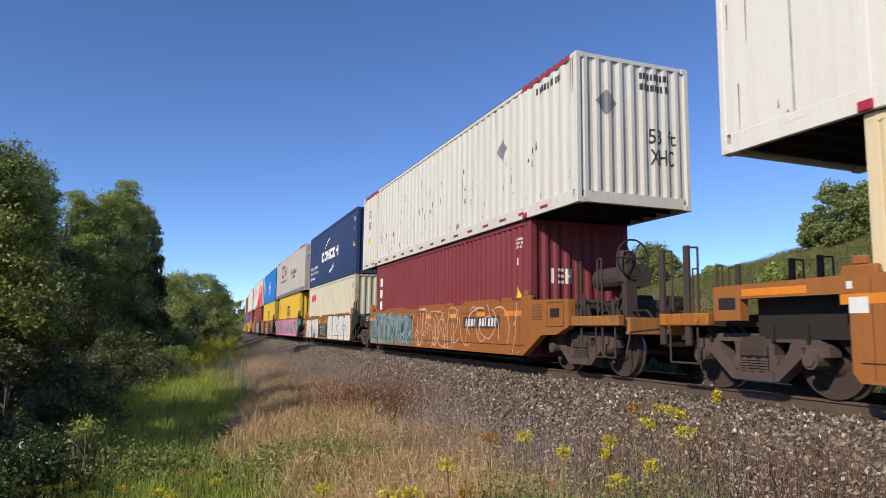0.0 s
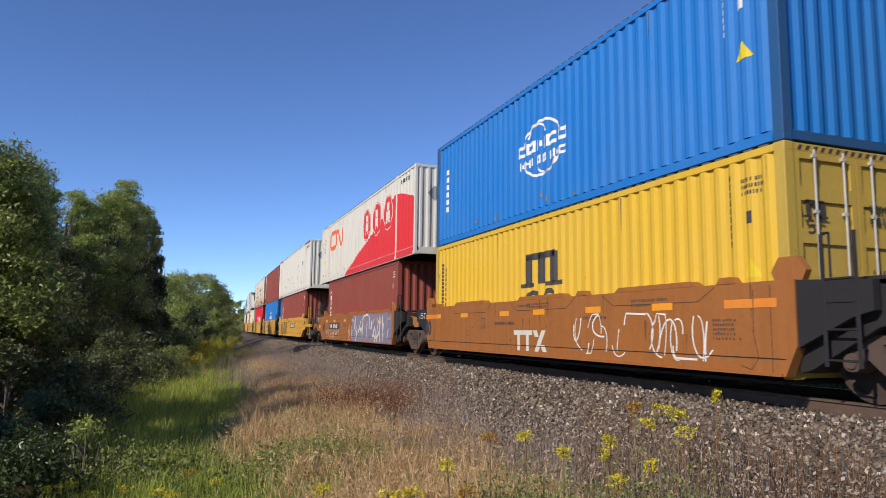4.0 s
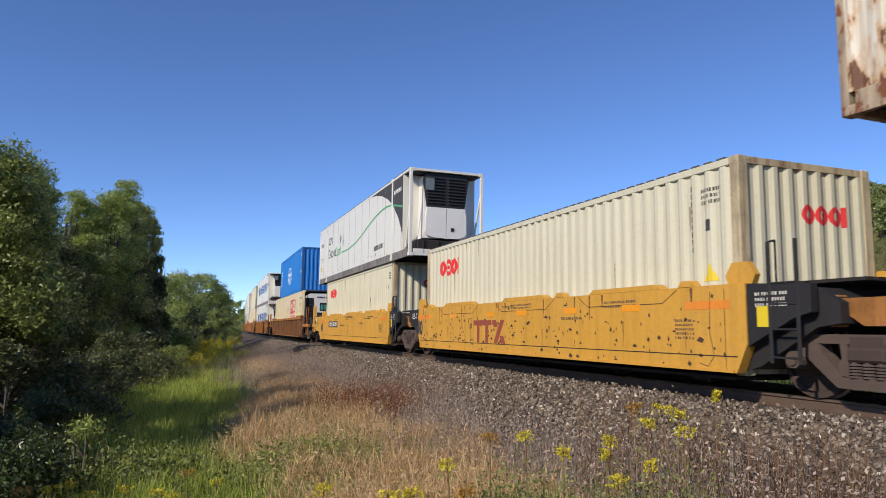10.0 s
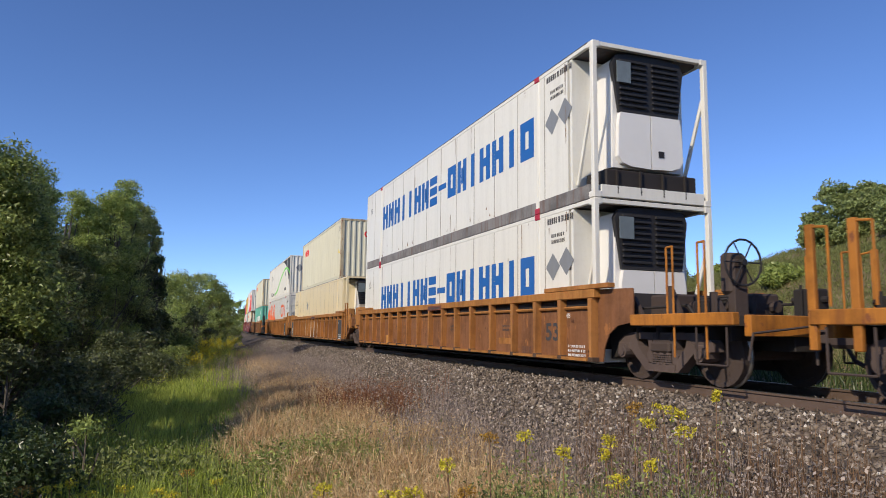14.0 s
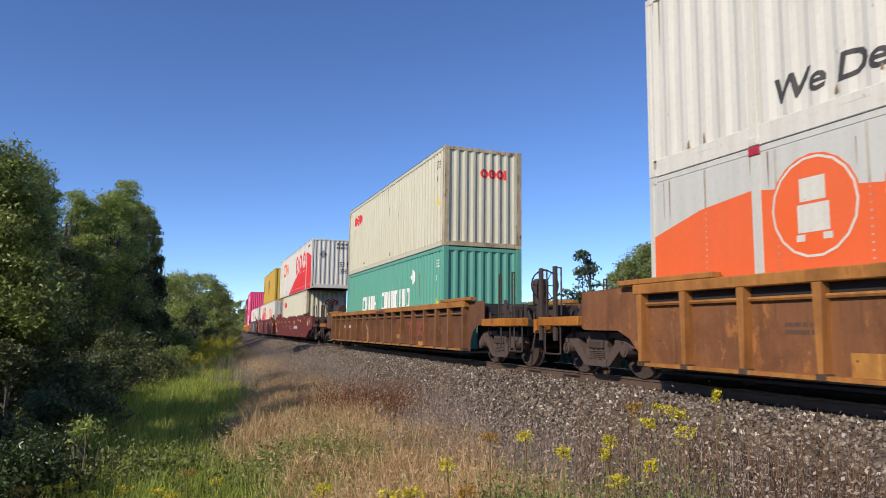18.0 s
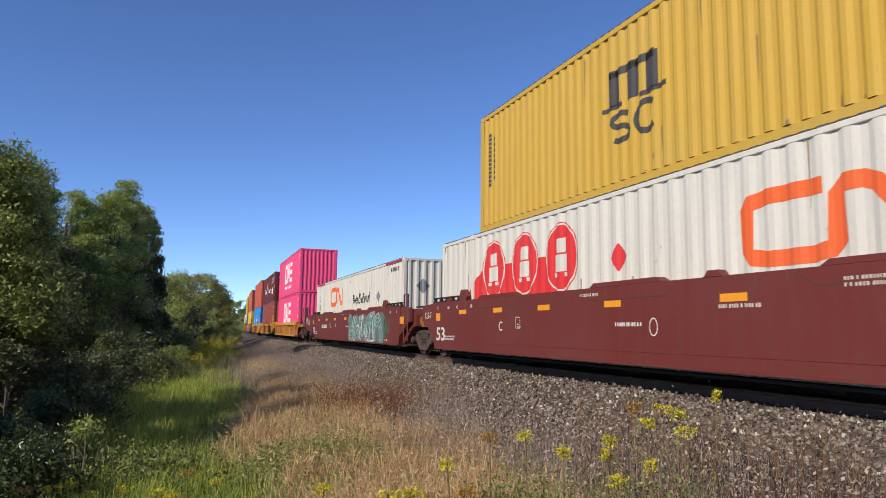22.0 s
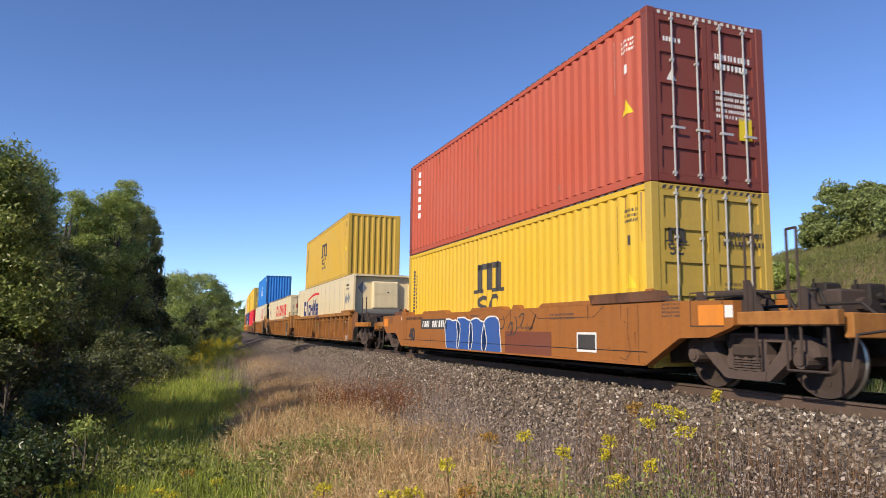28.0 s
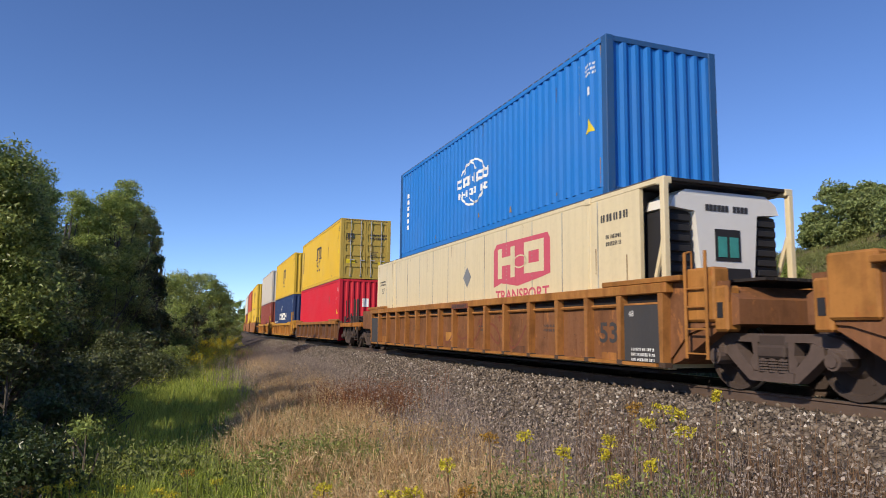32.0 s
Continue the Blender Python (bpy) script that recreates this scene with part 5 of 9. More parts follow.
def scrawl(seed, a0, a1, b0, b1, n, w, loops=3.0):
    """Spray-can lines: n looping strokes inside a box."""
    rn = random.Random(seed)
    out = []
    for i in range(n):
        cx, cz = a0 + (a1 - a0) * (i + 0.5) / n + rn.uniform(-0.1, 0.1), (b0 + b1) / 2 + rn.uniform(-0.1, 0.1)
        rx, rz = (a1 - a0) / n * rn.uniform(0.35, 0.75), (b1 - b0) * rn.uniform(0.25, 0.48)
        ph, q, dq = rn.uniform(0, 6.28), rn.uniform(1, 2), rn.uniform(-0.6, 0.6)
        turn = rn.uniform(0.5, 1.0) * loops
        pts = []
        for k in range(22):
            f = k / 21 * turn
            pts.append((cx + rx * math.sin(f * 1.3 * q + ph) + dq * rx * f / turn, max(b0, min(b1, cz + rz * math.cos(f * 2.0 + ph * 1.7)))))
        out += stroke(pts, w)
    return out


def blobs(seed, a0, a1, b0, b1, n):
    """Fat rounded fields of spray paint, side by side."""
    rn = random.Random(seed)
    out, rims = [], []
    for i in range(n):
        c = a0 + (a1 - a0) * (i + 0.5) / n
        rx, rz, cz = (a1 - a0) / n * 0.62, (b1 - b0) * rn.uniform(0.42, 0.5), (b0 + b1) / 2
        k = 22
        pts = []
        for j in range(k):
            t = 2 * math.pi * j / k
            s = 1 / (abs(math.cos(t)) ** 5 + abs(math.sin(t)) ** 5) ** 0.2
            g = 1 + 0.10 * math.sin(3 * t + rn.uniform(0, 1) + i)
            pts.append((c + rx * math.cos(t) * s * g, max(b0, min(b1, cz + rz * math.sin(t) * s * g))))
        out.append(pts)
        rims += stroke(pts, 0.035, True)
    return out, rims


def sweeps(seed, a0, a1, b0, b1, n, w, tall=1.0, size=1.0):
    """Spray-can sweeps: n open arcs, each a part of an ellipse, spread evenly along a box."""
    rn = random.Random(seed)
    out = []
    hh = b1 - b0
    for i in range(n):
        cx = a0 + (a1 - a0) * (i + rn.random()) / n
        ra, rb = hh * rn.uniform(0.14, 0.5) / tall * size, hh * rn.uniform(0.28, 0.75) * size
        cz = b0 + hh * rn.uniform(0.15, 0.85)
        lo = rn.choice((0, 90, 180, 270)) + rn.uniform(-40, 40)
        span = rn.uniform(80, 190)
        pts = []
        for k in range(11):
            q = radians(lo + span * k / 10)
            x, z = cx + ra * math.cos(q) + 0.08 * hh * math.sin(q), cz + rb * math.sin(q)
            if b0 <= z <= b1 and a0 <= x <= a1:
                pts.append((x, z))
        if len(pts) > 3:
            out += stroke(pts, w * rn.uniform(0.7, 1.25))
    return out


def bubbles(seed, a0, a1, b0, b1, n):
    """Fat sprayed letter forms, side by side: their field, their black outline, and the slits and curls inside them."""
    rn = random.Random(seed)
    step = (a1 - a0) / n
    hh = b1 - b0
    top, fields, lines = [], [], []
    for i in range(n):
        x, w = a0 + step * i, step
        dip, rise = rn.uniform(0.02, 0.10) * hh, rn.uniform(-0.03, 0.02) * hh
        t1 = min(b1, b1 + rise)
        shape = [(x - 0.02, b0 + 0.10 * hh), (x + 0.18 * w, b0 + 0.01 * hh), (x + 0.5 * w, b0), (x + 0.82 * w, b0 + 0.01 * hh), (x + 1.02 * w, b0 + 0.12 * hh), (x + 1.01 * w, b0 + 0.5 * hh), (x + 1.03 * w, t1 - 0.16 * hh), (x + 0.84 * w, t1 - 0.01 * hh), (x + 0.5 * w, t1 - dip * 0.3), (x + 0.16 * w, t1 - 0.02 * hh), (x - 0.02 * w, t1 - 0.2 * hh), (x + 0.02 * w, b0 + 0.5 * hh)]
        fields.append(shape)
        lines += stroke([shape[j] for j in (11, 0, 1, 2, 3, 4, 5)], 0.045) + stroke([shape[j] for j in (11, 10, 9, 8, 7, 6, 5)], 0.04)
        m = x + w * rn.uniform(0.38, 0.55)
        lines += stroke([(m, t1 - 0.10 * hh), (m + 0.02, t1 - 0.22 * hh), (m + 0.015, t1 - rn.uniform(0.3, 0.42) * hh)], 0.035)
        lines += stroke([(m - 0.03, b0 + 0.46 * hh), (m + 0.02, b0 + 0.32 * hh), (m + 0.07, b0 + rn.uniform(0.1, 0.2) * hh)], 0.04)
        s = rn.choice((-1, 1))
        e = x + (0.98 if s > 0 else 0.02) * w
        lines += stroke([(e, b0 + 0.62 * hh), (e - s * 0.16 * w, b0 + 0.58 * hh), (e - s * 0.30 * w, b0 + 0.52 * hh), (e - s * 0.2 * w, b0 + 0.45 * hh), (e, b0 + 0.36 * hh)], 0.035)
    return fields, lines


def shards(seed, a0, a1, b0, b1, n, size):
    """Pointed, feathered patches of spray paint with a ragged side."""
    rn = random.Random(seed)
    out = []
    for i in range(n):
        x, z = a0 + (a1 - a0) * (i + rn.random()) / n, rn.uniform(b0 + size * 0.4, b1 - size * 0.4)
        turn, long_, wide = rn.uniform(0.7, 2.4), size * rn.uniform(0.6, 1.2), size * rn.uniform(0.09, 0.2)
        pts = []
        for k in range(14):
            q = 2 * math.pi * k / 14
            g = (1 + 0.5 * (k % 2)) if k < 7 else 0.8 - 0.7 * math.sin(q) ** 2
            u, v_ = long_ * math.cos(q) * 0.5, wide * math.sin(q) * g + 0.25 * wide * math.cos(2 * q)
            pts.append((x + u * math.cos(turn) - v_ * math.sin(turn), max(b0, min(b1, z + u * math.sin(turn) + v_ * math.cos(turn)))))
        out.append(pts)
    return out


# ---- containers of the train ----
def small_print_iso(ink, seed):
    return [("lettering", "side", tall_bars(5.15, 2.55, 9, 0.045, 0.08, 0.11) + lines_of_bars(5.35, 2.5, 0.4, 3, 0.05, seed) + bar(5.42, 1.95, 0.12, 0.16), INK[ink]), ("warning_mark", "side", [[(5.35, 1.25), (5.65, 1.25), (5.5, 1.5)]], INK["yellow"])]


def white53(label, marks_=(), scuff=0, tape=False, red_ends=False, ends=True, **kw):
    m = list(marks_)
    if scuff:
        m.append(("scratches", "side", scuffs(scuff, -6.5, 6.5, 0.45, 1.35, 60) + scuffs(scuff + 1, -3, 5, 1.2, 2.0, 16), INK["charcoal"]))
    if tape:
        m.append(("reflective_tape", "rail", dashes(-7.6, 7.5, 0.09, 0.32, 0.06, 0.95), INK["darkred"]))
    if red_ends:
        m.append(("red_edge", "rail", bar(6.1, 2.80, 1.75, 0.075) + bar(-7.85, 2.80, 1.75, 0.075), P["redfit"]))
        kw["fit"] = P["redfit"]
    if ends:
        m += [("placard", "front", diamond(-0.62, 1.98, 0.25), INK["grey"], "grey diamond placard holder"), ("lettering", "front", word("53 ft", 0.35, 1.28, 0.30, 0.62, 0.01) + word("XHC", 0.38, 0.86, 0.32, 0.55, 0.01) + lines_of_bars(0.15, 2.55, 0.7, 2, 0.13, 4), INK["black"])]
        m += [("lettering", "side", word("53ft", -7.3, 1.98, 0.3, 0.42) + word("XHC", -7.28, 1.52, 0.3, 0.4) + lines_of_bars(6.5, 2.52, 1.0, 1, 0.14, 8), INK["black"]), ("caution_plate", "side", bar(-7.2, 0.95, 0.18, 0.22), INK["yellow"])]
        m.append(("placard", "side", diamond(4.85, 1.76, 0.26), INK["grey"], "grey diamond placard holder"))
    return dict(kind="dom", mat=P["white"], label=label, marks=m, **kw)


def iso(col, label, marks_=(), ink="white", front="wall", **kw):
    return dict(kind="iso", mat=P[col], label=label, marks=list(marks_) + small_print_iso(ink, len(label)), front=front, **kw)


def plate53(col, label, marks_=(), front="doors", **kw):
    return dict(kind="dom_smooth", mat=P[col], label=label, marks=list(marks_), front=front, lower=kw.pop("lower", P[col]), **kw)


def flower_logo(a, b, w, h):
    """A shipping line's mark: three rings, the second with a dot, and an upright bar."""
    o, cw = [], w / 3.75
    for k in range(3):
        o += ring(a + cw * (k + 0.5), b + h / 2, cw * 0.36, h * 0.37, h * 0.25, 0, 360, 14)
    o += disc(a + cw * 1.5, b + h / 2, cw * 0.14, h * 0.12)
    return o + bar(a + cw * 2.98, b, h * 0.24, h)


def oocl(label):
    return iso("cream", label, [("logo", "side", flower_logo(-5.05, 2.02, 1.55, 0.46), INK["red"], "red company mark"), ("logo", "front", flower_logo(-0.1, 2.03, 0.95, 0.29), INK["red"])], "charcoal", post=paint("rust_streaked_cream", (0.55, 0.46, 0.30), 0.5, 0.5))


def cosco(col, label, dx=0.0):
    return iso(col, label, [("logo", "side", globe_logo(-1.0 + dx, 0.80, 2.05, 1.25), INK["white"], "white globe-shaped company mark"), ("lettering", "side", tall_bars(-5.35, 1.95, 6, 0.13, 0.14, 0.21), INK["white"])], "white", post=P["deep_blue"])


def msc(label, front="wall", col="yellow"):
    m = [("logo", "side", arch_logo(-0.85, 0.80, 1.7, 1.4), INK["charcoal"], "black company mark"), ("lettering", "side", tall_bars(-5.62, 2.3, 13, 0.11, 0.075, 0.102) + tall_bars(-5.38, 2.15, 8, 0.11, 0.085, 0.135), INK["charcoal"])]
    if front == "doors":
        m.append(("logo", "front", arch_logo(-0.95, 1.75, 0.42, 0.45), INK["charcoal"]))
        m.append(("caution_plate", "front", bar(-0.95, 0.75, 0.45, 0.2) + bar(0.6, 0.7, 0.3, 0.15), INK["yellow"]))
        m.append(("hazard_stripe", "front", [[(x, 2.805), (x + 0.06, 2.805), (x + 0.1, 2.865), (x + 0.04, 2.865)] for x in (-1.0 + 0.13 * k for k in range(16))], INK["charcoal"], "striped header over the doors"))
        m.append(("lettering", "front", lines_of_bars(0.2, 2.1, 0.85, 2, 0.09, 3) + lines_of_bars(0.2, 1.3, 0.4, 4, 0.05, 6), INK["charcoal"]))
    return iso(col, label, m, "charcoal", front, **(dict(end=P["door_yel"], post=P["door_yel"]) if front == "doors" else {}))


def red_hills(label, on_left=False):
    """A white 53-foot container with a red slope and three round vehicle signs."""
    if not on_left:
        crest = [(-1.55, 0.29), (-0.7, 0.46), (0.25, 0.76), (2.04, 1.16), (4.24, 1.76), (5.2, 2.14), (5.8, 2.28), (6.4, 2.23), (6.95, 2.11), (7.97, 1.86)]
        rise = [[(a0, 0.27), (a1, 0.27), (a1, b1), (a0, b0)] for (a0, b0), (a1, b1) in zip(crest, crest[1:])]
        m = [("logo", "side", band_logo(-5.75, 1.5, 2.9, 0.95, 0.2), INK["orange"], "orange bent-band company mark"), ("red_slope", "side", rise, INK["red"], "red painted slope"), ("red_slope", "rail", [[(-2.1, 0.02), (8.0, 0.02), (8.0, 0.25), (-1.6, 0.25)]], INK["red"])]
        for a in (1.75, 3.35, 4.9):
            m += [("round_sign", "side2", disc(a, 1.80, 0.62, 0.66), INK["red"]), ("round_sign_rim", "side3", ring(a, 1.80, 0.58, 0.62, 0.035), INK["cream"]), ("vehicle_sign", "side3", vehicle_icon(a, 1.83, 0.66), INK["cream"])]
        return white53(label, m)
    rise = hill(-7.95, 0.27, -5.2, 2.0) + bar(-5.2, 0.27, 3.0, 1.75) + [[(-2.2, 0.27), (-0.9, 0.27), (-2.2, 2.0)]]
    m = [("red_slope", "side", rise, INK["red"], "red painted slope"), ("logo", "side", band_logo(2.7, 1.35, 2.9, 0.98, 0.2), INK["orange"], "orange bent-band company mark"), ("placard", "side", diamond(0.04, 1.77, 0.24), INK["red"])]
    for a in (-4.8, -3.3, -1.8):
        m += [("round_sign", "side2", disc(a, 1.95, 0.6, 0.68), INK["red"]), ("round_sign_rim", "side3", ring(a, 1.95, 0.56, 0.64, 0.035), INK["cream"]), ("vehicle_sign", "side3", vehicle_icon(a, 1.97, 0.66), INK["cream"])]
    m += [("logo", "front", band_logo(-0.45, 1.3, 1.15, 0.45, 0.12), INK["orange"]), ("placard", "front", diamond(-0.85, 1.6, 0.22), INK["red"]), ("lettering", "front", lines_of_bars(0.72, 1.95, 0.35, 2, 0.11, 5), INK["black"])]
    return white53(label, m, ends=False, front="doors", end=P["silver"], bars=P["silver"])


def maritime(label, b):
    m = [("lettering", "side", blocks(-5.75, b, 11.6, 0.85, "uzuiiuze-oziuuio", 0.16), INK["blue"], "tall dark blue company name"), ("placard", "side", diamond(6.6, 1.78, 0.27) + diamond(7.1, 1.85, 0.27), INK["grey"]), ("lettering", "side", lines_of_bars(6.4, 2.62, 0.95, 1, 0.12, 5) + lines_of_bars(6.55, 2.35, 0.5, 2, 0.07, 6) + word("53", -7.5, 2.1, 0.2), INK["charcoal"])]
    m.append(("post_number", "front", tall_bars(1.215, 2.7, 11, 0.05, 0.085, 0.125) + tall_bars(-1.265, 2.7, 11, 0.05, 0.085, 0.125), INK["black"], "number column down the corner post"))
    return plate53("snow", label, m, "reefer", lower=P["railgrey"], fit=P["redfit"])


def hr_reefer(label, da=0.0):
    a, b = 2.05 + da, 1.52
    panel = [[(a, b), (a + 0.4, b + 0.08), (a + 1.2, b - 0.02), (a + 2.2, b + 0.1), (a + 2.6, b + 0.16), (a + 2.6, b + 0.85), (a + 2.5, b + 0.98), (a + 0.15, b + 0.98), (a, b + 0.85)]]
    m = [("logo", "side", panel, INK["rose"], "faded red company panel"), ("logo_block", "side2", blocks(a + 0.22, b + 0.18, 0.85, 0.68, "u", 0.0) + blocks(a + 1.5, b + 0.22, 0.85, 0.66, "o", 0.0) + ring(a + 1.3, b + 0.5, 0.3, 0.13, 0.03), INK["ivory"]), ("lettering", "side", word("TRANSPORT", 2.15 + da, 1.18, 0.26, 2.45, 0.02), INK["rose"]),
         ("placard", "side", diamond(0.45, 1.87, 0.26), INK["grey"]), ("lettering", "side", lines_of_bars(6.4, 2.4, 0.8, 1, 0.13, 3) + lines_of_bars(6.55, 2.1, 0.45, 2, 0.07, 4) + word("53'", -7.45, 1.8, 0.2) + lines_of_bars(-7.7, 2.2, 0.7, 2, 0.06, 9), INK["charcoal"])]
    return plate53("ivory", label, m, "reefer", nose="round", lower=P["ivory"], post=P["ivory"])


def green_wave(label, corr):
    """White with a dark upper corner, a white dome and a green rising line."""
    line = [(-2.69, 0.49), (-1.5, 0.6), (-0.17, 0.82), (0.8, 1.17), (1.66, 1.49), (2.4, 1.7), (3.16, 1.88), (4.6, 2.13), (5.3, 2.16), (5.93, 2.13), (6.76, 1.99), (7.9, 1.6)] if corr else [(-2.34, 1.18), (-0.9, 1.18), (0.42, 1.29), (1.7, 1.52), (2.87, 1.77), (3.8, 1.93), (4.71, 2.03), (5.3, 2.04), (5.86, 2.0), (6.69, 1.85), (7.27, 1.72)]
    edge = [(2.9, 2.80), (3.83, 2.72), (4.79, 2.51), (5.47, 2.29), (6.28, 1.93), (6.99, 1.46), (7.54, 0.92), (7.93, 0.3)] if corr else [(3.0, 2.80), (3.76, 2.72), (4.55, 2.57), (5.4, 2.30), (6.08, 1.97), (6.8, 1.4), (7.09, 1.05), (7.27, 0.75)]
    dark = [[q0, q1, (q1[0], 2.80), (q0[0], 2.801)] for q0, q1 in zip(edge, edge[1:])]
    m = [("dark_corner", "side", dark, INK["charcoal"], "charcoal painted upper corner"), ("green_line", "side2", stroke(line, 0.15 if corr else 0.06), INK["lime" if corr else "fern"], "bright green rising line"), ("logo", "side", band_logo(-5.55, 1.84, 0.92, 0.36, 0.07), INK["charcoal"])]
    if corr:
        m += [("lettering", "side", word("We Deliver!", -5.75, 0.43, 0.33, 2.5, 0.022, 0.22) + lines_of_bars(4.4, 0.52, 1.4, 1, 0.2, 5), INK["charcoal"]), ("placard", "side2", diamond(4.95, 1.75, 0.28), INK["grey"])]
        return white53(label, m, scuff=44, ends=False) | dict(marks=m + [("scratches", "side", scuffs(44, -4, 4, 0.45, 1.2, 30), INK["charcoal"]), ("placard", "front", diamond(-0.62, 2.0, 0.28), INK["grey"]), ("lettering", "front", word("53", 0.5, 1.5, 0.3) + word("XH", 0.5, 1.1, 0.3) + lines_of_bars(0.1, 2.55, 0.8, 1, 0.13, 4), INK["black"])])
    m += [("lettering", "side", blocks(-5.57, 1.16, 1.76, 0.44, "cuczo", 0.2, 0.0, (1, 2, 3, 4), 0.24) + lines_of_bars(3.6, 0.6, 1.3, 1, 0.18, 7) + word("53 ft", -7.58, 1.13, 0.2, 0.58) + lines_of_bars(-7.65, 2.04, 0.75, 2, 0.06, 9), INK["charcoal"]), ("lettering", "side2", blocks(-3.76, 1.12, 1.25, 0.42, "cooi", 0.2, 0.0, (1, 2), 0.22), INK["fern"], "green half of the painted name"), ("snow_crystal", "side", [q for k in range(3) for q in stroke([(-2.1 - 0.24 * math.cos(k * 1.047), 1.68 - 0.24 * math.sin(k * 1.047)), (-2.1 + 0.24 * math.cos(k * 1.047), 1.68 + 0.24 * math.sin(k * 1.047))], 0.03)][:1] + [q for k in (1, 2) for s_ in (-1, 1) for q in stroke([(-2.1 + s_ * 0.04 * math.cos(k * 1.047), 1.68 + s_ * 0.04 * math.sin(k * 1.047)), (-2.1 + s_ * 0.24 * math.cos(k * 1.047), 1.68 + s_ * 0.24 * math.sin(k * 1.047))], 0.03)], INK["grey"], "grey painted snow crystal"), ("caution_plate", "side", bar(-7.58, 0.64, 0.28, 0.24), INK["yellow"]), ("placard", "side", diamond(-2.72, 1.85, 0.24), INK["grey"]), ("lettering", "side2", lines_of_bars(6.25, 2.3, 0.85, 1, 0.14, 4), INK["white"])]
    return plate53("snow", label, m, "reefer", lower=P["railgrey"])


UP, LOW = 3.262, 0.36
CN_GREY = plate53("grey", "weathered grey-beige riveted 53-foot container stacked on a yellow one", [("logo", "side", band_logo(-4.4, 1.5, 2.85, 0.95, 0.2), INK["darkred"], "dark red bent-band company mark"), ("lettering", "side", word("I N T E R M O D A L", -5.3, 1.12, 0.2, 4.3, 0.03, 0.1) + word("We Deliver!", 1.2, 1.36, 0.38, 2.9, 0.022, 0.22) + lines_of_bars(2.1, 1.1, 1.4, 1, 0.18, 3) + word("53ft", -7.85, 0.6, 0.18), INK["charcoal"]), ("placard", "side", diamond(-7.0, 2.0, 0.2), INK["grey"]), ("red_edge", "rail", bar(6.1, 2.80, 1.75, 0.075) + bar(-7.85, 2.80, 1.75, 0.075), P["redfit"])], "doors", lower=P["railgrey"], fit=P["redfit"], bars=P["steel"])
RUSTY = dict(kind="dom", mat=P["rusty"], label="white 53-foot container eaten by rust, on a red one", front="wall", post=P["rust_post"], lower=P["rust_post"], fit=P["rust_post"], marks=[("logo", "side", band_logo(-4.2, 1.6, 2.75, 0.82, 0.17), INK["orange"], "orange bent-band company mark"), ("lettering", "side", word("We Deliver!", 0.5, 1.62, 0.42, 3.0, 0.022, 0.22) + lines_of_bars(1.3, 1.22, 1.4, 1, 0.16, 3) + lines_of_bars(-5.0, 1.08, 4.4, 1, 0.2, 12) + word("53ft", -7.3, 2.1, 0.26) + word("XHC", -7.3, 1.75, 0.26), INK["charcoal"]), ("placard", "side", diamond(5.0, 1.65, 0.27), INK["grey"]), ("placard", "front", diamond(-0.62, 1.95, 0.25), INK["grey"])])
CN_SILVER = plate53("silver", "silver-grey riveted 53-foot container with an orange slope", [("orange_slope", "side", under_line([(-8.0, 1.97), (-7.0, 2.24), (-6.1, 2.34), (-5.0, 2.2), (-3.5, 2.0), (-2.2, 1.75), (-1.4, 1.3), (-0.7, 0.5)], 0.3), INK["orange"], "orange painted slope")] + [x for a in (-5.2, -3.75, -2.3) for x in (("round_sign", "side2", disc(a, 2.0, 0.6, 0.62), INK["orange"]), ("round_sign_rim", "side3", ring(a, 2.0, 0.56, 0.58, 0.03), INK["cream"]), ("vehicle_sign", "side3", vehicle_icon(a, 2.0, 0.66), INK["cream"]))] + [("logo", "side", band_logo(3.05, 1.42, 2.5, 0.95, 0.2), INK["orange"], "orange bent-band company mark"), ("placard", "side", diamond(2.35, 1.83, 0.25), INK["grey"]), ("lettering", "side", word("HI-CUBE", 6.9, 2.12, 0.1) + word("CHASSIS REQUIRED", 6.65, 1.95, 0.1) + lines_of_bars(6.8, 2.42, 0.9, 1, 0.13, 4), INK["charcoal"]), ("logo", "front", band_logo(-0.4, 1.2, 1.2, 0.5, 0.13), INK["orange"]), ("placard", "front", diamond(-0.8, 1.6, 0.24), INK["grey"]), ("lettering", "front", lines_of_bars(0.75, 1.75, 0.35, 2, 0.11, 7), INK["charcoal"])], "doors", lower=P["railgrey"], fit=P["redfit"], bars=P["silver"])
CN_LAST = white53("cream-white 53-foot container with an orange band mark, alone in its well", [("logo", "side", band_logo(-4.25, 1.6, 2.8, 0.92, 0.2), INK["orange"], "orange bent-band company mark"), ("lettering", "side", word("We Deliver!", 0.6, 1.58, 0.42, 2.95, 0.022, 0.22), INK["charcoal"])], scuff=71, red_ends=True)
CLARKE_A = plate53("ivory", "ivory riveted 53-foot container with a blue name and red arc", [("lettering", "side", blocks(-5.5, 1.3, 4.9, 0.85, "ciouze", 0.1, 0.0, (2, 3, 5)), INK["navy"], "navy company name"), ("arc", "side", stroke([(-4.0 + 3.65 * k / 12, 2.12 + 0.33 * math.sin(math.pi * (0.06 + 0.62 * k / 12))) for k in range(13)], 0.13), INK["red"], "red painted arc"), ("placard", "side", diamond(6.6, 1.85, 0.26) + diamond(7.12, 1.9, 0.26), INK["grey"]), ("lettering", "side", lines_of_bars(6.65, 2.42, 0.55, 2, 0.09, 8), INK["charcoal"]), ("placard", "front", diamond(-0.75, 2.3, 0.0001), INK["grey"])][:4], "reefer", nose="box", lower=P["ivory"])
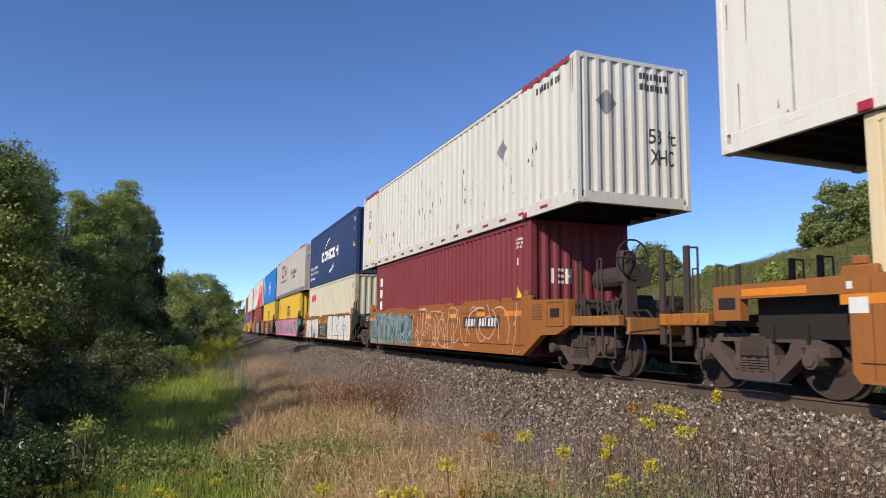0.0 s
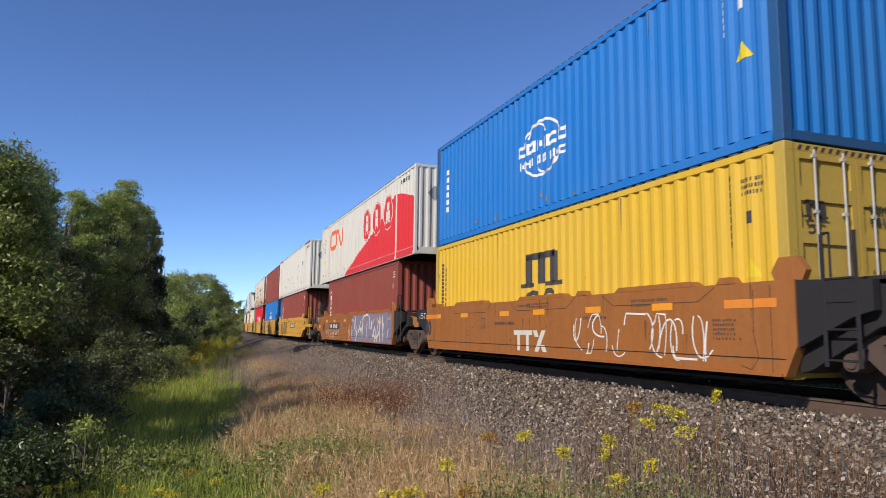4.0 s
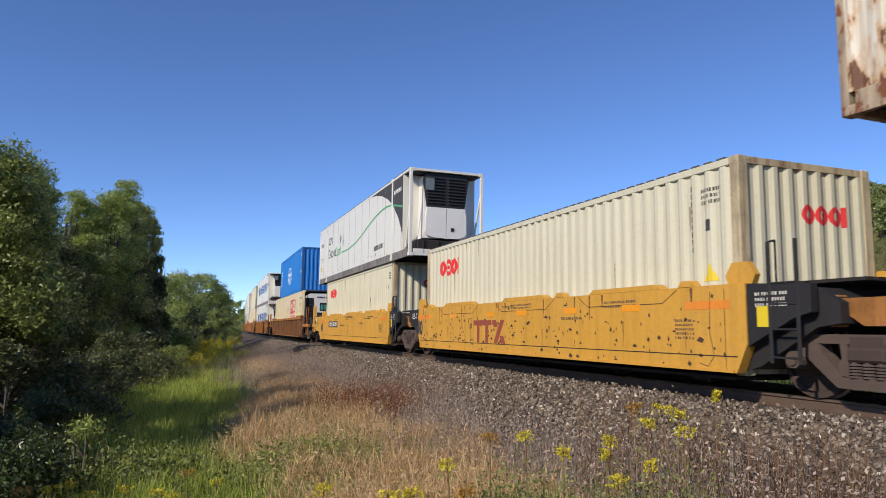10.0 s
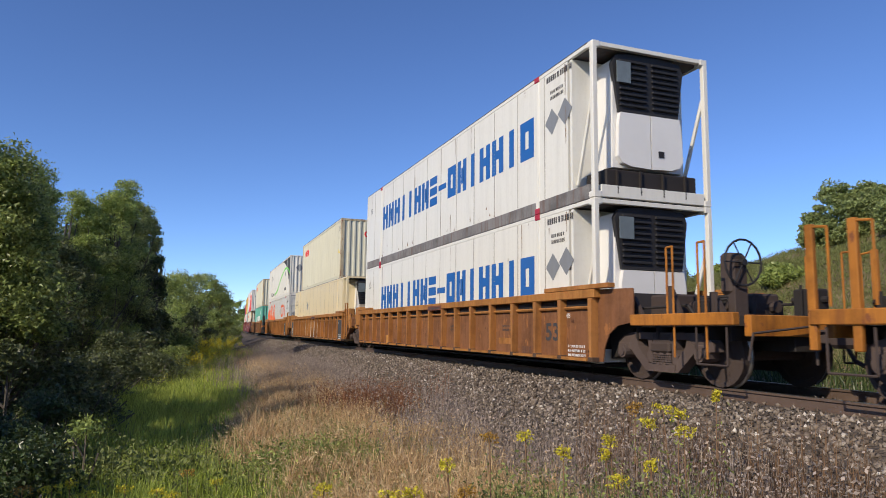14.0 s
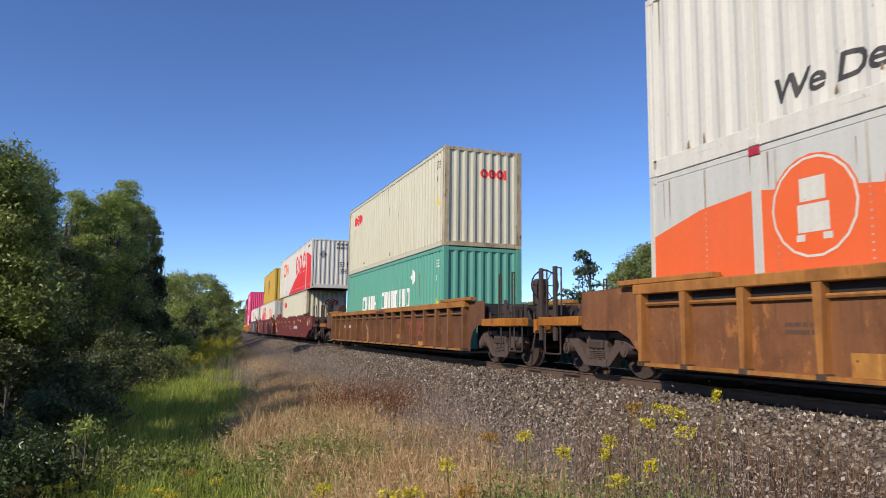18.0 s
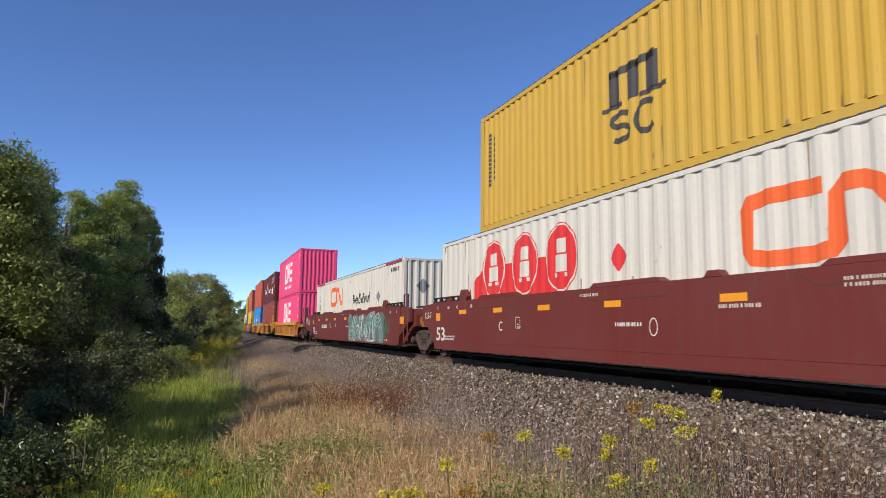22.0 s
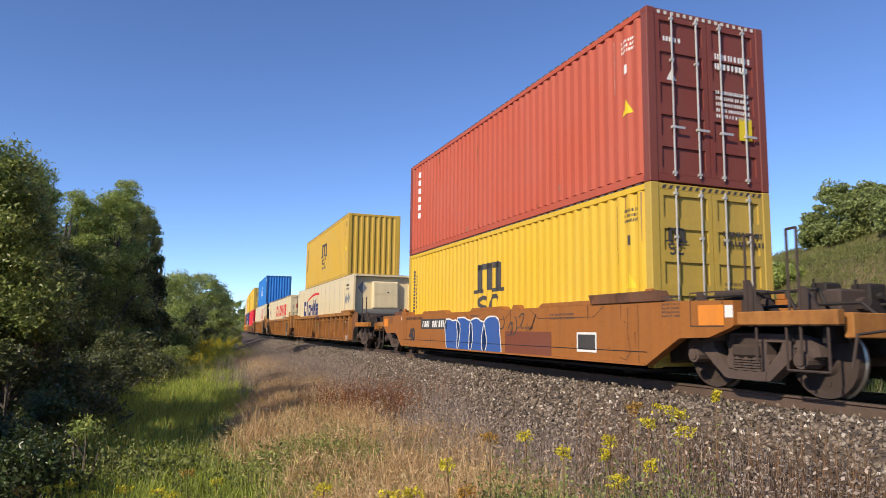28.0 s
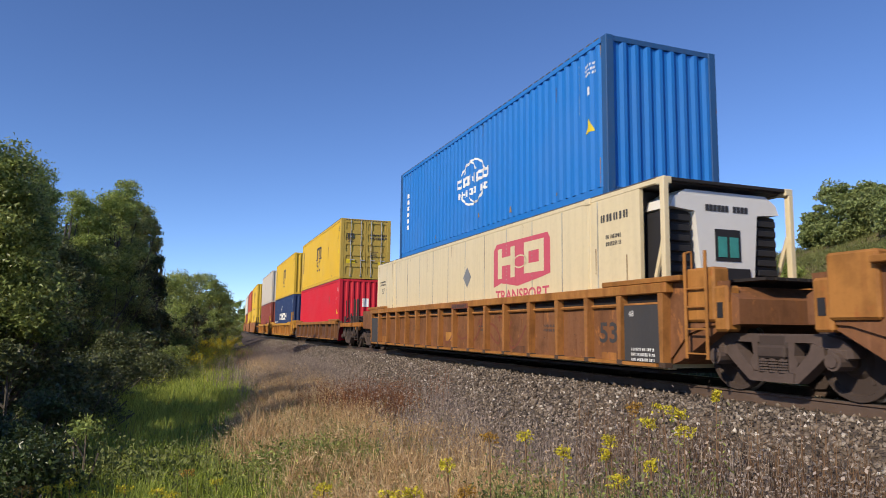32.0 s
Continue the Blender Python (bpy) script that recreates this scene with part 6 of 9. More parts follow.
CLARKE_B = plate53("ivory", "ivory 53-foot container with faded red block lettering, alone in its well", [("lettering", "side", blocks(-1.45, 1.5, 6.9, 0.83, "ciouze", 0.14), INK["red"], "faded red company name"), ("lettering", "side", word("TRANSPORT", 2.95, 1.2, 0.24, 2.45, 0.01), INK["charcoal"]), ("placard", "side", diamond(-7.0, 1.9, 0.24) + diamond(-6.55, 1.9, 0.24), INK["grey"]), ("logo", "front", blocks(-0.9, 2.0, 1.8, 0.28, "ciouze", 0.14), INK["red"])], "doors", lower=P["ivory"], end=P["ivory"], bars=P["steel"], rail=P["railgrey"])
CMA = iso("navy", "navy blue corrugated container with white lettering on a cream one", [("logo", "side", blocks(-2.3, 1.2, 2.1, 0.5, "cou", 0.16) + blocks(0.0, 1.2, 2.1, 0.5, "cou", 0.16), INK["white"], "white company name"), ("swoosh", "side", stroke([(-1.36, 1.88), (-1.0, 2.08), (-0.6, 2.2), (-0.09, 2.29)], 0.08) + stroke([(-0.14, 0.54), (0.4, 0.6), (0.8, 0.72), (1.05, 0.90)], 0.11), INK["white"], "white swoosh"), ("lettering", "side", word("eco container", -5.8, 0.98, 0.22, 2.3) + word("bamboo flooring", -5.8, 0.66, 0.24, 2.5) + word("light steel", -5.8, 0.36, 0.24, 1.5), INK["white"])], post=P["navy"])
ZIM = iso("wine", "dark wine-red container with closed doors on a brown one", [("lettering", "side", word("The", -4.4, 1.0, 0.45, 1.7, 0.01), INK["white"]), ("logo", "side", disc(-1.55, 1.5, 0.45, 0.5), INK["amber"]), ("logo", "side2", bar(-1.95, 0.65, 0.8, 0.6) + [[(-1.9, 1.0), (-1.2, 1.0), (-1.5, 1.75)]], INK["cobalt"]), ("lettering", "side", word("Factor", -0.45, 0.95, 0.5, 2.9, 0.01) + blocks(2.85, 0.7, 1.4, 0.6, "ziu", 0.15) + bar(3.0, 1.6, 0.3, 0.2) + bar(3.5, 1.7, 0.3, 0.2) + bar(4.0, 1.8, 0.3, 0.2) + bar(3.1, 2.0, 0.25, 0.15) + bar(3.8, 2.1, 0.25, 0.15), INK["white"]), ("logo", "front", blocks(-0.85, 2.0, 0.42, 0.14, "ziu", 0.15) + dashes(-0.8, -0.5, 2.2, 0.08, 0.06, 0.13), INK["white"])], front="doors", h=2.591)
TEX = iso("maroon", "maroon corrugated container low in a graffiti-covered well car", [("logo", "side", tall_bars(-5.65, 2.1, 3, 0.22, 0.3, 0.42), INK["white"]), ("logo", "front", blocks(-0.75, 1.55, 0.55, 0.32, "ieu", 0.15), INK["white"])])
TRITON = iso("brown", "brown-red corrugated container with white lettering down its end", [("lettering", "side", [q for k, ch in enumerate("ueiuoz") for q in blocks(-5.62, 2.22 - 0.255 * k, 0.24, 0.2, ch)], INK["white"])])
KLINE = iso("red", "bright red corrugated container with large white block lettering", [("logo", "side", blocks(-2.0, 1.18, 1.1, 0.75, "u", 0) + blocks(-0.5, 1.18, 2.9, 0.62, "iize", 0.2), INK["white"], "white company name")], post=P["wine"])
CHINA = iso("green", "sea-green corrugated container with tall white lettering", [("lettering", "side", blocks(-3.3, 1.2, 2.15, 0.62, "cuizu", 0.2) + blocks(-0.45, 1.2, 3.4, 0.68, "cuiooizo", 0.2), INK["white"], "tall white company name"), ("placard", "side2", diamond(3.3, 2.2, 0.26), INK["white"])])


def pink(label, small):
    m = [("logo", "side", blocks(-2.2, 0.98, 4.0, 1.42, "oze", 0.14, stem=0.25), INK["white"], "tall white company mark")]
    if small:
        m.append(("lettering", "side", lines_of_bars(-2.15, 0.55, 3.9, 1, 0.2, 5), INK["white"]))
    return iso("pink", label, m)


RED_DOORS = iso("orange", "faded orange-red container with closed doors and zinc locking bars", [("lettering", "side", tall_bars(-5.3, 2.4, 6, 0.14, 0.17, 0.26), INK["white"]), ("hazard_stripe", "front", dashes(-1.0, 0.95, 2.805, 0.06, 0.06, 0.13), INK["cream"], "striped header over the doors"), ("caution_plate", "front", bar(0.62, 0.85, 0.28, 0.38), INK["yellow"]), ("lettering", "front", lines_of_bars(0.15, 2.2, 0.75, 2, 0.1, 3) + lines_of_bars(0.15, 1.6, 0.75, 5, 0.06, 4) + lines_of_bars(-0.9, 2.35, 0.4, 1, 0.08, 5) + [[(-0.85, 1.7), (-0.65, 1.7), (-0.75, 1.88)]], INK["white"])], front="doors", end=P["door_red"], post=P["door_red"])
TARPED = iso("orange", "orange-red open-top container with a torn blue tarpaulin", [("patch", "side", bar(-5.6, 2.2, 1.2, 0.5), INK["slate"], "grey primer patch"), ("tarpaulin", "rail", [[(-6.0, 2.72), (-5.2, 2.66), (-4.6, 2.76), (-4.6, 2.88), (-6.0, 2.88)]], INK["cobalt"], "torn blue tarpaulin edge")])

# ---- cars of the train ----
HALF40, HALF53 = 6.25, 8.25


def forty(ink, lift=0.003):
    return ("lettering", word("40", -6.44, 0.755, 0.42, 0.52, 0.045), INK[ink], "", lift)


def reflectors(hl, b=1.22):
    return ("reflector", [p for x in ((-5.62, -3.76, -1.5, 0.05, 1.95, 3.75, 5.5) if hl < 7 else (-6.4, -4.4, -2.35, -0.1, 2.5, 5.35)) for p in bar(x, b, 0.46, 0.105)], INK["amber"], "amber reflective strip")


def number_panel(a, b, w=2.1, h=0.28):
    ks = [0.14 + 0.165 * k for k in range(4)] + [0.96 + 0.17 * k for k in range(6)]
    return [("number_panel", bar(a, b, w, h), INK["charcoal"], "black number panel"), ("number_marks", [q for k, x in enumerate(ks) for q in bar(a + x, b + 0.05, 0.115 if k % 3 else 0.06, h - 0.10, 0.035)], INK["white"], "", 0.005)]


def owner_mark(a, b, ink, s=1.0):
    """The car pool's mark: a long bar over two legs, and two crossed bars."""
    return ("logo", bar(a, b + 0.40 * s, 1.0 * s, 0.12 * s) + bar(a + 0.2 * s, b, 0.15 * s, 0.40 * s) + bar(a + 0.68 * s, b, 0.15 * s, 0.40 * s) + bar(a + 1.12 * s, b, 0.2 * s, 0.52 * s, 0.36 * s) + bar(a + 1.53 * s, b, 0.2 * s, 0.17 * s, -0.10 * s) + bar(a + 1.14 * s, b + 0.36 * s, 0.2 * s, 0.16 * s, -0.1 * s), INK[ink], "car pool's mark")


def tag_125(hl):
    return ("lettering", word("125-T", -(hl + 0.72), 1.22, 0.17, 0.5), INK["white"], "", -0.016)


def cap_print(hl, seed):
    return ("lettering", lines_of_bars(hl * 0.05 - 0.5, 1.42, 0.9, 2, 0.035, seed) + lines_of_bars(hl * 0.8, 1.05, 0.4, 5, 0.035, seed + 1), INK["charcoal"])


def ribbed_marks(n53=True, extra=()):
    m = [("number_strip", bar(-0.1, 1.44, 1.1, 0.12), INK["brown"], "", 0.023), ("number_marks", lines_of_bars(-0.02, 1.46, 0.92, 1, 0.075, 10), INK["charcoal"], "", 0.026)]
    if n53:
        m += [("lettering", word("53", 6.42, 0.72, 0.34, 0.5, 0.02), INK["charcoal"], "", -0.116), ("lettering", lines_of_bars(7.45, 0.62, 0.6, 3, 0.045, 8) + word("48", 7.4, 1.14, 0.09), INK["white"], "", 0.006)]
    return m + list(extra)


g = {}
g["pink"] = [("graffiti", under_line([(-6.2 + 0.31 * k, 1.495 + 0.02 * math.sin(k * 2.3) + 0.012 * math.sin(k * 5.1)) for k in range(41)], 0.38), INK["pink"], "pink spray-painted field", 0.003),
             ("graffiti", shards(5, -6.0, -1.9, 0.5, 1.42, 20, 0.42), INK["violet"], "violet-grey sprayed patches", 0.0042), ("graffiti", shards(7, -1.8, 6.1, 0.45, 1.5, 16, 0.5) + shards(8, -1.8, 6.1, 0.45, 1.5, 16, 0.3), INK["charcoal"], "black feathered sprayed patches", 0.0042), ("graffiti", shards(9, -1.6, 6.0, 0.6, 1.45, 12, 0.32), INK["teal"], "teal sprayed patches", 0.0055),
             ("graffiti", shards(13, -2.4, 5.8, 0.5, 1.48, 11, 0.6), INK["leaf"], "bright green sprayed blades", 0.0068), ("graffiti", shards(14, -2.0, 5.8, 0.6, 1.4, 8, 0.25), INK["yellow"], "", 0.0078), ("graffiti", sweeps(17, -6.1, -1.8, 0.45, 1.46, 34, 0.04, 2.0, 0.8), INK["black"], "thin dark sprayed outlines", 0.0085), ("graffiti", sweeps(18, -1.8, 6.2, 0.42, 1.5, 44, 0.028, 1.2, 0.55), INK["black"], "", 0.0085), ("graffiti", sweeps(18, -1.78, 6.22, 0.43, 1.5, 44, 0.012, 1.2, 0.55), INK["white"], "thin white sprayed lines", 0.0095)]
f1, r1 = bubbles(21, -5.5, -3.75, 0.36, 1.44, 2)
f3, r3 = bubbles(22, -3.6, -1.65, 0.36, 1.47, 2)
f2, r2 = bubbles(23, 1.0, 6.15, 0.36, 1.56, 4)
g["white"] = [("graffiti", f1 + f3 + f2, INK["white"], "white spray-painted letters' fields", 0.004), ("graffiti", r1 + r3 + r2, INK["black"], "black spray-painted outlines", 0.007), ("graffiti", sweeps(26, -1.5, 0.9, 1.18, 1.46, 16, 0.022, 0.9), INK["peach"], "thin cream sprayed tag", 0.005), ("panel", bar(-1.5, 0.50, 2.45, 0.62), INK["charcoal"], "black panel", 0.003), ("pinstripe", [q for k in range(4) for q in bar(-0.95, 0.66 + 0.07 * k, 0.95, 0.014)], INK["cream"], "", 0.0045)]
g["teal"] = [("graffiti", blobs(31, -6.1, -1.2, 0.36, 1.44, 5)[0], INK["slate"], "grey-green sprayed field", 0.003), ("graffiti", sweeps(35, -6.1, -1.1, 0.38, 1.46, 30, 0.11), INK["haze"], "grey-blue sprayed sweeps", 0.0042), ("graffiti", sweeps(32, -6.1, -1.1, 0.38, 1.48, 46, 0.03), INK["skyb"], "pale blue sprayed lines", 0.0055), ("graffiti", sweeps(34, -6.1, -1.1, 0.38, 1.46, 16, 0.045), INK["teal"], "", 0.0065),
             ("graffiti", sweeps(33, -1.2, 2.6, 0.38, 1.5, 44, 0.032, 1.2), INK["peach"], "peach-coloured sprayed lines", 0.005), ("graffiti", sweeps(36, 2.2, 6.0, 0.38, 1.52, 20, 0.03, 0.7), INK["peach"], "", 0.005)] + number_panel(2.9, 0.95)
g["violet"] = [("graffiti", under_line([(0.0, 0.42), (0.25, 0.9), (0.1, 1.3), (0.35, 1.47), (1.4, 1.43), (2.6, 1.5), (4.2, 1.45), (5.6, 1.5), (6.1, 1.4)][1:], 0.38), INK["violet"], "violet-grey sprayed field", 0.003), ("graffiti", shards(42, 0.7, 5.8, 0.5, 1.4, 9, 0.55), INK["cream"], "cream sprayed cells", 0.0045), ("graffiti", shards(45, 0.8, 5.7, 0.55, 1.35, 8, 0.3), INK["peach"], "", 0.006), ("graffiti", shards(46, 0.8, 5.7, 0.5, 1.4, 5, 0.28), INK["mint"], "", 0.0068),
               ("graffiti", sweeps(43, 0.2, 6.0, 0.4, 1.48, 16, 0.085), INK["cream"], "cream sprayed outlines", 0.0075), ("graffiti", sweeps(44, -5.68, -2.42, 0.5, 0.9, 34, 0.022, 1.4), INK["white"], "thin white sprayed tag", 0.004), ("graffiti", sweeps(47, -0.6, 0.3, 0.42, 1.1, 9, 0.035, 1.4), INK["cream"], "", 0.004)]
g["loops"] = [("graffiti", sweeps(51, -3.9, -0.85, 0.46, 1.42, 22, 0.05, 2.0, 1.1) + [q for x in (-3.5, -2.6, -1.7, -1.15) for q in ring(x, 0.92, 0.2, 0.42, 0.045, 20, 340)], INK["charcoal"], "black sprayed loops", 0.004), ("graffiti", [[(-4.75, 0.45), (-4.45, 0.36), (-4.25, 0.5), (-4.15, 0.8), (-4.3, 1.2), (-4.55, 1.3), (-4.8, 1.0)]], INK["cobalt"], "blue sprayed patch", 0.004)]
g["tags"] = [("graffiti", sweeps(61, 1.5, 5.0, 0.5, 1.2, 26, 0.025), INK["white"], "thin white sprayed tag", 0.004)]
fg, _ = blobs(71, 0.8, 6.3, 0.36, 1.5, 5)
ARCH = [q for k in range(4) for q in ring(5.55, 0.42, 0.32 + 0.13 * k, 0.62 + 0.14 * k, 0.035, 0, 150, 14)]
g["waves"] = [("graffiti", fg, INK["slate"], "grey sprayed field", 0.003), ("graffiti", sweeps(73, 0.9, 5.2, 0.4, 1.48, 22, 0.13), INK["haze"], "pale grey sprayed sweeps", 0.0042), ("graffiti", sweeps(72, 0.85, 5.4, 0.4, 1.5, 34, 0.075), INK["black"], "black sprayed outlines", 0.0052), ("graffiti", sweeps(72, 0.88, 5.43, 0.4, 1.5, 34, 0.036), INK["mint"], "mint-green sprayed outlines", 0.0062), ("graffiti", sweeps(74, 0.9, 5.4, 0.4, 1.5, 14, 0.03), INK["white"], "", 0.007), ("graffiti", ARCH, INK["mint"], "mint-green sprayed arch", 0.0062), ("graffiti", shards(76, 1.0, 4.6, 0.4, 0.8, 4, 0.3), INK["red"], "", 0.0048), ("graffiti", sweeps(75, 6.35, 7.1, 0.6, 1.35, 12, 0.045), INK["leafdark"], "green sprayed tag", 0.0045)]
fb, rb = blobs(81, -2.2, 1.0, 0.29, 1.22, 4)
g["navy"] = [("graffiti", fb, INK["cobalt"], "navy sprayed letters' fields", 0.003), ("graffiti", rb, INK["white"], "white sprayed outlines", 0.006), ("panel", bar(1.3, 0.29, 2.0, 0.6), INK["brown"], "", 0.003), ("graffiti", scrawl(83, 1.0, 2.6, 0.8, 1.25, 5, 0.03), INK["charcoal"], "", 0.005), ("chalk_box", frame_ring(4.2, 0.55, 0.62, 0.34, 0.04), INK["white"], "", 0.006), ("chalk_box_field", bar(4.24, 0.59, 0.54, 0.26), INK["charcoal"], "", 0.004)]
g["big"] = [("graffiti", blobs(91, -3.4, 1.2, 0.33, 1.3, 3)[0], INK["cream"], "white sprayed field", -0.117), ("graffiti", scrawl(92, -3.4, 1.2, 0.36, 1.28, 5, 0.13, 2), INK["charcoal"], "black sprayed strokes", -0.114)]
g["loops53"] = [("graffiti", ring(3.6, 0.82, 0.24, 0.40, 0.02) + [q for a in (4.55, 5.65) for q in ring(a, 1.0, 0.1, 0.16, 0.025) + ring(a + 0.08, 0.78, 0.12, 0.12, 0.022) + stroke([(a - 0.05, 1.14), (a - 0.1, 1.28), (a - 0.22, 1.22)], 0.02) + stroke([(a + 0.1, 0.68), (a + 0.02, 0.56), (a + 0.18, 0.5), (a + 0.28, 0.66)], 0.025) + stroke([(a - 0.06, 0.88), (a - 0.26, 0.94), (a - 0.22, 0.78)], 0.025)], INK["charcoal"], "thin black sprayed loops and figures", -0.115)]
g["teal53"] = [("graffiti", sweeps(95, -3.6, 1.5, 0.5, 1.2, 16, 0.04), INK["teal"], "faint teal sprayed scribble", -0.115)]

Y40 = lambda *x: [forty("black"), reflectors(HALF40), tag_125(HALF40), cap_print(HALF40, 5)] + [q for z in x for q in z]
MAR = lambda *x: [("lettering", word("53", -8.0, 0.62, 0.36, 0.62, 0.02), INK["cream"]), reflectors(HALF53, 1.30), ("lettering", word("53", -8.0, 1.44, 0.09) + word("48", -7.2, 1.44, 0.09) + word("45", -6.6, 1.44, 0.09) + word("40", -5.7, 1.44, 0.09) + word("40", 5.6, 1.44, 0.09) + word("48", 7.1, 1.44, 0.09) + word("53", 7.85, 1.44, 0.09) + lines_of_bars(-7.4, 0.72, 0.7, 2, 0.04, 6) + lines_of_bars(6.2, 0.56, 0.7, 2, 0.022, 7) + lines_of_bars(0.2, 0.99, 0.7, 1, 0.06, 8) + ring(1.15, 0.98, 0.09, 0.13, 0.016), INK["white"]), ("amber_square", bar(-8.05, 1.15, 0.32, 0.2) + bar(8.3, 1.08, 0.45, 0.23), INK["amber"]), tag_125(HALF53)] + [q for z in x for q in z]
C_ = "well car with smooth sides"
R_ = "well car with ribbed sides"
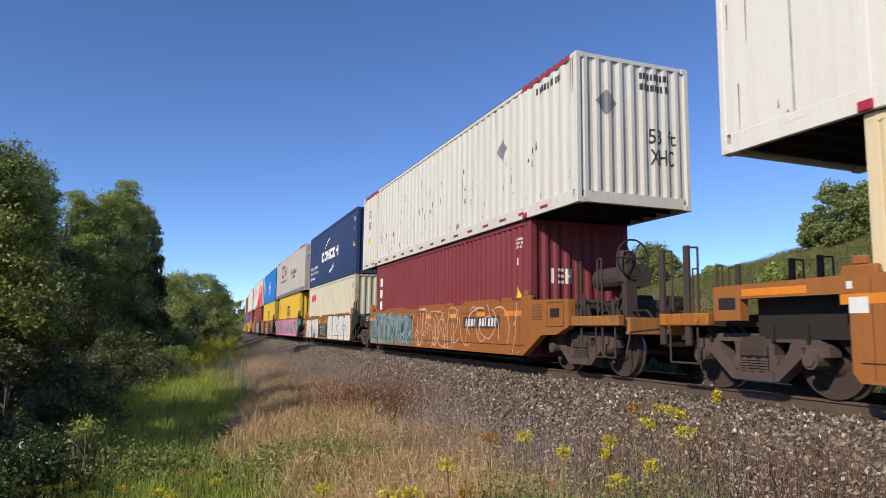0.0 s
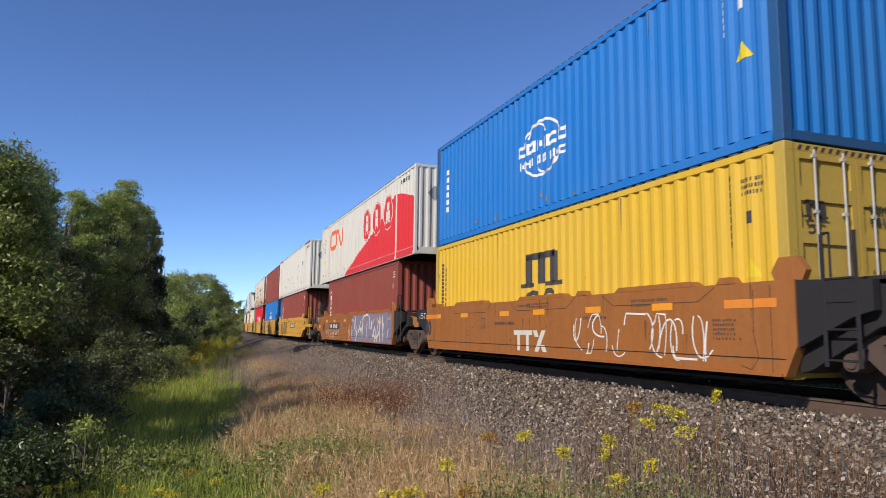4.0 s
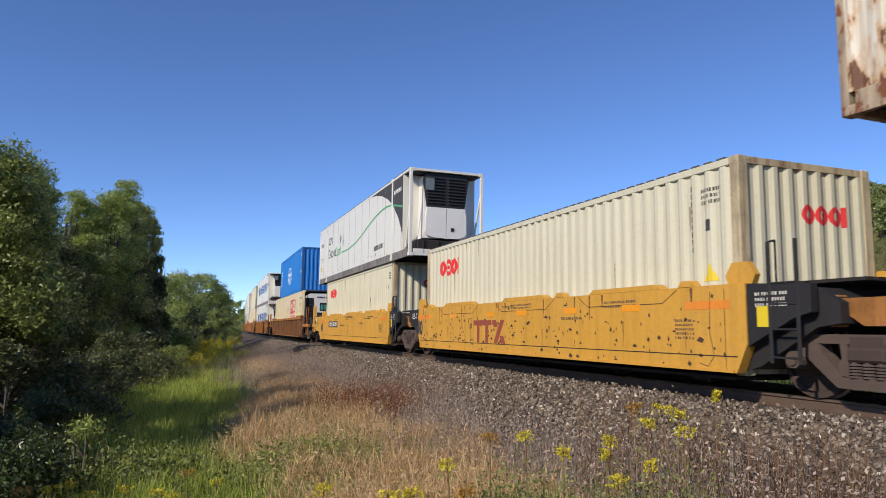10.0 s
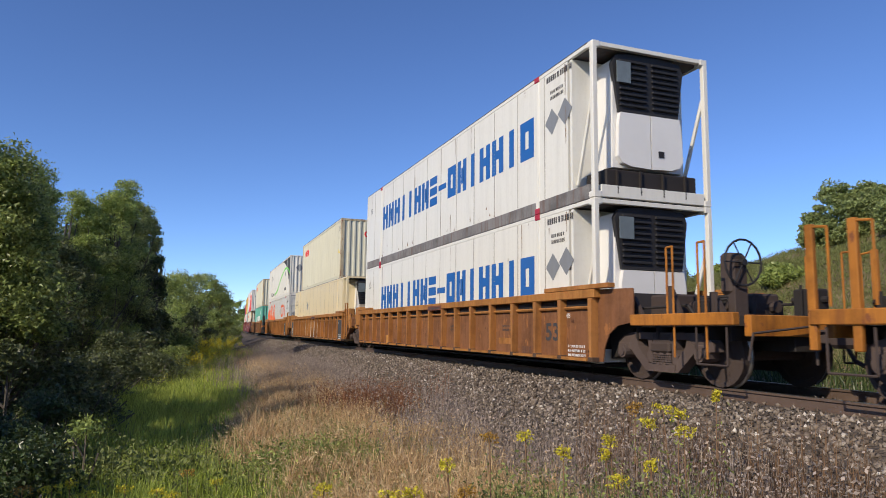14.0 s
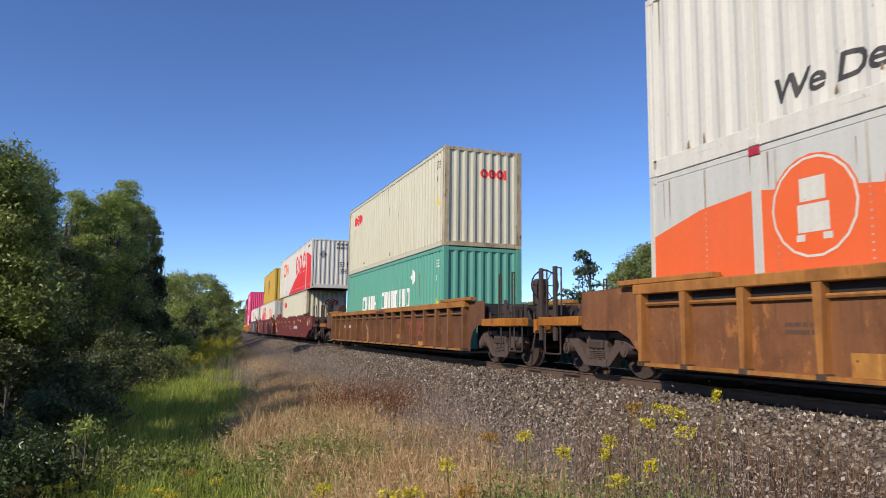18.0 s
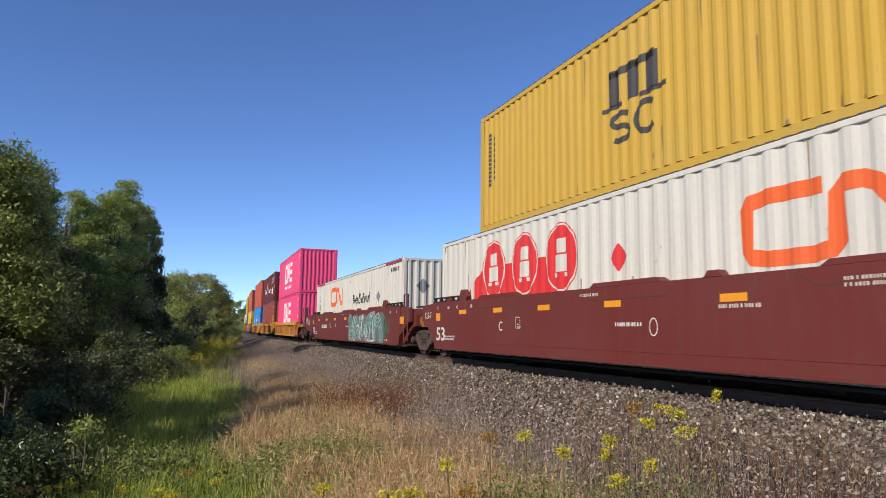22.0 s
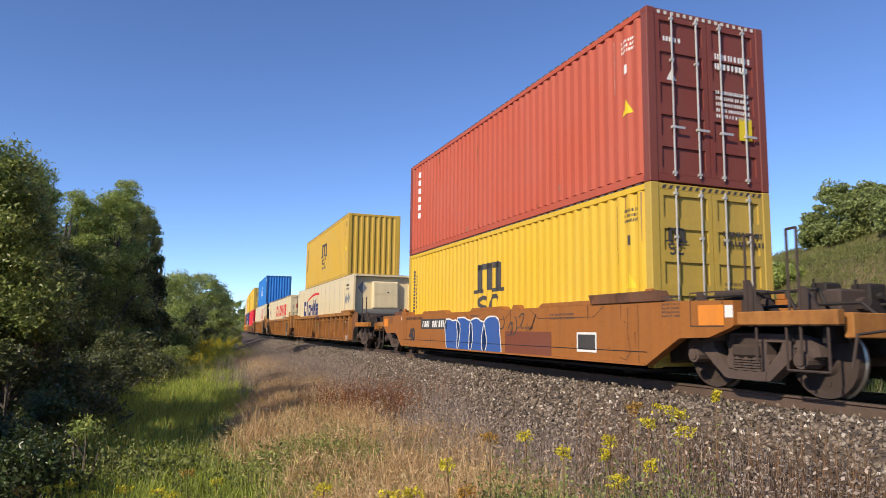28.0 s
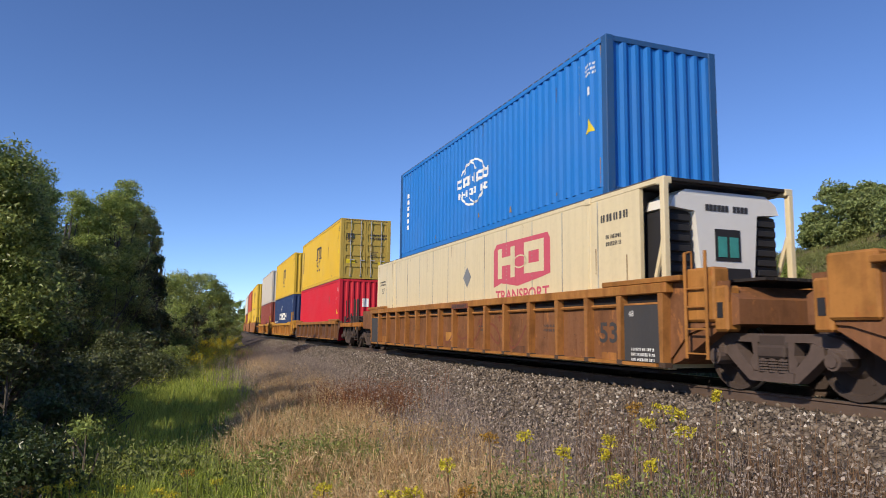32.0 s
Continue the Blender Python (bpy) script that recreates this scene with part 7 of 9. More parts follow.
TRAIN = [
    # (centre, style, paint, car label, car marks, lower container, upper container, upper's shift forward, extra)
    (-1.1, "s40", "w_tan", "rust-orange " + C_, [], iso("ivory", "tan corrugated container low in a well car"), plate53("snow", "white riveted 53-foot container on a tan one", [], "doors", fit=P["redfit"]), 0, dict(beam=P["beam"], slim=True)),
    (18.6, "s40", "w_tan", "rust-tan " + C_ + " under teal and peach graffiti", [reflectors(HALF40), tag_125(HALF40)] + g["teal"], TEX, white53("white corrugated 53-foot container with red tape, on a maroon one", scuff=11, tape=True, red_ends=True), 0, {}),
    (34.35, "s40", "w_tan", "rust-tan " + C_ + " under white graffiti", [forty("black"), reflectors(HALF40), tag_125(HALF40), owner_mark(-1.2, 0.55, "cream")] + g["white"], oocl("cream corrugated container low in a graffiti-covered well car"), CMA, 0, {}),
    (50.1, "s40", "w_tan", "pink-sprayed " + C_ + " with teal ladder", g["pink"] + [reflectors(HALF40), tag_125(HALF40)], msc("yellow corrugated container low in a pink-sprayed car"), CN_GREY, 0, dict(gusset=INK["teal"])),
    (65.9, "s40", "w_tan", "rust-tan " + C_, Y40(g["tags"], [owner_mark(-0.8, 0.5, "cream", 0.8)]), msc("yellow container with closed doors under a blue one", "doors"), cosco("blue", "blue corrugated container with a white globe mark, on a yellow one"), 0, {}),
    (81.85, "s40", "w_tan", "rust-tan " + C_ + " with violet graffiti", [forty("black"), reflectors(HALF40)] + number_panel(-4.76, 0.90, 2.35) + [("graffiti", word("CH", -2.32, 0.95, 0.2, 0.3) + word("SE", -1.72, 1.0, 0.2, 0.36), INK["brown"], "faint sprayed letters", 0.004), ("lettering", word("A", -1.98, 0.94, 0.24, 0.2, 0.02), INK["black"]), ("repaint_patch", bar(-2.2, 0.9, 0.75, 0.3), P["rib"], "paler repainted patch", 0.0032)] + g["violet"], TRITON, red_hills("white and red 53-foot container stacked on a brown one"), 0, dict(guide=P["w_tan"], worn_end=True)),
    (101.8, "s40", "w_yel", "yellow " + C_ + " with black sprayed loops", Y40(g["loops"], number_panel(0.9, 0.95)), TRITON, white53("scratched white corrugated 53-foot container on a brown one", scuff=31, tape=True, red_ends=True), 0, {}),
    (117.5, "s40", "w_yel", "yellow " + C_ + " with a black sprayed phrase", Y40([owner_mark(-1.16, 0.66, "clay"), ("lettering", word("P O O R  B O Y !", 1.15, 0.76, 0.36, 3.2, -0.012), INK["black"]), ("lettering", word("C", -3.4, 0.9, 0.17), INK["black"])]), cosco("blue", "blue corrugated container with globe mark in a yellow car"), iso("brown", "brown-red corrugated container on a blue one"), 0, {}),
    (133.25, "s40", "w_yel", "yellow " + C_ + " with a black sprayed tag", Y40([owner_mark(-1.2, 0.62, "clay", 1.1), ("lettering", word("PEMDAS", 4.5, 1.32, 0.2, 1.1), INK["black"]), ("lettering", word("D", -3.6, 0.92, 0.17), INK["black"])]), KLINE, RUSTY, 0, {}),
    (149.0, "s40", "w_yelr", "rust-pitted yellow " + C_, Y40([owner_mark(-2.2, 0.62, "clay")]), oocl("cream corrugated container alone in a yellow well car"), None, 0, {}),
    (164.75, "s40", "w_yel", "yellow " + C_, Y40(number_panel(-4.4, 0.98)), oocl("cream corrugated container under a white reefer"), green_wave("white 53-foot reefer container with a green line, on a cream one", False), 0, {}),
    (186.45, "r53", "w_brn", "rust-brown " + R_ + " and an orange top chord", ribbed_marks(False, [owner_mark(3.2, 0.72, "clay", 0.85)[:3] + ("", -0.116), ("lettering", word("53", 6.42, 0.72, 0.34, 0.5, 0.02), INK["charcoal"], "", -0.116), ("number_marks", lines_of_bars(-5.9, 0.95, 1.3, 1, 0.13, 10), INK["cream"], "", -0.116)]), hr_reefer("ivory 53-foot reefer with faded red panel under blue one", -0.28), cosco("blue", "blue corrugated container with a white globe mark, on an ivory reefer", -0.25), 0.35, dict(post=P["beam"])),
    (210.25, "r53", "w_org", "rust-orange " + R_, ribbed_marks(True), maritime("white 53-foot reefer container with tall blue lettering, under its twin", 1.22), maritime("white 53-foot reefer container with tall blue lettering, on its twin", 1.25), 0, dict(brake_lead=True, post=P["beam"])),
    (229.9, "r53", "w_org", "rust-orange " + R_ + " and black sprayed strokes", ribbed_marks(True, g["big"] + [("lettering", word("125T", -7.95, 0.62, 0.3, 0.62, 0.02), INK["cream"], "", 0.006)]), plate53("ivory", "ivory riveted 53-foot reefer container under a cream one", [("placard", "side", diamond(-2.86, 1.9, 0.28), INK["grey"]), ("lettering", "side", word("HI-CUBE", -7.6, 2.2, 0.1) + word("CHASSIS REQUIRED", -7.85, 2.0, 0.1, 1.1), INK["charcoal"])], "reefer", nose="grille_top"), oocl("cream corrugated container on an ivory riveted one"), 0.1, dict(tail=True)),
    (249.55, "r53", "w_org", "rust-orange " + R_, ribbed_marks(True), CN_SILVER, green_wave("white corrugated 53-foot container with charcoal corner and green line", True), 0, {}),
    (272.85, "r53", "w_brn", "rust-brown " + R_ + " and an orange top chord", ribbed_marks(False, [owner_mark(3.3, 0.72, "clay", 0.85)[:3] + ("", -0.116), ("number_marks", lines_of_bars(-5.9, 0.95, 1.3, 1, 0.13, 10), INK["cream"], "", -0.116), ("graffiti", scrawl(97, -2.3, -1.5, 0.5, 1.25, 4, 0.02), INK["cream"], "thin white sprayed tag", -0.115)]), CHINA, oocl("cream corrugated container on a sea-green one"), 0, dict(brake_lead=True)),
    (296.7, "s53", "w_mar", "dark maroon " + C_, MAR([("lettering", word("B", -1.6, 1.0, 0.2), INK["white"]), ("number_marks", [q for k in range(10) for q in bar(2.55 + 0.165 * k + (0.2 if k > 3 else 0), 0.89, 0.1 if k % 3 else 0.06, 0.19)], INK["white"])]), oocl("cream corrugated container low in a maroon well car"), red_hills("white and red 53-foot container stacked on a cream one"), 0, {}),
    (316.4, "s53", "w_mar", "dark maroon " + C_, MAR([("lettering", word("C", -4.1, 0.9, 0.2), INK["white"])]), red_hills("white 53-foot container with red tail slope under yellow one", True), msc("mustard yellow corrugated container on a white 53-foot one", "wall", "gold"), 0.4, {}),
    (336.1, "s53", "w_mar", "dark maroon " + C_ + " with mint-green graffiti", MAR(g["waves"], [("lettering", word("A", -2.0, 0.98, 0.2), INK["white"]), ("number_marks", lines_of_bars(-5.4, 0.95, 1.4, 1, 0.16, 10), INK["white"])]), CN_LAST, None, 0, {}),
    (357.75, "r40", "w_gold", "golden-tan " + R_, [("lettering", word("40", 0.05, 0.575, 0.385, 0.52, 0.03), INK["charcoal"], "", -0.116), ("box_mark", bar(1.22, 0.575, 0.46, 0.24) + bar(1.2, 0.815, 0.25, 0.04), P["charcoal"], "dark stencilled box", -0.117), ("box_lines", bar(1.25, 0.62, 0.4, 0.012) + bar(1.25, 0.66, 0.4, 0.012) + bar(1.25, 0.72, 0.1, 0.012), INK["cream"], "", -0.115), ("box_mark", bar(-1.98, 0.6, 0.26, 0.28) + bar(-2.05, 0.92, 0.4, 0.03), INK["plum"], "", -0.117), ("number_panel", bar(2.8, 0.57, 2.4, 0.205), INK["plum"], "dull dark number panel", -0.117), ("number_marks", [q for k in range(9) for q in bar(2.86 + 0.13 * k + (0.66 if k > 3 else 0), 0.6, 0.075 if k % 3 else 0.045, 0.145, 0.02)], INK["cream"], "", -0.114), ("graffiti", sweeps(58, -4.3, -2.2, 0.6, 0.72, 12, 0.02), INK["cream"], "thin white sprayed tag", -0.115), ("reflector", [q for x in (-5.3, -3.1, -0.92, 1.36, 3.5, 5.3) for q in bar(x, 1.15, 0.44, 0.11)], INK["amber"], "amber reflective strip", 0.0225)], pink("bright pink corrugated container with tall white blocks, under its twin", False), pink("bright pink corrugated container with tall white blocks, on its twin", True), 0, {}),
    (373.75, "r40", "w_gold", "golden-tan " + R_, [("graffiti", scrawl(98, 1.0, 4.5, 0.4, 0.95, 4, 0.04), INK["charcoal"], "", -0.115)], iso("brown", "brown-red corrugated container under a wine-red one", [("logo", "front", blocks(-0.75, 2.1, 0.55, 0.3, "ieu", 0.15), INK["white"])]), ZIM, 0, {}),
    (389.8, "r40", "w_gold", "golden-tan " + R_, [("number_marks", bar(-4.6, 0.5, 3.0, 0.3), INK["charcoal"], "", -0.116), ("number_marks", lines_of_bars(-4.5, 0.56, 2.8, 1, 0.2, 10), INK["cream"], "", -0.114)], cosco("sky", "light blue corrugated container low in a golden-tan car"), TARPED, 0, {}),
    (410.1, "s40b", "w_tan", "rust-tan " + C_ + " with navy and white graffiti", [("stencil_rows", lines_of_bars(-5.75, 1.2, 1.6, 1, 0.08, 31), P["chips"], "faded dark stencil row")] + number_panel(-4.3, 0.93) + [("lettering", word("40", -5.41, 0.56, 0.41, 0.56, 0.06), INK["black"])] + g["navy"], msc("yellow container with closed doors under an orange-red one", "doors"), RED_DOORS, 0, {}),
    (431.8, "r53", "w_org", "rust-orange " + R_, ribbed_marks(True, g["teal53"]), CLARKE_A, msc("mustard yellow corrugated container on an ivory 53-foot one", "wall", "gold"), 0.3, {}),
    (451.8, "r53", "w_org", "golden-rust " + R_ + " and thin black sprayed loops", ribbed_marks(True, g["loops53"] + [owner_mark(1.2, 0.8, "brown", 0.55)[:3] + ("", -0.116), ("lettering", word("125T", -7.95, 0.62, 0.3, 0.62, 0.02), INK["cream"], "", 0.006)]), CLARKE_B, None, 0, dict(tail=True)),
    (471.8, "r53", "w_org", "golden-rust " + R_, ribbed_marks(True, [("graffiti", scrawl(99, -1, 4.0, 0.5, 1.2, 6, 0.05), INK["brown"], "", -0.115)]), hr_reefer("ivory 53-foot reefer with faded red panel under blue one"), cosco("blue", "blue corrugated container with a white globe mark, on an ivory reefer", 0.05), 0.45, dict(tail=True)),
    (493.2, "r40", "w_brn", "rust-brown " + R_, [], iso("red", "red corrugated container low in a brown car", [("logo", "front", bar(-0.1, 1.6, 0.3, 0.4), INK["white"])]), msc("yellow container with closed doors on a red one", "doors"), 0, {}),
    (509.1, "r40", "w_gold", "golden-tan " + R_, [], CMA | dict(label="navy blue container low in a tan car"), msc("yellow corrugated container on a navy blue one"), 0, {}),
    (525.0, "r40", "w_gold", "golden-tan " + R_, [], iso("brown", "brown-red container under a grey one"), iso("grey", "light grey corrugated container on a brown one"), 0, {}),
    (545.5, "s40", "w_tan", "rust-tan " + C_, [], msc("yellow corrugated container under its twin"), msc("yellow corrugated container on its twin"), 0, {}),
    (561.4, "s40", "w_tan", "rust-tan " + C_, [], msc("yellow corrugated container under an orange-red one"), iso("orange", "orange-red corrugated container on a yellow one"), 0, {}),
    (577.3, "s40", "w_tan", "rust-tan " + C_, [], iso("brown", "brown-red container under a white one"), white53("white 53-foot container on a brown one"), 0, {}),
    (593.2, "s40", "w_tan", "rust-tan " + C_, [], iso("yellow", "yellow container under a cream one"), oocl("cream corrugated container on a yellow one"), 0, {}),
]
MAR_DUST = plain("dusty_maroon_steel", (0.08, 0.034, 0.029), 0.8)
CARS = {"s40": (6.25, 1.53, 1.40, "smooth"), "s40b": (6.25, 1.36, 1.40, "smooth"), "s53": (8.25, 1.64, 1.47, "smooth"), "r53": (8.25, 1.62, 1.47, "ribbed"), "r40": (6.25, 1.28, 1.40, "ribbed")}
RIBS53 = (-8.15, -7.2, -6.15, -5.05, -4.05, -3.05, -2.05, -1.08, -0.05, 1.0, 1.95, 2.95, 4.1, 5.2, 6.2, 7.15, 8.17)
RIBS40 = (-6.15, -4.45, -2.9, -1.54, -0.33, 0.91, 2.08, 3.87, 5.35, 6.15)
RIDERS, bogie_spots = [], []
first_bogie = bogie()
for i, (u, style, col, label, car_marks, low, up, shift, extra) in enumerate(TRAIN):
    hl, top, wide, kind = CARS[style]
    ahead = u - TRAIN[i - 1][0] if i else 99
    behind = TRAIN[i + 1][0] - u if i + 1 < len(TRAIN) else 99
    pitch = 2 * hl + 3.95
    lead, trail = ("joint" if ahead < pitch else "coupler"), ("joint" if behind < pitch else "coupler")
    spec = dict(half=hl, top=top, wide=wide, style=kind, mat=P[col], lead=lead, trail=trail, label=label, ribs=RIBS53 if hl > 7 else RIBS40, marks=car_marks)
    if kind == "ribbed":
        spec.update(rib=P["rib_brown"] if col == "w_brn" else P["rib"] if col != "w_gold" else P["w_gold"], chord=P["chord_gold"] if col == "w_gold" else P["chord"], dark=P["charcoal"], beam=P["beam"], post=STEEL_BROWN)
        if hl > 7:
            spec["panels"] = ([(7.28, 8.15)] if lead == "joint" else []) + ([(-8.1, -7.25)] if extra.get("tail") else [])
    if col == "w_mar":
        spec.update(pale_print=True, dark=P["w_mar"], deck=MAR_DUST, post=MAR_DUST, beam=MAR_DUST, tank=MAR_DUST)
    if col.startswith("w_yel"):
        spec.update(guide=P["w_yelr"], post=P["w_yel"], beam=P["w_yel"], pitted=col == "w_yelr")
    if col == "w_tan":
        spec.update(post=STEEL_BROWN, beam=P["rib"], bare_deck=style == "s40b")
    spec.update({k: v for k, v in extra.items() if k != "tail"})
    car = well_car(spec, "well cars of the train")
    RIDERS.append((car, u, hl + 1.75, 0, 0))
    if lead == "coupler":
        bogie_spots.append(u - hl - (1.55 if hl < 7 else 1.3))
    bogie_spots.append((u + TRAIN[i + 1][0]) / 2 + 0.2 if trail == "joint" else u + hl + 1.58)
    for z, c, dx in ((LOW, low, 0), (UP, up, shift)):
        if c:
            RIDERS.append((container(c, "containers on the train"), u, hl + 1.75, dx, z))
BOGIES = [(first_bogie if k == 0 else copy_thing(first_bogie, Matrix()), u) for k, u in enumerate(bogie_spots)]


def motions():
    """The whole train rolls towards the camera and out past it, gaining a little speed; the wheels turn with the way made."""
    times = [float(t) for t in range(33)]
    for ob, u, half, dx, dz in RIDERS:
        walk(ob, [(t, ride(u, t, half) @ pose(dx, 0, dz)) for t in times])
    steps = [k / 30 for k in range(961)]
    turns = [(t, math.degrees(travelled(t) / 0.4575)) for t in steps]
    for ob, u in BOGIES:
        walk(ob, [(t, pose(0, 0, RAIL_Z) @ ride(u, t, 0.89)) for t in times])
        for w in [c for c in ob.children if c.name.startswith("wheelset")]:
            x = w.location.x
            walk(w, [(t, pose(x, 0, 0.4575, 0, a, 0)) for t, a in turns])

# ---- ground, ballast, rails and ties ----
RAIL_Z = 0.14


def lerp_table(x, table):
    for (a, va), (b, vb) in zip(table, table[1:]):
        if x <= b:
            return va + (vb - va) * max(0, min(1, (x - a) / (b - a)))
    return table[-1][1]


def bank_edge(s):
    """Distance left of the track at which the dry bank gives way to the green ditch."""
    return 5.2 + 2.3 * math.exp(-max(0, s - 11) / 8) if s > 11 else max(7.5 - (11 - s) * 0.14, 6.8 + (6 - s) * 0.32)


def ground_z(lat, s):
    e = bank_edge(s)
    if lat >= 0:
        z = lerp_table(lat, [(0, -0.75), (3.0, -0.75), (3.8, -0.72), (e - 0.3, -0.95), (e + 2.6, -1.9), (40, -2.0), (900, -3.0)])
    else:
        z = lerp_table(-lat, [(0, -0.75), (3.5, -0.75), (7, -0.95), (10, 0.2), (15, 2.6), (20, 4.0), (45, 4.6), (900, 6.0)])
        if lat < -9:
            z = 0.2 + (z - 0.2) * (1 + 0.028 * max(-6, min(24, 34 - s)))
    if 3.5 < abs(lat) < 60 and s < 200:
        z += 0.10 * noise.noise((lat * 0.45, s * 0.45, 0)) + 0.05 * noise.noise((lat * 1.7, s * 1.7, 3))
    return z


def strip(name, lats, ss, height, mat, label, category):
    verts = [(*track_at(s, la).xy, height(la, s)) for s in ss for la in lats]
    k = len(lats)
    faces = [(i * k + j + 1, i * k + j, (i + 1) * k + j, (i + 1) * k + j + 1) for i in range(len(ss) - 1) for j in range(k - 1)]
    me = bpy.data.meshes.new(name)
    me.from_pydata(verts, [], faces)
    me.materials.append(mat)
    ob = new(name, me)
    smooth(ob)
    return tagged(ob, label, category, kind="structure")


def soil():
    m, n, l, p = node_mat("bank_soil")
    vec = coords(n, l, (1, 1, 1), False)
    a, b, c = noise_at(n, l, vec, 0.35, 4), noise_at(n, l, vec, 3.5, 6), noise_at(n, l, vec, 40, 4)
    col = mix(n, l, ramp(n, l, b, 0.3, 0.7), (0.16, 0.115, 0.07), (0.32, 0.24, 0.14))
    col = mix(n, l, ramp(n, l, a, 0.4, 0.6), col, (0.15, 0.12, 0.06))
    col = mix(n, l, ramp(n, l, c, 0.4, 0.8, (0, 0, 0, 1), (0.5, 0.5, 0.5, 1)), col, (0.045, 0.04, 0.025))
    l.new(col, p.inputs["Base Color"])
    p.inputs["Roughness"].default_value = 0.95
    bump(n, l, p, b, 0.6, 0.08)
    return m


def gravel():
    m, n, l, p = node_mat("ballast_gravel")
    vec = coords(n, l, (1, 1, 1), False)
    v = n.new("ShaderNodeTexVoronoi")
    v.inputs["Scale"].default_value = 22
    l.new(vec, v.inputs["Vector"])
    a = noise_at(n, l, vec, 1.2, 4)
    col = mix(n, l, v.outputs["Color"], (0.04, 0.032, 0.025), (0.17, 0.135, 0.10))
    col = mix(n, l, ramp(n, l, a, 0.35, 0.7, (0, 0, 0, 1), (0.5, 0.5, 0.5, 1)), col, (0.12, 0.08, 0.06))
    l.new(col, p.inputs["Base Color"])
    p.inputs["Roughness"].default_value = 0.9
    bump(n, l, p, v.outputs["Distance"], 0.9, 0.04)
    return m


LATS = [-900, -400, -150, -80, -45, -30, -24] + [-20 + 0.8 * i for i in range(22)] + [-2.4, -1.2, 0, 1.2, 2.4] + [3.0 + 0.3 * i for i in range(34)] + [14, 16, 19, 25, 35, 60, 120, 300, 900]
SS = [-400, -150, -60, -30, -15, -8, -4] + [0.4 * i for i in range(0, 90)] + [36 + 2 * i for i in range(40)] + [120, 140, 170, 210, 260, 330, 420, 540, 700, 900]
strip("ground", LATS, SS, ground_z, soil(), "dry earth bank falling to a grassy ditch beside the track", "ground")
BAL = gravel()
BED = [(0, -0.03), (1.45, 0.0), (1.95, -0.06), (3.0, -0.42), (3.8, -0.70), (4.3, -0.82), (4.6, -1.0)]


def bed_z(lat, s):
    return lerp_table(abs(lat), BED) + (0.03 * noise.noise((lat * 2.2, s * 2.2, 7)) if abs(lat) > 1.4 else 0)


strip("ballast_bed", [-4.6, -4.3, -3.8, -3.0, -2.4, -1.95, -1.5, -0.7, 0, 0.7, 1.5, 1.75, 1.95, 2.2, 2.45, 2.7, 3.0, 3.3, 3.6, 3.8, 4.05, 4.3, 4.6], [-60, -30, -12] + [-8 + 0.5 * i for i in range(140)] + [62 + 6 * i for i in range(70)] + [600, 700], bed_z, BAL, "grey-brown crushed stone ballast shoulder", "ballast")

RAIL = plain("rail_steel", (0.16, 0.11, 0.085), 0.55, 0.3)
RAIL_TOP = plain("polished_rail", (0.45, 0.43, 0.41), 0.3, 0.9)
TIE = plain("creosoted_timber", (0.085, 0.055, 0.04), 0.85, 0, 5, 0.5)
track = tagged(new("railway_track"), "steel rails spiked to dark creosoted timber ties", "railway track", kind="structure")


def rail_mesh(name, lat, mat, prof):
    ss = [-60 + 4 * i for i in range(170)]
    verts, faces = [], []
    k = len(prof)
    for s in ss:
        for d, z in prof:
            verts.append((*track_at(s, lat + d).xy, z + RAIL_Z))
    for i in range(len(ss) - 1):
        for j in range(k):
            q = (j + 1) % k
            faces.append((i * k + j, i * k + q, (i + 1) * k + q, (i + 1) * k + j))
    me = bpy.data.meshes.new(name)
    me.from_pydata(verts, [], faces)
    me.materials.append(mat)
    ob = new(name, me)
    ob.parent = track
    return ob


for lat in (-0.755, 0.755):
    r = rail_mesh("rail", lat, RAIL, [(-0.07, -0.17), (0.07, -0.17), (0.07, -0.158), (0.012, -0.14), (0.012, -0.04), (0.036, -0.03), (0.036, -0.004), (-0.036, -0.004), (-0.036, -0.03), (-0.012, -0.04), (-0.012, -0.14), (-0.07, -0.158)])
    tagged(r, "rust-brown steel rail")
    b = rail_mesh("running_surface", lat, RAIL_TOP, [(-0.034, -0.0035), (0.034, -0.0035), (0.03, 0.0), (-0.03, 0.0)])
    tagged(b, "bright worn rail head")
bm_tie = bmesh.new()
box(bm_tie, -0.11, 0.11, -1.3, 1.3, -0.33, -0.172, 0.012)
TIE_ME = bpy.data.meshes.new("tie")
bm_tie.to_mesh(TIE_ME)
bm_tie.free()
TIE_ME.materials.append(TIE)
rnd = random.Random(5)
for i in range(290):
    s = -8 + 0.5 * i
    p = track_at(s, rnd.uniform(-0.05, 0.05))
    ob = new("tie", TIE_ME)
    ob.parent = track
    ob.matrix_basis = pose(p.x, p.y, RAIL_Z + rnd.uniform(-0.008, 0.004), 0, 0, 90 - math.degrees(BEND * s) + rnd.uniform(-1, 1))


# ---- many small pieces as one mesh ----
def stuff(name, verts, tris, mat, label, category, flat=True):
    verts, tris = np.asarray(verts, np.float32).reshape(-1, 3), np.asarray(tris, np.int32).reshape(-1, 3)
    me = bpy.data.meshes.new(name)
    me.vertices.add(len(verts))
    me.vertices.foreach_set("co", verts.ravel())
    me.loops.add(len(tris) * 3)
    me.loops.foreach_set("vertex_index", tris.ravel())
    me.polygons.add(len(tris))
    me.polygons.foreach_set("loop_start", np.arange(0, len(tris) * 3, 3, dtype=np.int32))
    me.update(calc_edges=True)
    me.materials.append(mat)
    ob = new(name, me)
    return tagged(ob, label, category, kind="stuff") if label else ob


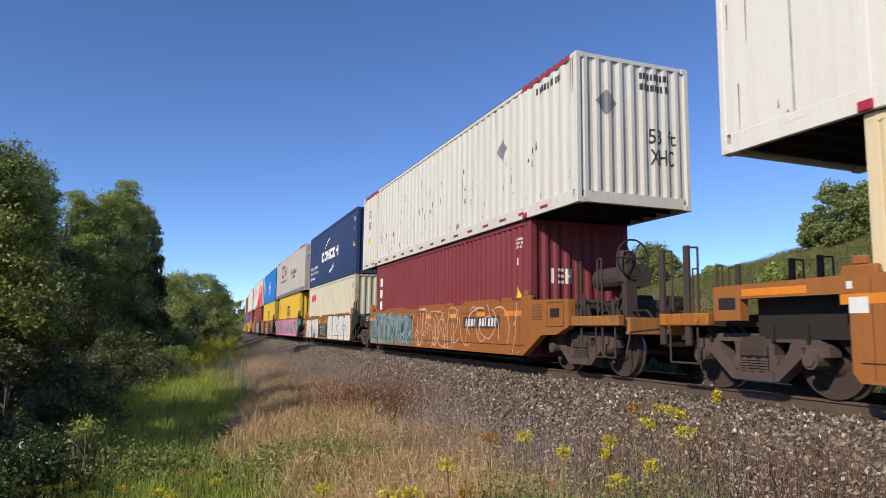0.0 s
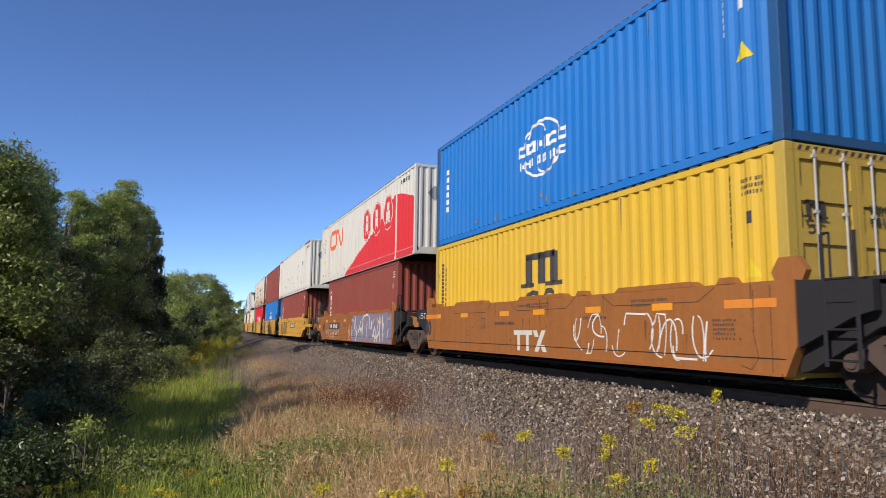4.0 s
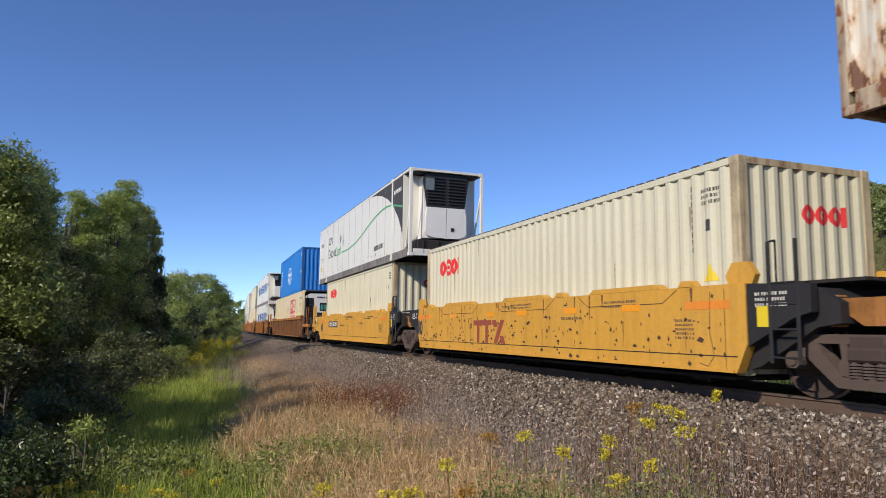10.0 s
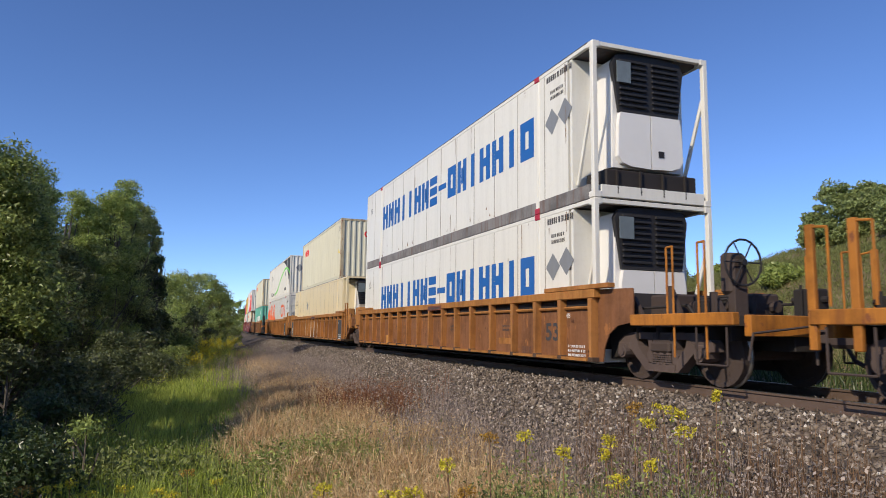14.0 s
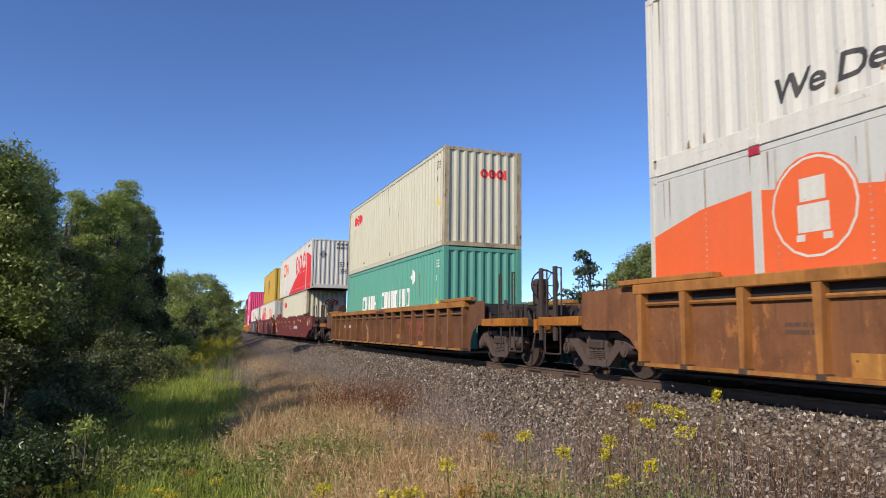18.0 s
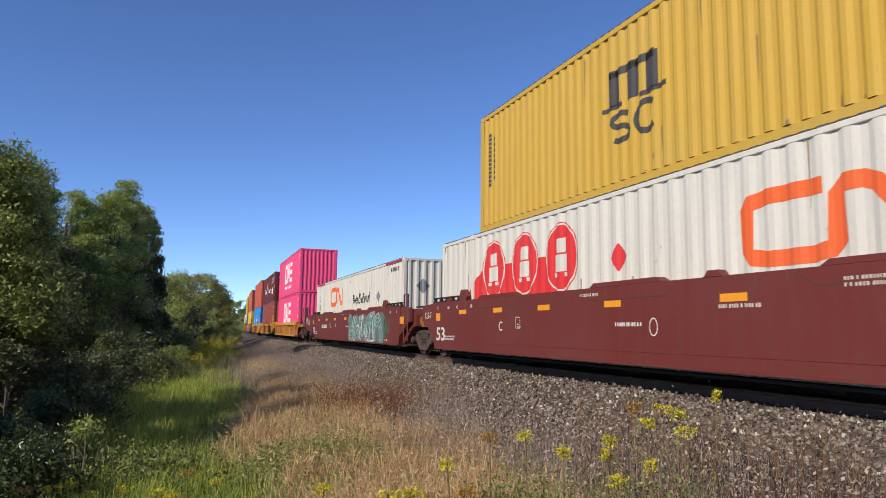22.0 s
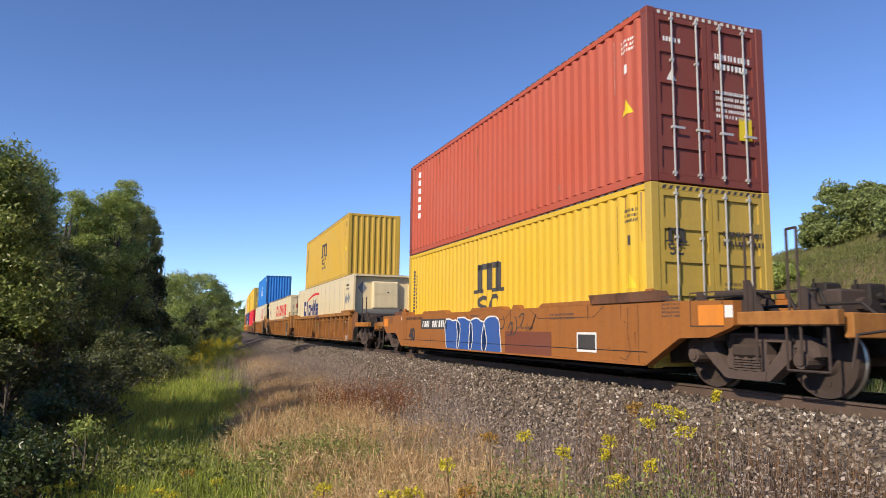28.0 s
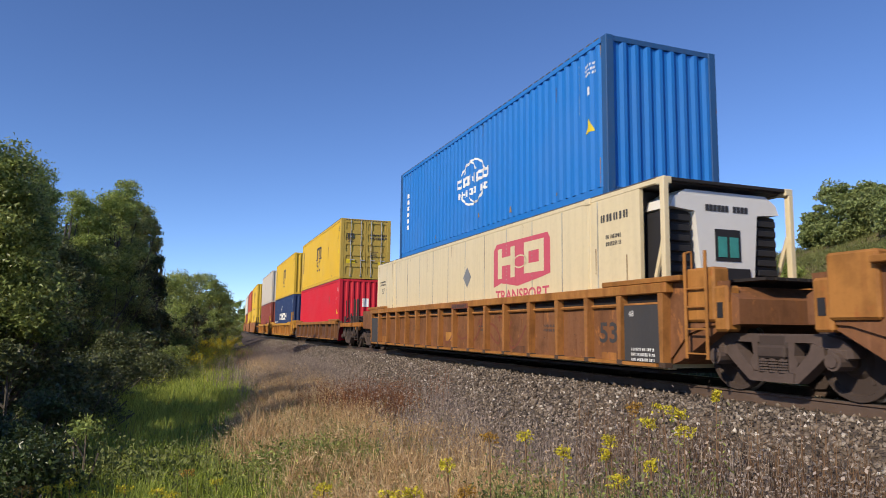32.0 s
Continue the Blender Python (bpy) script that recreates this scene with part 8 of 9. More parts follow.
def plan_xy(s, lat):
    a = BEND * s
    return np.stack([TRACK_X + (1 - np.cos(a)) / BEND - lat * np.cos(a), np.sin(a) / BEND + lat * np.sin(a)], -1)


rng = np.random.default_rng(11)


def stones(n, s0, s1, power, size):
    s = s0 + (s1 - s0) * rng.random(n) ** power
    lat = np.where(rng.random(n) < 0.9, 1.35 + 3.0 * rng.random(n), rng.uniform(-1.3, 1.3, n))
    z = np.interp(np.abs(lat), [b[0] for b in BED], [b[1] for b in BED]) + rng.uniform(-0.02, 0.025, n)
    c = np.concatenate([plan_xy(s, lat), z[:, None]], 1)
    base = np.array([(1, 0, 0), (-1, 0, 0), (0, 1, 0), (0, -1, 0), (0, 0, 1), (0, 0, -1)], float)
    v = base[None] * (size * rng.uniform(0.55, 1.5, (n, 6, 1)))
    v += rng.normal(0, 0.25 * size, (n, 6, 3))
    ang = rng.random(n) * 6.283
    ca, sa = np.cos(ang)[:, None], np.sin(ang)[:, None]
    tilt = rng.random(n) * 6.283
    ct, st = np.cos(tilt)[:, None], np.sin(tilt)[:, None]
    x, y, w = v[..., 0] * ca - v[..., 1] * sa, v[..., 0] * sa + v[..., 1] * ca, v[..., 2]
    v = np.stack([x, y * ct - w * st, y * st + w * ct], -1) + c[:, None]
    f = np.array([(0, 2, 4), (2, 1, 4), (1, 3, 4), (3, 0, 4), (2, 0, 5), (1, 2, 5), (3, 1, 5), (0, 3, 5)])
    return v, (f[None] + 6 * np.arange(n)[:, None, None])


def stone_mat():
    m, n, l, p = node_mat("ballast_stone")
    g = n.new("ShaderNodeNewGeometry")
    r = n.new("ShaderNodeValToRGB")
    cr = r.color_ramp
    cr.elements[0].position, cr.elements[0].color = 0.0, (0.045, 0.035, 0.027, 1)
    cr.elements[1].position, cr.elements[1].color = 1.0, (0.68, 0.62, 0.54, 1)
    for pos, col in ((0.45, (0.155, 0.12, 0.09, 1)), (0.8, (0.25, 0.20, 0.152, 1)), (0.96, (0.34, 0.29, 0.24, 1))):
        cr.elements.new(pos).color = col
    l.new(g.outputs["Random Per Island"], r.inputs[0])
    fine = noise_at(n, l, coords(n, l, (1, 1, 1), False), 60, 3)
    l.new(mix(n, l, ramp(n, l, fine, 0.45, 0.8, (0, 0, 0, 1), (0.4, 0.4, 0.4, 1)), r.outputs[0], (0.09, 0.06, 0.045)), p.inputs["Base Color"])
    p.inputs["Roughness"].default_value = 0.85
    return m


STONE = stone_mat()
v, f = stones(72000, -4, 60, 1.7, 0.031)
stuff("ballast_stones", v, f, STONE, "loose angular grey ballast stones", "gravel")

# ---- trees and shrubs ----
BARK = plain("grey_bark", (0.13, 0.11, 0.09), 0.9, 0, 14, 0.45)
LEAF_A = leafy("leaves_dark_green", (0.07, 0.10, 0.028), (0.43, 0.51, 0.15), 0.4, 0.42)
LEAF_B = leafy("leaves_mid_green", (0.11, 0.155, 0.04), (0.57, 0.66, 0.19), 0.4, 0.48)
LEAF_C = leafy("leaves_olive", (0.11, 0.14, 0.052), (0.54, 0.60, 0.22), 0.42, 0.42)
LEAF_D = leafy("leaves_blue_green", (0.04, 0.08, 0.06), (0.14, 0.22, 0.15))
FLOWER = leafy("goldenrod_yellow", (0.42, 0.36, 0.02), (0.82, 0.70, 0.05), 0.7, 0.15)


def slivers(centres, size, rg, flat=0.0, slim=0.2):
    """One pointed triangle at each centre: a far leaf, or a bit of straw; flat: how far it lies down."""
    n = len(centres)
    d = rg.normal(size=(n, 3)) * np.array([1, 1, 1 - flat])
    d /= np.linalg.norm(d, axis=1, keepdims=True)
    side = np.cross(d, rg.normal(size=(n, 3)) + np.array([0, 0, 0.4]))
    side /= np.linalg.norm(side, axis=1, keepdims=True) + 1e-9
    L = np.asarray(size).reshape(-1, 1) * rg.uniform(0.55, 1.45, (n, 1))
    v = np.stack([centres - d * L + side * L * slim, centres - d * L * 0.6 - side * L * slim * 1.3, centres + d * L], 1)
    return v.reshape(-1, 3), np.arange(3 * n).reshape(-1, 3)


def leaves(centres, size, rg, up=0.35):
    """A diamond-shaped leaf at each centre, folded a little along its rib."""
    n = len(centres)
    d = rg.normal(size=(n, 3))
    d /= np.linalg.norm(d, axis=1, keepdims=True)
    nr = rg.normal(size=(n, 3)) + np.array([0, 0, up])
    side = np.cross(d, nr)
    side /= np.linalg.norm(side, axis=1, keepdims=True) + 1e-9
    L = size * rg.uniform(0.6, 1.4, (n, 1))
    W = L * rg.uniform(0.35, 0.6, (n, 1))
    lift = np.cross(side, d) * L * 0.15
    v = np.stack([centres - d * L, centres + side * W + lift, centres + d * L, centres - side * W + lift], 1)
    i = 4 * np.arange(n)[:, None]
    t = np.concatenate([i + np.array([[0, 1, 2]]), i + np.array([[0, 2, 3]])], 1).reshape(-1, 3)
    return v.reshape(-1, 3), t


def tree(x, y, h, r, seed, mat, label, leaf=0.075, clumps=70, per=90, low=0.12, kind="tree", bare=0, fine=False):
    """A tapered trunk with limbs, and a crown of many small leaves in uneven clumps."""
    rg, rn = np.random.default_rng(seed), random.Random(seed)
    s = y
    lat = TRACK_X + BEND * y * y / 2 - x
    z = ground_z(lat, s) - 0.05
    ob = thing(kind, label, kind)
    ob.location = (x, y, z)
    bm = bmesh.new()
    tips = []
    pts = [Vector((0, 0, 0))]
    k = 5
    for i in range(k):
        pts.append(Vector((rn.uniform(-0.12, 0.12) * h * 0.12 * (i + 1), rn.uniform(-0.12, 0.12) * h * 0.12 * (i + 1), h * 0.86 * (i + 1) / k)))
    r0 = 0.018 * h + 0.02
    for i in range(k):
        rod(bm, pts[i], pts[i + 1], r0 * (1 - i / k * 0.85), 7, r0 * (1 - (i + 1) / k * 0.85))
    def crown_r(f):
        return r * max(0.15, math.sin(math.pi * min(1, 0.12 + 0.86 * f) ** 0.8)) ** 0.7
    c = []
    lobes = []
    for j in range(max(8, clumps // (3 if fine else 5))):
        f = rn.uniform(low + 0.04, 1.0)
        a = rn.uniform(0, 6.283)
        rr = crown_r(f) * rn.uniform(0.3, 0.95)
        p = Vector((rr * math.cos(a), rr * math.sin(a), f * h * rn.uniform(0.9, 0.98)))
        lobes.append((p, r * rn.uniform(0.12, 0.32)))
        i = max(0, min(k - 1, int((p.z / h - 0.15) * k)))
        base = pts[i].lerp(pts[i + 1], 0.5)
        if base.z < p.z + 0.4 and (not fine or j < 16):
            mid = base.lerp(p, 0.5) + Vector((0, 0, -0.05 * h * rn.random()))
            rod(bm, base, mid, r0 * 0.32, 5, r0 * 0.2)
            rod(bm, mid, p, r0 * 0.2, 4, r0 * 0.06)
    for j in range(clumps):
        p, q = rn.choice(lobes)
        d = Vector((rn.gauss(0, 1), rn.gauss(0, 1), rn.gauss(0.25, 0.9))).normalized()
        c.append(p + Vector((d.x * q, d.y * q, d.z * q * 0.8)) * rn.uniform(0.5, 1.1))
    for j in range(bare):
        a, f = rn.uniform(0, 6.283), rn.uniform(0.25, 0.7)
        p = Vector((crown_r(f) * 1.1 * math.cos(a), crown_r(f) * 1.1 * math.sin(a), f * h + 0.3))
        base = Vector((p.x * 0.3, p.y * 0.3, f * h * 0.5))
        tube(bm, [base, base.lerp(p, 0.5) + Vector((0, 0, 0.1)), p], 0.012, 4)
    me = bpy.data.meshes.new("trunk")
    bm.to_mesh(me)
    bm.free()
    me.materials.append(BARK)
    t = new("trunk", me)
    t.parent = ob
    c = np.array([tuple(p) for p in c])
    size = rg.uniform(0.08, 0.32, len(c)) * r * 0.85 + 0.08
    idx = np.repeat(np.arange(len(c)), per)
    off = rg.normal(size=(len(idx), 3))
    off /= np.linalg.norm(off, axis=1, keepdims=True)
    off *= (rg.random((len(idx), 1)) ** 0.45) * size[idx][:, None] * np.array([1.15, 1.15, 0.8])
    v, f = slivers(c[idx] + off, leaf, rg, 0.25, 0.36) if fine else leaves(c[idx] + off, leaf, rg)
    cr = stuff("crown", v, f, mat, "", "")
    cr.parent = ob
    return ob


def spot(px, d):
    """Plan position d metres from the eye, in the direction that lies px across the view."""
    a = YAW + math.atan((px - 784) / 1204.9)
    return d * math.sin(a), d * math.cos(a)


# the wood beside the ditch, near to far
WOOD = [
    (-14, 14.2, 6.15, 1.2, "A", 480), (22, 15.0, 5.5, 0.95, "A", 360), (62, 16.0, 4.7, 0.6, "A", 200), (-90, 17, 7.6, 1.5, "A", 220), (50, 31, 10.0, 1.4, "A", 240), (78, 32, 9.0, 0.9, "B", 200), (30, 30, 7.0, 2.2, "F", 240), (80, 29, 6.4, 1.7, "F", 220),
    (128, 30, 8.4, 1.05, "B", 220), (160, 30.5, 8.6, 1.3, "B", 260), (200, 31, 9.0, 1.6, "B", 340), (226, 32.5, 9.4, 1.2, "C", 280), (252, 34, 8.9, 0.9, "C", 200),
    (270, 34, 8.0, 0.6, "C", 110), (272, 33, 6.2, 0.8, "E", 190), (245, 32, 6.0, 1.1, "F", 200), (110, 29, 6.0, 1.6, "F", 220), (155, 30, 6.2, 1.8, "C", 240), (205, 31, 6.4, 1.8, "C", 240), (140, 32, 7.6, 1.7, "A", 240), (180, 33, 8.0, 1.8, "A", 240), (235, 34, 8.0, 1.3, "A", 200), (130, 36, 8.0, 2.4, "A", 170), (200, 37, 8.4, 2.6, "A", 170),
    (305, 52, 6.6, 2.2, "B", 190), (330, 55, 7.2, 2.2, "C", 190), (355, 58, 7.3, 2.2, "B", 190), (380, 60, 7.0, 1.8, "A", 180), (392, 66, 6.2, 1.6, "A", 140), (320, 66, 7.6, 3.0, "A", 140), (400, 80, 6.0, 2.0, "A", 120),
]
# E and F carry the shade of low wood and far verge in their colour
LEAF_E_SHADE = leafy("leaves_deep_green", (0.016, 0.03, 0.010), (0.10, 0.14, 0.045), 0.36, 0.2)
LEAF_F_SHADE = leafy("leaves_dull_grey_green", (0.024, 0.034, 0.011), (0.17, 0.20, 0.07), 0.5, 0.15)
LEAF_G = leafy("leaves_far_green", (0.10, 0.13, 0.046), (0.43, 0.50, 0.18), 0.55, 0.4)
MATS_L = {"G": LEAF_G, "E": LEAF_E_SHADE, "F": LEAF_F_SHADE, "A": LEAF_A, "B": LEAF_B, "C": LEAF_C, "D": LEAF_D}
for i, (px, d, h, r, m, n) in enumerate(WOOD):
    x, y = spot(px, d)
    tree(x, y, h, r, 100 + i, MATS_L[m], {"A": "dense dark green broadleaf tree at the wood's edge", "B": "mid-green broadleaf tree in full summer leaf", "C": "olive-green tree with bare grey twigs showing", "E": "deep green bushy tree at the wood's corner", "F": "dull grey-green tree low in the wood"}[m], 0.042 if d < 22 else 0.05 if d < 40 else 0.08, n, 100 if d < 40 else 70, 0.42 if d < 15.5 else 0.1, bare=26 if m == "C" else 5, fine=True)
# shrubs in front of it, dense in the hollow with shade put into their leaf colour, leafier and brighter towards the
# bend
SHRUBS = [(388, 50), (372, 44), (352, 38), (332, 33), (312, 29), (293, 25.5), (112, 9.8), (95, 8.4), (60, 8.2), (-6, 8.8), (18, 8.6), (40, 9.4), (64, 10), (92, 11), (112, 12), (30, 11.2), (80, 12.8), (135, 14), (150, 15.5), (5, 10.6), (-12, 12.8), (12, 13), (25, 13.8), (50, 14.8), (80, 15.8), (105, 17), (130, 18), (155, 19), (180, 20), (200, 21.5), (222, 23), (240, 25), (255, 27), (268, 30), (282, 34), (296, 39), (310, 44), (325, 48), (342, 52), (360, 56), (378, 60), (394, 66), (408, 74), (416, 86), (60, 18), (110, 21), (160, 24), (210, 27), (300, 46), (250, 33), (288, 42)]
for i, (px, d) in enumerate(SHRUBS):
    x, y = spot(px, d)
    rn = random.Random(300 + i)
    h = rn.uniform(2.3, 3.6) if d < 45 else rn.uniform(2.6, 4.0)
    if px > 400:
        h = 2.6
    if d < 13:
        h = rn.uniform(1.0, 1.8)
    elif d < 26 and px > 70:
        h = rn.uniform(1.5, 2.3)
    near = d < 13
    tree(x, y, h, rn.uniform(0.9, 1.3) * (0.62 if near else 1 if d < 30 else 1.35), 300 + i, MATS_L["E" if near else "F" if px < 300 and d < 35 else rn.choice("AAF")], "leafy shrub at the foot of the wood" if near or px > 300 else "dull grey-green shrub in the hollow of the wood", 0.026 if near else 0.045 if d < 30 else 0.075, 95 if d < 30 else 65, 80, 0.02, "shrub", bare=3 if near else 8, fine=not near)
# trees of the wood out of view beside the viewpoint, added to shade the ditch
for i, (x, y, h, r) in enumerate([(-6.6, 4.0, 5.4, 1.3), (-8.0, 8.2, 6.0, 1.9), (-7.8, 11.0, 5.4, 1.7), (-9.2, 7.0, 5.4, 1.9), (-9.3, 11.0, 5.8, 2.0), (-9.4, 14.0, 5.4, 2.0), (-9.2, 17.0, 5.4, 1.9), (-9.6, 20.0, 6.0, 2.0), (-9.8, 23.5, 6.2, 2.0), (-10.0, 27.0, 6.2, 2.0)]):
    tree(x, y, h, r, 560 + i, LEAF_A, "dense dark green broadleaf tree at the wood's edge", 0.26, 150, 24, 0.1)
tree(-4.6, 10.0, 6.9, 1.3, 580, LEAF_A, "slim tree with a high crown at the wood's edge", 0.16, 150, 30, 0.56)
# far stand beyond the bend, and bushes on the rise across the track
for i, (s, lat, h, r) in enumerate([(150, 14, 8, 4), (185, 15, 9, 5), (220, 17, 10, 5), (260, 18, 12, 5), (300, 17, 14, 5.5), (330, 14, 16, 5.5), (345, 21, 15, 6), (370, 13, 17, 6), (400, 18, 17, 6), (410, 11, 18, 6), (430, 26, 16, 6)]):
    p = track_at(s, lat)
    tree(p.x, p.y, h, r, 500 + i, LEAF_B, "distant broadleaf tree beyond the bend", 0.3, 110, 45, 0.05)
for i, (px, d, h, r, m, nm) in enumerate([(1150, 47, 3.0, 2.2, "G", "rounded green bush on the rise across the track"), (1112, 50, 2.4, 1.6, "G", "rounded green bush on the rise across the track"), (1176, 46, 2.3, 1.4, "G", "rounded green bush on the rise across the track"),
                                     (1496, 34, 2.6, 1.35, "G", "green broadleaf tree on the rise across the track"), (1450, 35, 1.6, 0.9, "G", "green broadleaf tree on the rise across the track"), (1546, 34, 2.2, 1.1, "G", "green broadleaf tree on the rise across the track"), (1600, 33, 1.8, 1.2, "G", "green broadleaf tree on the rise across the track"), (1640, 31, 1.8, 1.4, "G", "green broadleaf tree on the rise across the track"),
                                     (1270, 38, 0.4, 0.6, "B", "low scrub bush on the rise"), (1385, 30, 0.7, 0.8, "B", "low scrub bush on the rise"),
                                     (840, 60, 3.4, 2.0, "G", "green bush across the track"), (780, 64, 3.4, 2.0, "G", "green bush across the track"), (720, 75, 4.0, 2.2, "A", "green bush across the track")]):
    x, y = spot(px, d)
    tree(x, y, h, r, 600 + i, MATS_L[m], nm, 0.085, int(70 + 70 * r), 70, 0.02, "tree" if "tree" in nm else "shrub", fine=True)
x, y = spot(1036, 30)
tree(x, y, 5.6, 1.0, 640, LEAF_D, "slender blue-green sapling across the track", 0.075, 60, 34, 0.45)
x, y = spot(166, 9.0)
tree(x, y, 1.5, 0.40, 641, LEAF_B, "thin yellow-green sapling in the ditch grass", 0.026, 70, 26, 0.1, "shrub", bare=4)

# ---- grass, weeds and flowers ----
def on_ground(s, lat):
    z = np.array([ground_z(float(b), float(a)) for a, b in zip(s, lat)])
    zb = np.interp(np.abs(lat), [b[0] for b in BED], [b[1] for b in BED])
    return np.concatenate([plan_xy(s, lat), np.maximum(z, zb)[:, None]], 1)


def blades(base, h, w, lean, rg):
    """A bent, tapering blade of three triangles at each base point."""
    n = len(base)
    a, b = rg.random(n) * 6.283, rg.random(n) * 6.283
    side = np.stack([np.cos(a), np.sin(a), np.zeros(n)], 1) * (w * 0.5)[:, None]
    tip = np.stack([np.cos(b) * lean * h, np.sin(b) * lean * h, h * np.sqrt(np.maximum(0.2, 1 - lean ** 2))], 1)
    mid = base + tip * np.array([0.32, 0.32, 0.55])
    v = np.stack([base - side, base + side, mid + side * 0.75, mid - side * 0.75, base + tip], 1)
    i = 5 * np.arange(n)[:, None]
    t = np.concatenate([i + np.array([[0, 1, 2]]), i + np.array([[0, 2, 3]]), i + np.array([[3, 2, 4]])], 1).reshape(-1, 3)
    return v.reshape(-1, 3), t


def tufts(count, s0, s1, power, lat_lo, lat_hi, rg, per=9, spread=0.09):
    """Base points in tufts between two edges, given as functions of s."""
    s = s0 + (s1 - s0) * rg.random(count) ** power
    lo, hi = np.array([lat_lo(q) for q in s]), np.array([lat_hi(q) for q in s])
    lat = lo + (hi - lo) * rg.random(count)
    s, lat = np.repeat(s, per) + rg.normal(0, spread, count * per), np.repeat(lat, per) + rg.normal(0, spread, count * per)
    return on_ground(s, lat), s


DRY = leafy("dry_grass", (0.30, 0.16, 0.065), (1.0, 0.74, 0.41), 0.8, 0.3, 0.3)
STRAW = leafy("bleached_straw", (0.46, 0.285, 0.13), (1.0, 0.80, 0.49), 0.7, 0.25, 0.25)
GREEN = leafy("green_grass", (0.12, 0.19, 0.02), (0.72, 0.80, 0.17), 0.7, 0.45, 0.3)
WEED = leafy("dead_weed_stalk", (0.075, 0.058, 0.05), (0.52, 0.42, 0.35), 0.9, 0.15)
DOCK = leafy("rust_dock_seed", (0.07, 0.04, 0.024), (0.25, 0.15, 0.085), 0.9, 0.1)
RUST_DOCK = leafy("rust_red_dock", (0.09, 0.038, 0.018), (0.33, 0.145, 0.07), 0.9, 0.2)
SAGE = leafy("grey_green_weed", (0.07, 0.095, 0.024), (0.36, 0.40, 0.13), 0.8, 0.2, 0.4)
TANSY_LEAF = leafy("tansy_leaf", (0.10, 0.14, 0.03), (0.50, 0.55, 0.15), 0.7, 0.35, 0.3)
OLD_FLOWER = leafy("withering_tansy", (0.16, 0.075, 0.015), (0.62, 0.36, 0.05), 0.8, 0.15)
rg = np.random.default_rng(21)


def lumpy(b, lo, hi, rg):
    """Heights between lo and hi that rise and fall from tuft to tuft."""
    k = np.array([noise.noise((float(x) * 1.9, float(y) * 1.9, 5.0)) + 0.6 * noise.noise((float(x) * 5.0, float(y) * 5.0, 9.0)) for x, y in b[::9, :2]])
    k = np.repeat(k, 9)[:len(b)]
    return np.clip(lo + (hi - lo) * (0.45 + 0.75 * k + rg.normal(0, 0.16, len(b))), lo * 0.7, hi * 1.1)


b, s = tufts(10500, 2.2, 45, 2.0, lambda q: 4.55 + 0.3 * math.sin(q * 1.3), lambda q: bank_edge(q) - 0.2 + 0.3 * math.sin(q * 2.1), rg)
v, f = blades(b, lumpy(b, 0.16, 0.58, rg), rg.uniform(0.005, 0.012, len(b)) * (1 + s * 0.03), rg.uniform(0.1, 0.75, len(b)), rg)
stuff("dry_grass", v, f, DRY, "sun-bleached tan dry grass on the bank", "grass")
b, s = tufts(23000, 2.2, 42, 1.9, lambda q: 4.6 + 0.3 * math.sin(q * 1.3), lambda q: bank_edge(q) - 0.1, rg, 9, 0.12)
b[:, 2] += lumpy(b, 0.06, 0.46, rg) * rg.uniform(0.3, 1.05, len(b))
v, f = slivers(b, 0.024 * (1 + s * 0.045), rg, 0.2, 0.11)
stuff("lodged_straw", v, f, STRAW, "pale bent straw lying over the dry grass", "grass")
b, s = tufts(1300, 2.2, 42, 1.9, lambda q: 4.6 + 0.3 * math.sin(q * 1.3), lambda q: bank_edge(q) - 0.1, rg, 9, 0.15)
b[:, 2] += lumpy(b, 0.05, 0.44, rg) * rg.uniform(0.3, 1.1, len(b))
v, f = slivers(b, 0.022 * (1 + s * 0.03), rg, 0.2, 0.13)
stuff("withered_leaves", v, f, DOCK, "brown withered leaves among the dry grass", "grass")
b, s = tufts(1300, 2.2, 40, 1.6, lambda q: 4.9, lambda q: bank_edge(q), rg)
v, f = blades(b, rg.uniform(0.2, 0.45, len(b)), rg.uniform(0.006, 0.012, len(b)) * (1 + s * 0.03), rg.uniform(0.1, 0.6, len(b)), rg)
stuff("bank_grass", v, f, SAGE, "olive-green grass among the dry tufts", "grass")
b, s = tufts(1500, 2.2, 30, 1.4, lambda q: 4.6, lambda q: bank_edge(q) - 0.2, rg, 1)
head = b + np.stack([rg.normal(0, 0.05, len(b)), rg.normal(0, 0.05, len(b)), rg.uniform(0.45, 0.7, len(b))], 1)
v, f = leaves(np.repeat(head, 9, 0) + rg.normal(0, (0.015, 0.015, 0.06), (len(b) * 9, 3)), 0.009, rg)
stuff("grass_heads", v, f, DRY, "feathery tan seed heads of the dry grass", "grass")
b, s = tufts(1500, -9, 3.0, 1.0, lambda q: 4.7, lambda q: 13.0, rg, 7, 0.16)
v, f = blades(b, rg.uniform(0.1, 0.3, len(b)), rg.uniform(0.008, 0.016, len(b)), rg.uniform(0.2, 0.8, len(b)), rg)
stuff("trodden_grass", v, f, DRY, "short dry grass trodden on the bank", "grass")
b, s = tufts(9500, 3.5, 60, 1.8, lambda q: bank_edge(q) - 0.25, lambda q: bank_edge(q) + 3.6, rg, 9, 0.1)
v, f = blades(b, lumpy(b, 0.10, 0.36, rg), rg.uniform(0.006, 0.013, len(b)) * (1 + s * 0.03), rg.uniform(0.1, 0.7, len(b)), rg)
stuff("green_grass", v, f, GREEN, "bright green grass in the ditch", "grass")
